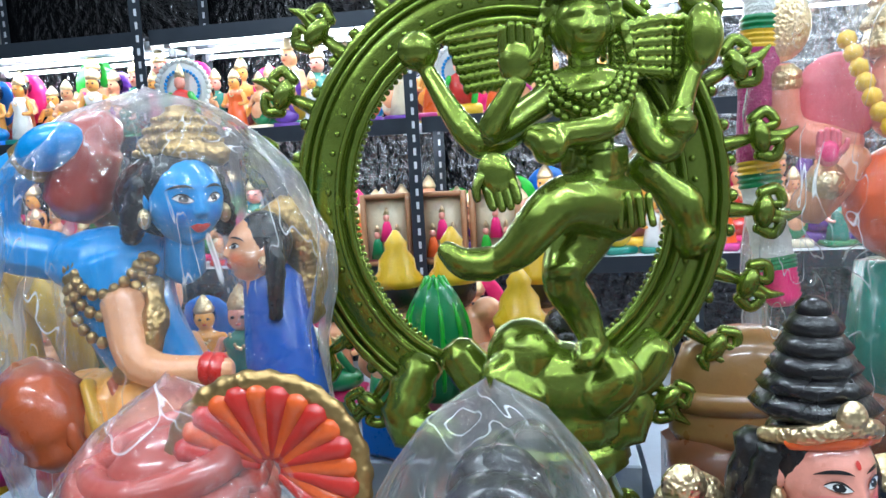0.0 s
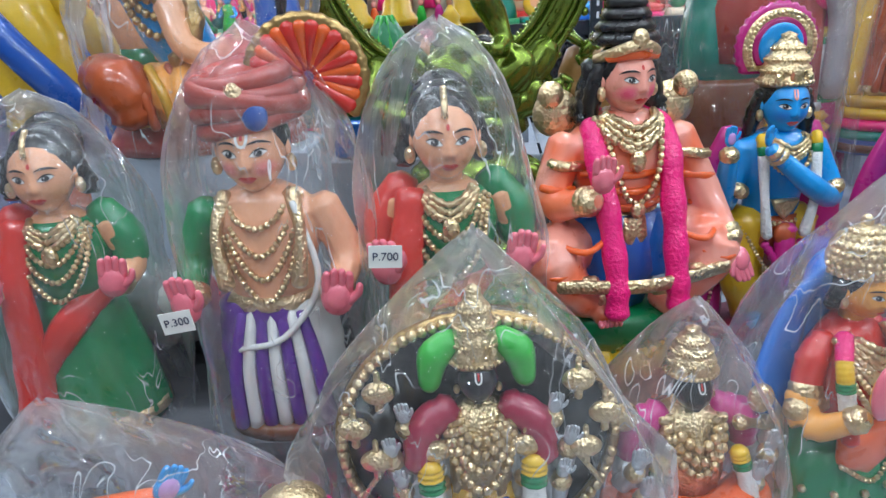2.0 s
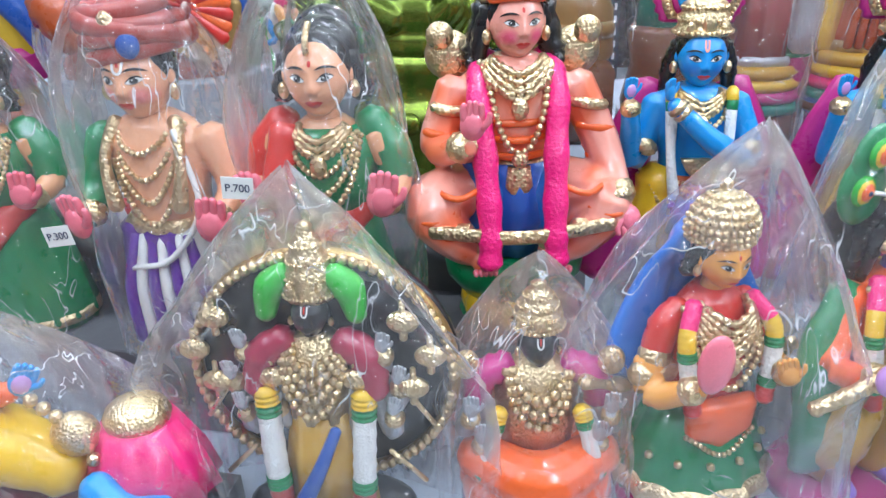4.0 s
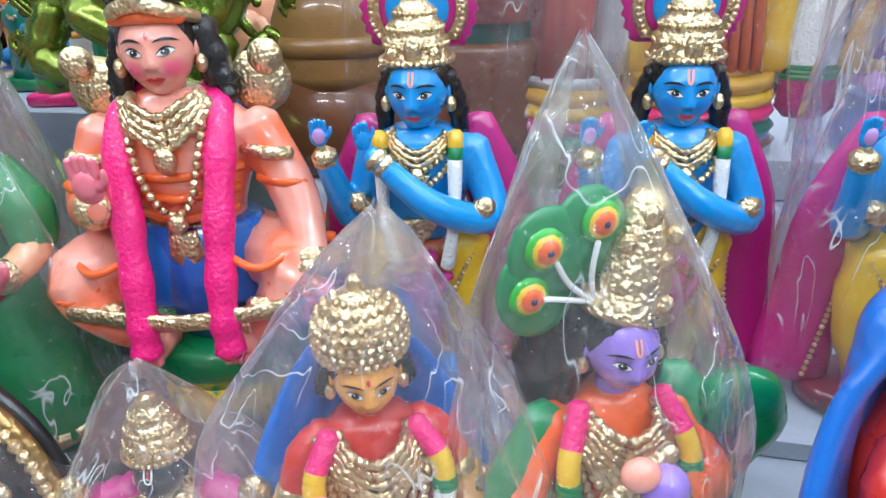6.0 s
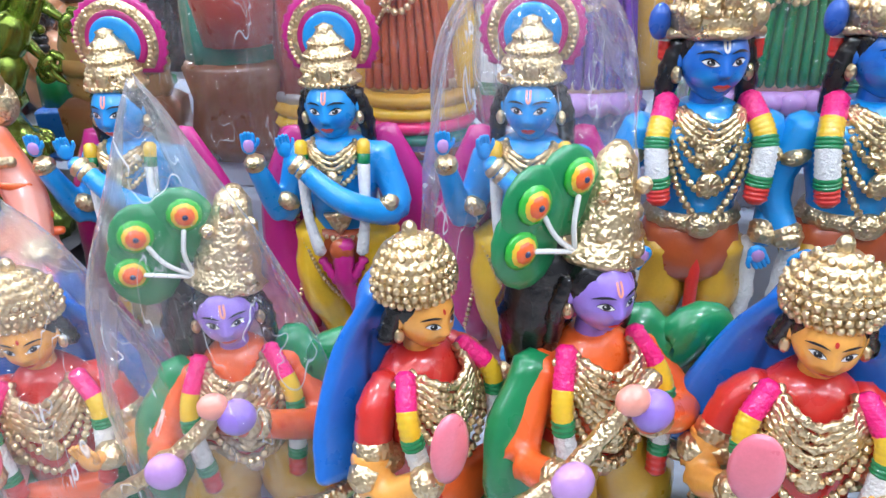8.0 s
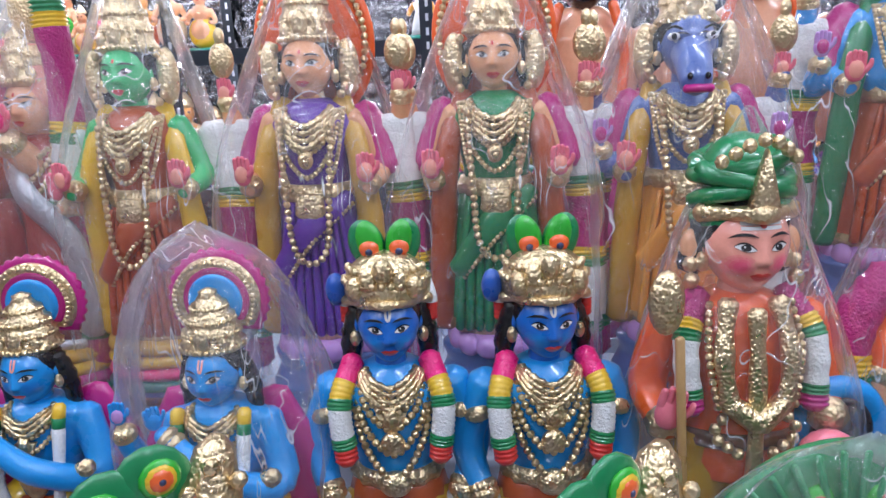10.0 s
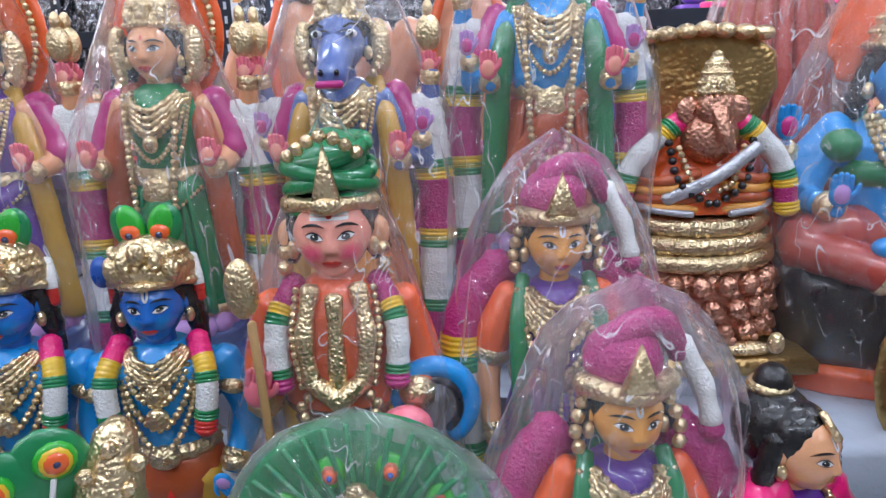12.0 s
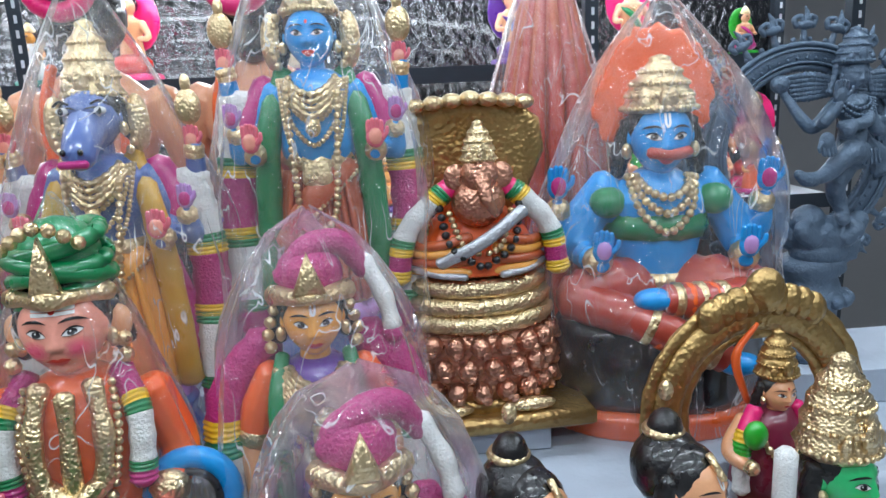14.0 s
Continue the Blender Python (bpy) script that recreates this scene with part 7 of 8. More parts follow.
def peacock_fan():
    F = Clay()
    F.lathe("teal", [(0, 0.11, 0.07), (0.03, 0.11, 0.07), (0.04, 0.1, 0.06)], n=24)
    a = np.radians(np.linspace(-25, 205, 40))
    F.slab("green", np.stack([0.155 * np.cos(a), 0.36 + 0.165 * np.sin(a)], 1), 0.03, 0.02, 0.006)
    for r in (0.12,):
        for i in range(6):
            q = math.radians(-5 + 190 * i / 5)
            x, z = r * 0.86 * math.cos(q), 0.36 + r * 0.9 * math.sin(q)
            for k, (key, s) in enumerate((("leaf", 0.019), ("rust", 0.012), ("orange", 0.008), ("deep_blue", 0.004))):
                F.ball(key, (x, 0.026 - 0.003 * k, z), (s, 0.008, s * 1.15), n=9, m=5)
    for i in range(24):
        q = math.radians(-20 + 220 * i / 23)
        F.tube("green", [(0.03 * math.cos(q), 0.018, 0.36 + 0.03 * math.sin(q)), (0.15 * math.cos(q), 0.024, 0.36 + 0.16 * math.sin(q))], 0.004, n=5, k=2)
    F.tube("deep_blue", [(0, 0, 0.05), (0, -0.03, 0.2), (0, -0.05, 0.3)], [0.06, 0.055, 0.035], n=14)
    F.ball("gold", (0, -0.03, 0.33), (0.045, 0.035, 0.04))
    face(F, (0, -0.035, 0.385), 0.034, "sky", 0, 3, locks=1.0)
    tall_crown(F, (0, -0.028, 0.41), 0.034, 0.07)
    return F


def lounging_pair():
    """Two small figures side by side on a low base: one in yellow with an orange sleeve, one in a pink skirt."""
    F = Clay()
    F.box("maroon", (0, 0, 0.02), (0.4, 0.16, 0.04), bev=0.2)
    F.tube("yellow", [(-0.16, 0, 0.1), (-0.05, -0.04, 0.13), (0.05, -0.06, 0.1)], [0.05, 0.06, 0.04], n=12, rib=0.05, ribs=6)
    F.tube("white", [(-0.2, 0, 0.15), (-0.16, -0.02, 0.1), (-0.12, -0.02, 0.06)], [0.04, 0.045, 0.03], n=10)
    F.tube("orange", [(-0.15, -0.02, 0.19), (-0.06, -0.03, 0.21), (-0.02, -0.03, 0.22)], [0.026, 0.022, 0.016], n=10)
    hand(F, "sky", (0.0, -0.03, 0.235), 0.036, 20, 0, 30, "lilac")
    F.beads("gold", [(0.02, -0.05, 0.22), (0.08, -0.06, 0.17), (0.1, -0.07, 0.12)], 0.011)
    F.ball("gold", (0.07, -0.05, 0.16), (0.035, 0.03, 0.035))
    F.lathe("hot_pink", [(0.04, 0.1, 0.08), (0.1, 0.085, 0.07), (0.16, 0.055, 0.05)], n=40, pleats=12, amp=0.06, c=(0.15, -0.02))
    F.tube("sky", [(0.1, -0.09, 0.1), (0.15, -0.11, 0.07), (0.2, -0.09, 0.06)], [0.026, 0.024, 0.018], n=9)
    F.ball("gold", (0.15, -0.02, 0.17), (0.05, 0.045, 0.03))
    return F


def grey_cow():
    F = Clay()
    F.ball("grey", (0, 0, 0.14), (0.13, 0.07, 0.075))
    F.ball("white", (0.05, -0.02, 0.16), (0.08, 0.06, 0.05))
    F.tube("grey", [(0.1, 0, 0.17), (0.16, -0.02, 0.22), (0.2, -0.04, 0.2)], [0.05, 0.042, 0.026], n=12)
    F.ball("black", (0.15, -0.01, 0.25), (0.035, 0.03, 0.025))
    for x, y in ((-0.08, -0.04), (-0.08, 0.04), (0.08, -0.04), (0.08, 0.04)):
        F.tube("grey", [(x, y, 0.12), (x, y, 0.0)], [0.03, 0.018], n=9, k=2)
    F.tube("red", [(0.08, -0.06, 0.2), (0.11, -0.08, 0.12), (0.11, -0.075, 0.06)], 0.012, n=7)
    return F


def back_sitter():
    """A dark-haired figure in orange and green, seated with its back turned."""
    F = Clay()
    F.box("blue", (0, 0, 0.09), (0.16, 0.14, 0.18), bev=0.1)
    F.lathe("green", [(0.18, 0.075, 0.06), (0.25, 0.07, 0.055), (0.28, 0.066, 0.05)], n=26, pleats=9, amp=0.05)
    F.lathe("peach", [(0.27, 0.06, 0.045), (0.34, 0.075, 0.05), (0.39, 0.07, 0.045), (0.42, 0.03, 0.03)], n=26)
    for s in (-1, 1):
        F.tube("peach", [(s * 0.07, 0, 0.38), (s * 0.1, 0, 0.31), (s * 0.08, 0.03, 0.26)], [0.026, 0.025, 0.02], n=10)
    F.ball("hair", (0, 0, 0.47), (0.05, 0.052, 0.055))
    for i in range(4):
        F.ball("hair", (0, -0.04, 0.45 - 0.025 * i), (0.03, 0.025, 0.022))
    return F


def small_doll(c1, c2, skin, style):
    """A small painted doll of the shelves, about 0.2 m high."""
    F = Clay()
    F.box(c2, (0, 0, 0.012), (0.1, 0.07, 0.024), bev=0.2)
    if style == 0:
        F.lathe(c1, [(0.02, 0.04, 0.032), (0.07, 0.034, 0.028), (0.11, 0.024, 0.02), (0.14, 0.032, 0.022), (0.155, 0.012, 0.012)], n=16, pleats=5, amp=0.06)
    elif style == 1:
        F.ball(c1, (0, -0.01, 0.045), (0.05, 0.035, 0.026), n=12, m=7)
        F.lathe(skin, [(0.05, 0.03, 0.024), (0.1, 0.026, 0.02), (0.14, 0.034, 0.022), (0.155, 0.012, 0.012)], n=14)
        F.tube(c1, [(-0.03, 0, 0.14), (0.0, -0.025, 0.11), (0.03, -0.02, 0.06)], 0.008, n=6)
    else:
        F.ball(c1, (0, 0, 0.07), (0.045, 0.036, 0.05), n=12, m=8)
        F.ball(skin, (0, -0.012, 0.075), (0.034, 0.03, 0.036), n=12, m=8)
        F.ball(skin, (0, 0, 0.13), (0.03, 0.026, 0.028), n=10, m=7)
    for s in (-1, 1):
        F.tube(skin, [(s * 0.03, 0, 0.14), (s * 0.046, -0.008, 0.105), (s * 0.034, -0.03, 0.1)], [0.01, 0.009, 0.007], n=6, k=3)
    F.ball(skin, (0, -0.002, 0.178), (0.021, 0.021, 0.025), n=12, m=8)
    F.ball("hair", (0, 0.006, 0.184), (0.023, 0.021, 0.025), n=10, m=7)
    for s in (-1, 1):
        F.ball("black", (s * 0.008, -0.021, 0.18), (0.004, 0.003, 0.003), n=5, m=4)
    F.ball("red", (0, -0.022, 0.168), (0.005, 0.003, 0.002), n=5, m=4)
    F.beads("gold", [(-0.018, -0.008, 0.15), (0, -0.024, 0.128), (0.018, -0.008, 0.15)], 0.0035, 2.0, 3)
    F.lathe("gold", [(0.192, 0.02, 0.02), (0.2, 0.021, 0.021), (0.215, 0.014, 0.014), (0.23, 0.003, 0.003)], n=12)
    if style == 1:
        a = np.linspace(0, 2 * np.pi, 18, endpoint=False)
        F.slab(c2, np.stack([0.06 * np.cos(a), 0.15 + 0.075 * np.sin(a)], 1), 0.022, 0.008)
    return F


# ---- clear bags ----
def bag(x, y, z0, z1, rx, ry, seed, shape=1.0, peak=(0.0, 0.0), label="clear crinkled plastic bag pulled over a painted figure"):
    """A loose polythene bag, open below, gathered towards its top."""
    rng = random.Random(seed)
    n, rows = 44, 22
    v, f = [], []
    ph = [rng.uniform(0, 6.28) for _ in range(5)]
    for i in range(rows + 1):
        t = i / rows
        e, q0 = (1.9 * shape, 0.62) if shape > 1 else (1.0 + 0.5 * shape, 0.9)
        k = 1.06 - 0.06 * t if t < 0.45 else 1.03 * (1 - ((t - 0.45) / 0.55) ** e) ** q0 + 0.03
        z = z0 + (z1 - z0) * t
        for j in range(n):
            a = 2 * math.pi * j / n
            w = 0.05 * math.sin(3 * a + ph[0] + 3 * t) + 0.035 * math.sin(7 * a + ph[1] - 5 * t) + 0.03 * math.sin(13 * a + ph[2] + 9 * t)
            w += 0.14 * noise.noise((math.cos(a) * 1.8 + seed, math.sin(a) * 1.8, t * 4.0))
            r = k * (1 + w)
            c, s = math.cos(a), math.sin(a)
            q = abs(c) ** 2.6 + abs(s) ** 2.6
            r *= q ** (-1 / 2.6) * 0.96
            v.append((rx * r * c + peak[0] * t ** 3, ry * r * s + peak[1] * t ** 3, z - z0 + 0.012 * noise.noise((a, t * 3, seed))))
    for i in range(rows):
        for j in range(n):
            f.append((i * n + j, i * n + (j + 1) % n, (i + 1) * n + (j + 1) % n, (i + 1) * n + j))
    c = Clay()
    c.add(v, f, FILM)
    ob = c.thing("plastic_bag", at(x, y, z0), label, "plastic bag", "clear bags over the figures")
    ob.visible_shadow = False
    return ob


def price_tag(m, words):
    c = Clay()
    c.box(PAPER, (0, 0, 0), (0.042, 0.0012, 0.03))
    t = c.thing("price_tag", m, "small white sticker with a handwritten price", "price tag", "price stickers", smooth=False)
    fc = bpy.data.curves.new("price", "FONT")
    fc.body, fc.size, fc.align_x, fc.align_y, fc.extrude = words, 0.015, "CENTER", "CENTER", 0.0002
    fc.materials.append(M("navy"))
    ob = new("price", fc)
    ob.parent = t
    ob.matrix_local = pose(0, -0.0012, 0, 90, 0, 0)


# ---- front row ----
FIG = "painted figures on the stand"


def block(x0, x1, y0, y1, z0, z1, label, mat=None):
    flat_box("display_block", x0, x1, y0, y1, z0 + 0.002, z1, mat or CLOTH, label, "display block", "thing")


disc_deity().thing("figurine", at(0.09, 0.23, Z1, 6, -4) @ Matrix.Scale(0.92, 4), "dark round-backed deity figurine with gold beaded rim and silver arms", "figurine", FIG)
bag(0.09, 0.23, Z1 + 0.002, 1.125, 0.225, 0.085, 11, 0.2)
lotus_deity().thing("figurine", at(0.365, 0.325, Z1, 12) @ Matrix.Scale(0.9, 4), "small black-faced deity figurine seated on orange lotus petals", "figurine", FIG)
bag(0.365, 0.325, Z1 + 0.002, 0.99, 0.13, 0.1, 12, 0.8)
d = draped_lady().thing("figurine", at(0.578, 0.365, Z1, 26), "orange-faced lady figurine with blue veil and green skirt", "figurine", FIG)
bag(0.58, 0.355, Z1 + 0.002, 1.15, 0.17, 0.105, 13, 0.75, (0.03, 0))
for x, y, tr in ((1.04, 0.385, 56), (1.425, 0.40, -4)):
    copy_thing(d, at(x, y, 0.662, tr))
p = plumed_player().thing("figurine", at(0.80, 0.425, Z1 + 0.001, 26), "violet-faced flute player figurine with peacock plume and gold crown", "figurine", FIG)
bag(0.79, 0.41, Z1 + 0.002, 1.27, 0.13, 0.1, 14, 0.7, (-0.03, 0))
for x, y, tr in ((1.215, 0.425, 34), (1.625, 0.435, 32)):
    copy_thing(p, at(x, y, 0.662, tr))
block(0.93, 1.74, 0.29, 0.475, Z1, 0.662, "thin cloth-covered board under the front figures")
peacock_fan().thing("figurine", at(1.855, 0.545, ZR, 8), "green peacock-fan figurine with a small gold-crowned figure", "figurine", FIG)
bag(1.855, 0.54, ZR + 0.002, 1.175, 0.18, 0.06, 15, 1.6)
lounging_pair().thing("figurine", at(-0.27, 0.16, Z1 + 0.05, 10) @ Matrix.Scale(0.88, 4), "two small lounging figures in yellow, orange and pink", "figurine", FIG)
bag(-0.3, 0.16, Z1 + 0.002, 0.96, 0.24, 0.1, 16, 0.5, (-0.1, 0))
block(-0.47, -0.05, 0.1, 0.23, Z1, Z1 + 0.05, "low dark cloth-covered block under a pair of figures", CLOTH_DARK)

# ---- middle row ----
w = court_lady().thing("figurine", at(0.05, 0.455, Z2, 6), "court lady figurine with black hair, green blouse and gold chains", "figurine", FIG)

bag(0.048, 0.45, Z2 + 0.002, 1.335, 0.125, 0.1, 21, 1.2)
w2 = copy_thing(w, Matrix())
w2.matrix_basis = at(-0.52, 0.44, Z2, 10) @ Matrix.Scale(0.94, 4)
bag(-0.52, 0.44, Z2 + 0.002, 1.27, 0.13, 0.1, 22, 1.2)
turbaned_man().thing("figurine", at(-0.21, 0.435, Z2, 4), "bare-chested man figurine with red turban, fan plume and striped dhoti", "figurine", FIG)
bag(-0.2, 0.435, Z2 + 0.002, 1.345, 0.135, 0.105, 23, 1.4)
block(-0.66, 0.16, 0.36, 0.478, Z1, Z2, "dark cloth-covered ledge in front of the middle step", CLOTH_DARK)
price_tag(at(-0.022, 0.312, 1.062, 8, 0, 4), "P.700")
price_tag(at(-0.296, 0.29, 0.988, 4, 0, -8), "P.300")
seated_garlanded().thing("figurine", at(0.306, 0.552, Z2, 14), "seated pink-skinned figurine with bright pink garlands on green base", "figurine", FIG)
k = flute_player().thing("figurine", at(0.566, 0.637, 0.782, 8), "blue flute player figurine with crossed arms and magenta halo", "figurine", FIG)
copy_thing(k, at(0.855, 0.688, 0.777, 9))
copy_thing(k, at(1.127, 0.672, 0.787, 4))
block(0.45, 1.24, 0.575, 0.76, Z2, 0.777, "thin cloth-covered board under the flute players")
bag(1.127, 0.672, Z2 + 0.03, 1.365, 0.135, 0.085, 24, 1.5)
r = garlanded_prince().thing("figurine", at(1.343, 0.732, 0.775, 8), "blue prince figurine with gold crown, peacock feather and shoulder garlands", "figurine", FIG)
copy_thing(r, at(1.543, 0.75, 0.775, 10))
block(1.24, 1.66, 0.66, 0.83, Z2, 0.775, "thin cloth-covered board under two blue princes")
turbaned_child().thing("figurine", at(1.787, 0.78, 0.815, 8), "child figurine with green turban, forehead stripes and orange dress", "figurine", FIG)
block(1.69, 1.89, 0.7, 0.86, ZR, 0.815, "cloth-covered block under a turbaned child")
bag(1.79, 0.78, ZR + 0.002, 1.475, 0.15, 0.09, 25, 1.0)
t = turbaned_lady().thing("figurine", at(2.082, 0.84, 0.775, 6), "lady figurine with magenta turban, violet sari and banded garlands", "figurine", FIG)
block(1.97, 2.19, 0.76, 0.895, ZR, 0.775, "cloth-covered block under a turbaned lady")
bag(2.085, 0.84, ZR + 0.002, 1.43, 0.16, 0.09, 26, 1.3)
copy_thing(t, at(2.148, 0.635, ZR + 0.006, 8))
bag(2.15, 0.635, ZR + 0.002, 1.285, 0.155, 0.095, 27, 1.3)
b = bun_lady().thing("figurine", at(2.345, 0.645, 0.752, 38) @ Matrix.Scale(0.94, 4), "lady figurine with black hair bun and bright pink shoulder garland", "figurine", FIG)
c2 = copy_thing(b, Matrix())
c2.matrix_basis = at(2.545, 0.675, 0.752, 34) @ Matrix.Scale(0.94, 4)
green_faced().thing("figurine", at(2.745, 0.69, 0.752, 20) @ Matrix.Scale(0.88, 4), "green-faced figurine with tall gold crown and bright garlands", "figurine", FIG)
block(2.26, 2.92, 0.57, 0.78, ZR, 0.752, "cloth-covered block under the bright garlanded figures")
arch_shrine().thing("figurine", at(2.765, 0.90, 0.84, 4) @ Matrix.Scale(0.94, 4), "gilt arch shrine with a small crowned seated figure", "figurine", FIG)
block(2.6, 2.93, 0.81, 0.895, ZR, 0.84, "cloth-covered block under an arch shrine")

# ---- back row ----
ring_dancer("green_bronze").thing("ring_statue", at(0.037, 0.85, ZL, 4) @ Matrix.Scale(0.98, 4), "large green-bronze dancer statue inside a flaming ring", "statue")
reclining_pair().thing("figurine", at(-0.395, 0.735, 1.12, 10) @ Matrix.Scale(0.79, 4), "large blue reclining figure with raised arm and small companion", "figurine", FIG)
bag(-0.39, 0.735, 1.123, 1.61, 0.2, 0.11, 31, 1.6)
block(-0.6, -0.2, 0.66, 0.82, ZL, 1.12, "tall cloth-covered block under a reclining pair")
elephant_dancer().thing("figurine", at(0.57, 0.96, 1.0, 0), "pink elephant-headed dancer figurine hung with banded garlands", "figurine", FIG)
bag(0.57, 0.96, Z3 + 0.002, 1.78, 0.22, 0.1, 32, 1.6)
block(0.46, 0.61, 0.89, 1.03, Z3, 1.0, "small cloth-covered block under an elephant-headed figure")
tall_standing("brick_red", "silver", "skin").thing("figurine", at(0.71, 0.97, Z3, 0), "robed figurine in brick red on a striped pedestal", "figurine", FIG)
bag(0.71, 0.97, Z3 + 0.002, 1.7, 0.14, 0.1, 33, 0.9)
goddess("face_green", "rust", "yellow", stripes=True).thing("figurine", at(0.9, 0.95, 1.012, 2), "green-faced goddess figurine in rust robe with yellow scarf", "figurine", FIG)
bag(0.912, 0.95, Z3 + 0.002, 1.755, 0.15, 0.1, 34, 0.8)
goddess("skin", "purple", "mustard", ring="orange", arms=4).thing("figurine", at(1.19, 0.96, 1.012, 2), "goddess figurine in purple sari with orange halo", "figurine", FIG)
bag(1.19, 0.96, Z3 + 0.002, 1.745, 0.155, 0.1, 35, 0.8)
goddess("skin", "green", "rust", ring="orange", arms=4).thing("figurine", at(1.472, 0.985, 1.012, 2), "goddess figurine in green sari with orange halo", "figurine", FIG)
bag(1.472, 0.985, Z3 + 0.002, 1.745, 0.155, 0.1, 36, 0.8)
goddess("slate_blue", "amber", "mustard", blouse="slate_blue", arms=6, horse=True, sleeve="slate_blue").thing("figurine", at(1.76, 1.02, 1.012, 0), "slate-blue horse-faced deity figurine with many magenta hands", "figurine", FIG)
bag(1.76, 1.02, Z3 + 0.002, 1.775, 0.18, 0.1, 37, 0.8)
goddess("sky", "amber", "green", arms=6, belly=True, sleeve="sky", lower="rust").thing("figurine", at(2.085, 1.07, 1.125, 0), "blue deity figurine with green garland and orange dhoti", "figurine", FIG)
bag(2.085, 1.07, Z3 + 0.002, 1.93, 0.18, 0.1, 38, 0.9)
block(2.22, 2.45, 1.02, 1.19, Z3, 1.0, "cloth-covered block under a gilt hooded figure")
block(0.83, 2.14, 0.89, 1.14, Z3, 1.012, "long low cloth-covered riser under the tall figures")
block(1.97, 2.13, 1.0, 1.13, 1.012, 1.125, "small cloth-covered block under a blue figure")
hooded_gold().thing("figurine", at(2.335, 1.1, 1.0, 4) @ Matrix.Diagonal((1.02, 0.95, 0.9, 1)), "gilt serpent-hooded figurine on a pot of coils and skulls", "figurine", FIG)
seated_blue().thing("figurine", at(2.68, 1.15, Z3, -4) @ Matrix.Scale(1.12, 4), "blue seated deity figurine with orange halo on a black block", "figurine", FIG)
bag(2.68, 1.15, Z3 + 0.002, 1.73, 0.22, 0.15, 39, 0.9)
ring_dancer("grey_bronze").thing("ring_statue", at(2.98, 1.2, 1.02, -2) @ Matrix.Scale(0.66, 4), "grey-blue metal dancer statue inside a flaming ring", "statue")
block(2.88, 3.14, 1.1, 1.28, Z3, 1.02, "cloth-covered block under a grey ring statue")
hb = seen_from_behind().thing("figurine", at(1.625, 1.36, Z3 + 0.06, 4), "seated figure seen from behind with black bun ringed in pink", "figurine", FIG)
copy_thing(hb, at(1.95, 1.36, Z3 + 0.06, -4))
block(1.42, 2.15, 1.22, 1.48, Z3, Z3 + 0.06, "cloth-covered block under figures seen from behind")
red_drape().thing("figurine", at(2.52, 1.33, Z3, 0), "tall pleated rust-red draped figure in clear film", "figurine", FIG)
bag(2.52, 1.33, Z3 + 0.002, 1.86, 0.15, 0.12, 40, 0.9)
back = back_sitter().thing("figurine", at(-0.62, 1.0, ZL + 0.16, 160), "dark-haired figure in orange and green on a blue seat", "figurine", FIG)
block(-0.95, -0.5, 0.92, 1.05, ZL, ZL + 0.16, "white block under small figures", SHELF_WHITE)
grey_cow().thing("figurine", at(-0.44, 0.56, Z2, 10), "grey and white cow figurine with a red ribbon", "figurine", FIG)


def brown_seat():
    F = Clay()
    F.box("brown", (0, 0, 0.08), (0.205, 0.1, 0.16), bev=0.15)
    F.lathe("umber", [(0.15, 0.088, 0.046), (0.17, 0.1, 0.05), (0.25, 0.096, 0.048), (0.29, 0.08, 0.042), (0.31, 0.03, 0.02)], n=28, pleats=4, amp=0.03)
    F.lathe("umber", [(0.2, 0.1, 0.052), (0.215, 0.105, 0.055), (0.23, 0.1, 0.052)], n=28)
    return F


brown_seat().thing("figurine", at(0.345, 0.93, Z3, 6), "brown rounded seat figure on a dark brown base", "figurine", FIG)

# ---- small dolls behind the ring and on the racks ----
SMALL = "small dolls on the racks"
random.seed(21)
flat_box("display_box", -1.4, 0.22, 1.06, 1.48, ZL + 0.002, 1.0, CLOTH, "cloth-covered block under rows of small dolls", "display block", "thing")
cols = ["red", "green", "hot_pink", "yellow", "blue", "orange", "white", "leaf", "purple", "magenta", "sky", "teal", "cream", "maroon"]
skins = ["skin", "peach", "rose", "amber", "sky"]
proto = []
for i in range(16):
    q = small_doll(random.choice(cols), random.choice(cols), random.choice(skins), i % 3).thing("small_doll", at(0, 0, 0), "small painted clay doll with a gold crown", "doll", SMALL)
    proto.append(q)
used = set()


def put_doll(x, y, z, big=1.0):
    i = random.randrange(16)
    m = at(x, y, z, random.uniform(-25, 25)) @ Matrix.Diagonal((big, big, big * random.uniform(0.85, 1.1), 1))
    if i in used:
        o = copy_thing(proto[i], Matrix())
        o.matrix_basis = m
    else:
        used.add(i)
        proto[i].matrix_basis = m


for z, yy in ((1.22, 2.03), (1.64, 2.03), (1.22, 2.17), (1.64, 2.17)):
    x = -1.85
    while x < 3.5:
        if z < 1.5 or x < 0.35 or random.random() < 0.1:
            put_doll(x, yy + random.uniform(-0.02, 0.02), z + 0.001, random.uniform(0.75, 1.1) * (1.25 if yy > 2.1 else 0.9))
        x += random.uniform(0.075, 0.105) if x < 0.6 else random.uniform(0.085, 0.13)
for row, (yy, z) in enumerate(((1.12, 1.0), (1.24, 1.0), (1.38, 1.0))):
    x = -1.3
    while x < 0.17:
        if not (abs(x + 0.72) < 0.28 and yy < 1.2) and (x < -0.36 or yy > 1.3):
            put_doll(x, yy, z + 0.001, random.uniform(1.05, 1.45))
        x += random.uniform(0.13, 0.17)
for i in range(16):
    if i not in used:
        proto[i].matrix_basis = at(-1.7 + 0.1 * i, 2.05, 0.821)


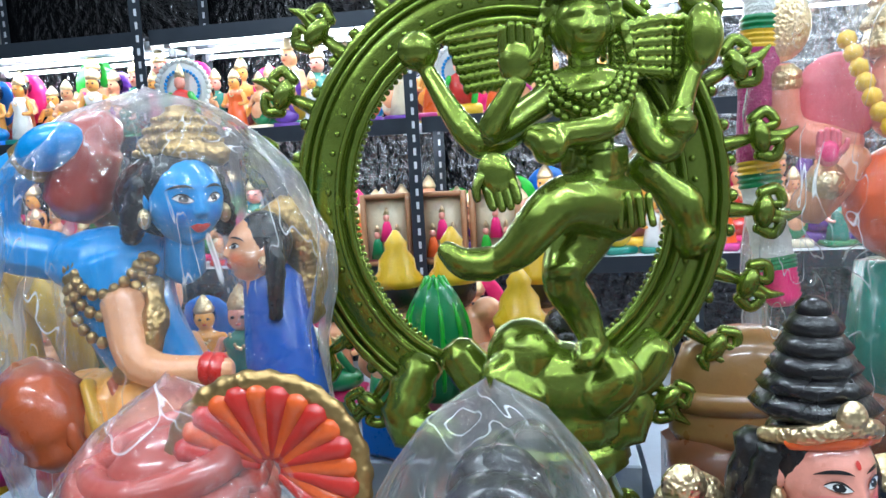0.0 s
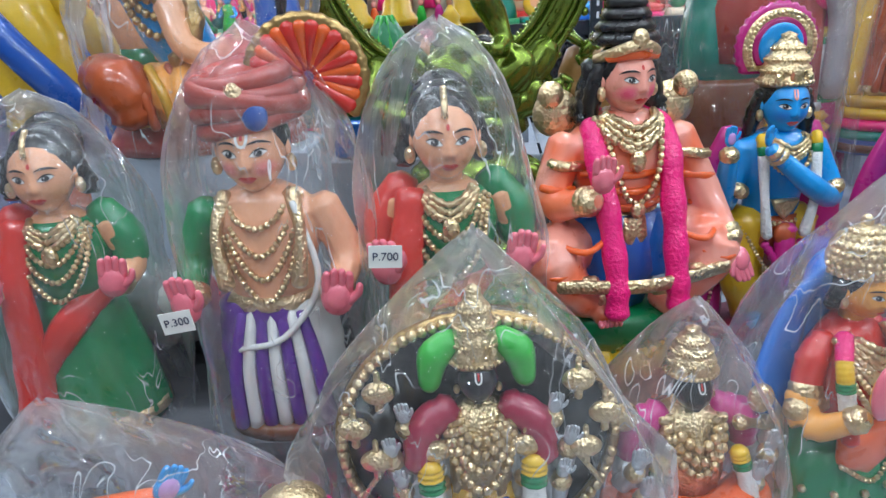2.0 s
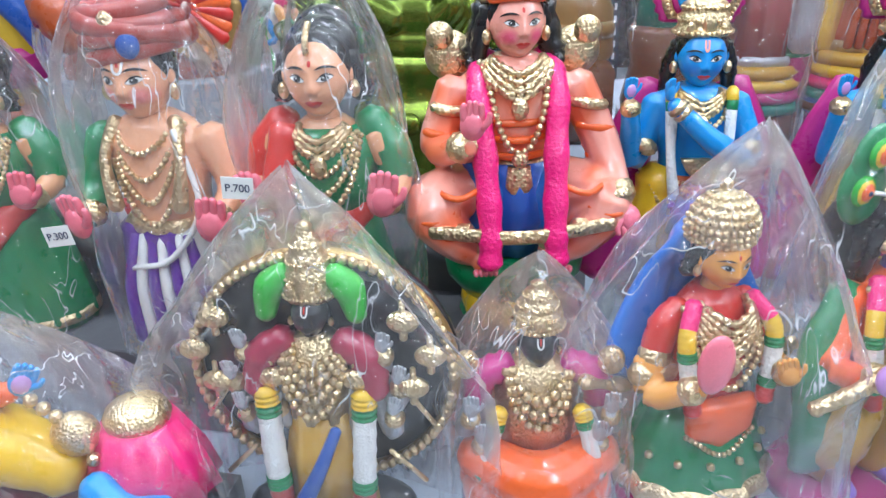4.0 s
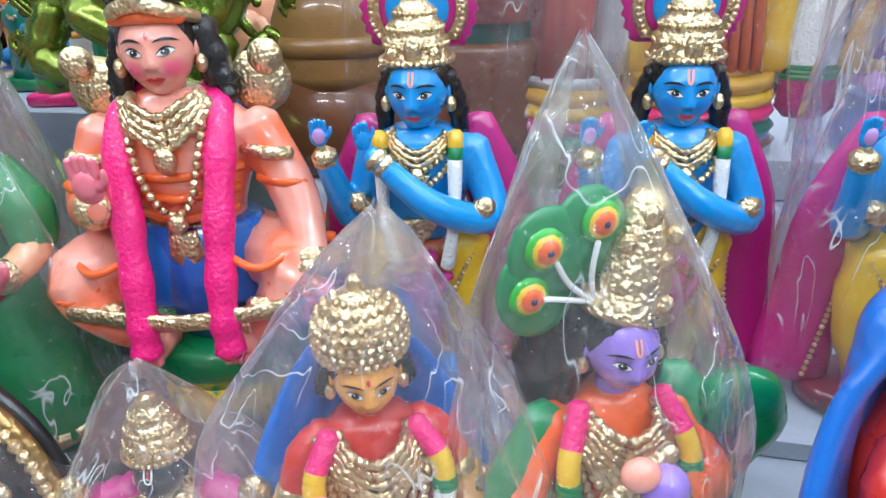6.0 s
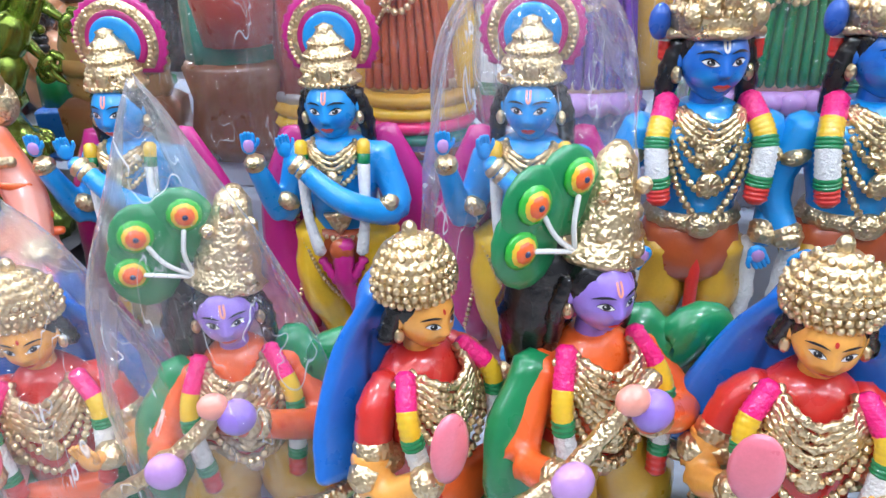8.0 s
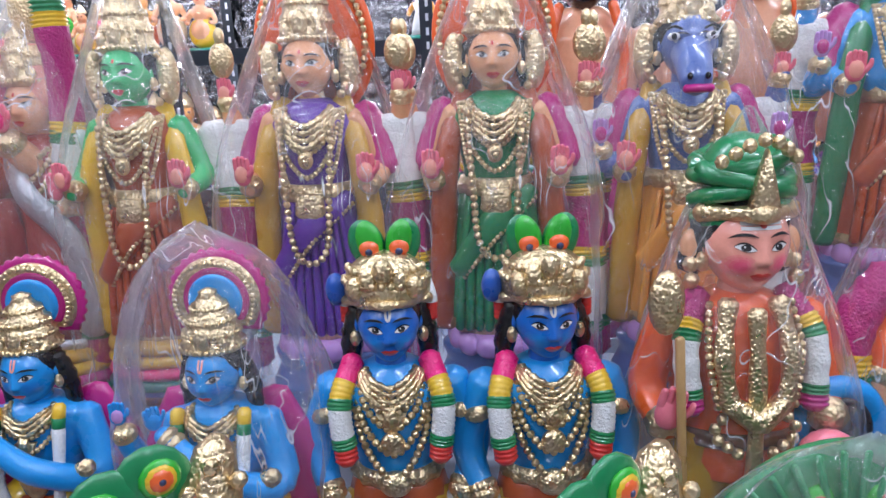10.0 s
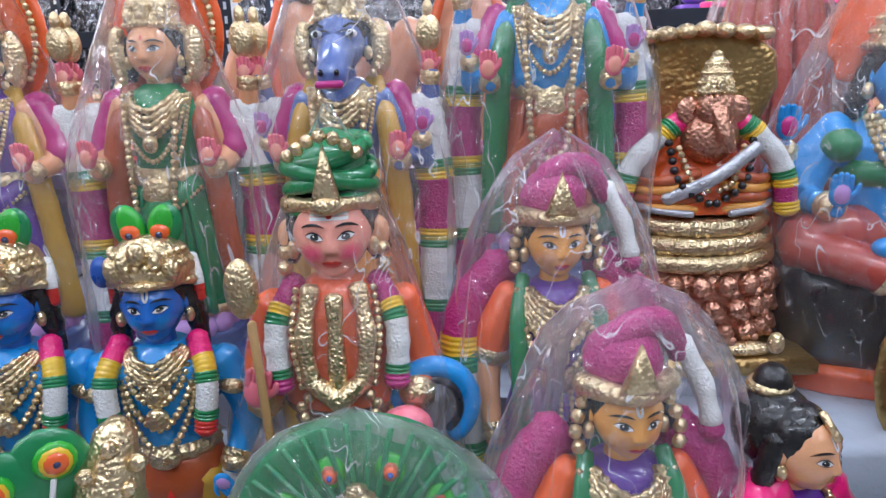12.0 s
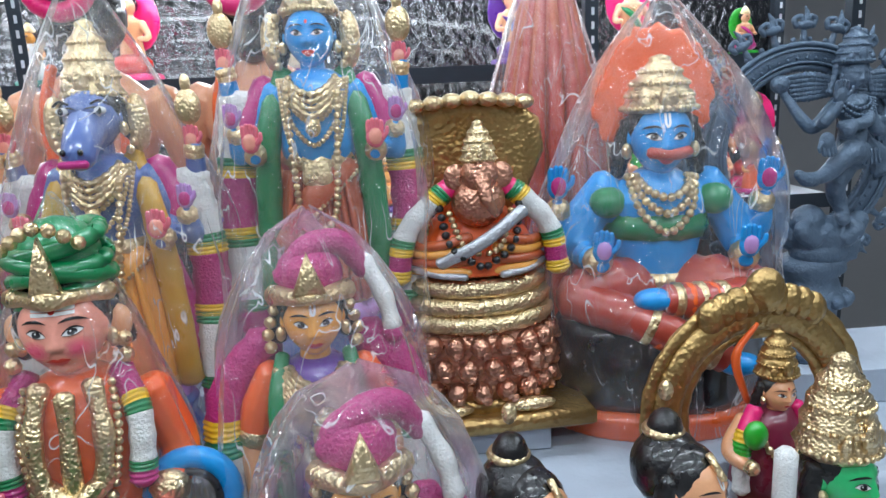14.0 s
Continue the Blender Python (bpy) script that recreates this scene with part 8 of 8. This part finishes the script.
def cone_head():
    F = Clay()
    F.ball("peach", (0, 0, 0.09), (0.07, 0.06, 0.09))
    for s in (-1, 1):
        F.ball("peach", (s * 0.06, -0.01, 0.16), (0.03, 0.03, 0.03))
    F.ball("hair", (0, 0, 0.21), (0.045, 0.045, 0.045))
    F.lathe("yellow", [(0.22, 0.045, 0.045), (0.235, 0.048, 0.048), (0.25, 0.036, 0.036), (0.27, 0.034, 0.034), (0.29, 0.02, 0.02), (0.3, 0.022, 0.022), (0.325, 0.004, 0.004)], n=18)
    return F


def melon_back():
    F = Clay()
    F.ball("green", (0, 0, 0.13), (0.075, 0.07, 0.08), n=20, m=12)
    for i in range(10):
        a = 2 * math.pi * i / 10
        F.tube("leaf", [(0.02 * math.cos(a), 0.02 * math.sin(a), 0.208), (0.074 * math.cos(a), 0.069 * math.sin(a), 0.15), (0.06 * math.cos(a), 0.056 * math.sin(a), 0.08)], 0.006, n=6)
    F.lathe("maroon", [(0, 0.06, 0.055), (0.06, 0.06, 0.055)], n=18)
    return F


BEHIND = "figures behind the ring"
ch = cone_head().thing("figurine", at(-0.2, 1.2, 1.062, 170), "small figure seen from behind with a yellow cone crown", "figurine", BEHIND)
for x, y, z in ((-0.1, 1.23, 1.062), (0.065, 1.22, 1.062), (0.03, 1.12, 1.0)):
    copy_thing(ch, at(x, y, z, 175))
melon_back().thing("figurine", at(-0.115, 1.12, 1.004, 0) @ Matrix.Diagonal((0.75, 0.75, 1.45, 1)), "round green striped figure among the small dolls", "figurine", BEHIND)
copy_thing(back, at(0.1, 1.06, 0.94, 12) @ Matrix.Scale(0.62, 4))
copy_thing(back, at(-0.2, 1.09, 1.004, -20) @ Matrix.Scale(0.5, 4))
flat_box("display_box", -0.27, 0.2, 1.17, 1.3, 1.002, 1.06, CLOTH, "narrow raised block under small figures behind the ring", "display block", "thing")
flat_box("display_box", 0.0, 0.2, 0.97, 1.055, ZL + 0.002, 0.938, CLOTH, "low cloth-covered block behind the ring statue", "display block", "thing")


def framed_shrine(c1, c2):
    """A small wooden frame box that holds painted dolls."""
    F = Clay()
    for s in (-1, 1):
        F.box(WOOD, (s * 0.066, 0, 0.105), (0.014, 0.03, 0.21), bev=0.15)
        F.box(WOOD, (0, 0, 0.105 + s * 0.098), (0.118, 0.03, 0.014), bev=0.15)
    F.box("cream", (0, 0.012, 0.105), (0.118, 0.004, 0.18))
    for k, (x, c) in enumerate(((-0.03, c1), (0.03, c2), (0.0, "hot_pink"))):
        z = 0.02 + 0.05 * (k == 2)
        F.lathe(c, [(z, 0.022, 0.008), (z + 0.05, 0.012, 0.008), (z + 0.06, 0.006, 0.005)], n=10, c=(x, 0.0))
        F.ball("rose", (x, -0.002, z + 0.07), (0.011, 0.009, 0.013), n=8, m=6)
        F.lathe("gold", [(z + 0.08, 0.01, 0.008), (z + 0.1, 0.003, 0.003)], n=8, c=(x, 0.0))
    return F


for x, c1, c2, tr in ((-0.4, "green", "sky", 6), (-0.235, "orange", "yellow", -3), (-0.08, "leaf", "magenta", -8)):
    framed_shrine(c1, c2).thing("framed_shrine", at(x, 1.925, 1.2205, tr), "small wooden frame box holding painted dolls", "framed dolls", "framed dolls on the rack")


def white_arch():
    """A white beaded arch with a small bright figure before it."""
    F = Clay()
    a = np.radians(np.linspace(-30, 210, 30))
    F.slab("white", np.stack([0.085 * np.cos(a), 0.15 + 0.09 * np.sin(a)], 1), 0.02, 0.014)
    F.beads("white_garland", np.stack([0.085 * np.cos(a), np.full(30, 0.018), 0.15 + 0.09 * np.sin(a)], 1), 0.009, 1.8, 2)
    F.beads("sky", np.stack([0.055 * np.cos(a), np.full(30, 0.012), 0.15 + 0.058 * np.sin(a)], 1), 0.006, 2.0, 2)
    F.box("yellow", (0, 0, 0.02), (0.15, 0.06, 0.04), bev=0.2)
    F.lathe("red", [(0.04, 0.05, 0.028), (0.09, 0.032, 0.022), (0.13, 0.034, 0.02), (0.145, 0.012, 0.012)], n=16, pleats=6, amp=0.06)
    for s in (-1, 1):
        F.tube("leaf", [(s * 0.03, -0.005, 0.13), (s * 0.052, -0.01, 0.09), (s * 0.048, -0.015, 0.04)], 0.011, n=8)
    F.ball("rose", (0, -0.006, 0.165), (0.019, 0.017, 0.022), n=10, m=8)
    F.lathe("gold", [(0.18, 0.018, 0.016), (0.2, 0.014, 0.012), (0.225, 0.003, 0.003)], n=12)
    return F


wa = white_arch().thing("arch_doll", at(-1.03, 1.96, 1.6405, 8) @ Matrix.Scale(0.95, 4), "bright small figure before a white beaded arch", "doll", "arched dolls on the rack")
copy_thing(wa, at(-0.17, 1.96, 1.6405, 3) @ Matrix.Scale(0.9, 4))


def yellow_robe():
    F = Clay()
    F.lathe("rust", [(0, 0.09, 0.08), (0.1, 0.085, 0.075), (0.16, 0.06, 0.05)], n=24, pleats=7, amp=0.05)
    F.lathe("yellow", [(0.14, 0.05, 0.045), (0.24, 0.075, 0.06), (0.36, 0.07, 0.055), (0.44, 0.05, 0.04), (0.47, 0.02, 0.02)], n=28, pleats=6, amp=0.04)
    F.tube("deep_blue", [(-0.06, -0.05, 0.3), (-0.08, -0.07, 0.18), (-0.05, -0.08, 0.08)], [0.03, 0.035, 0.03], n=10)
    F.ball("hair", (0, 0, 0.52), (0.05, 0.05, 0.055))
    # sash, shoulder cloth, arms and bead strings
    F.lathe("magenta", [(0.19, 0.066, 0.058), (0.21, 0.074, 0.065), (0.235, 0.079, 0.066), (0.25, 0.074, 0.06)], n=28, pleats=9, amp=0.03)
    F.tube("deep_blue", [(-0.05, -0.05, 0.44), (0.0, -0.07, 0.36), (0.06, -0.065, 0.27), (0.085, -0.03, 0.16)], [0.018, 0.022, 0.024, 0.016], n=10)
    for s in (-1, 1):
        F.tube("yellow", [(s * 0.045, 0, 0.43), (s * 0.095, 0.0, 0.36), (s * 0.1, 0.04, 0.29)], [0.02, 0.022, 0.018], n=10)
        F.tube("slate_blue", [(s * 0.1, 0.04, 0.29), (s * 0.085, 0.08, 0.31), (s * 0.07, 0.1, 0.34)], [0.013, 0.012, 0.008], n=8)
    for k in range(18):
        a = k * math.tau / 18
        F.ball("gold", (0.052 * math.cos(a), 0.046 * math.sin(a), 0.455), (0.006, 0.006, 0.006))
        F.ball("gold", (0.087 * math.cos(a), 0.077 * math.sin(a), 0.1), (0.007, 0.006, 0.007))
    return F


yellow_robe().thing("figurine", at(-0.74, 0.80, ZL + 0.001, 20) @ Matrix.Scale(1.3, 4), "figure in a yellow robe with rust skirt, back turned", "figurine", FIG)
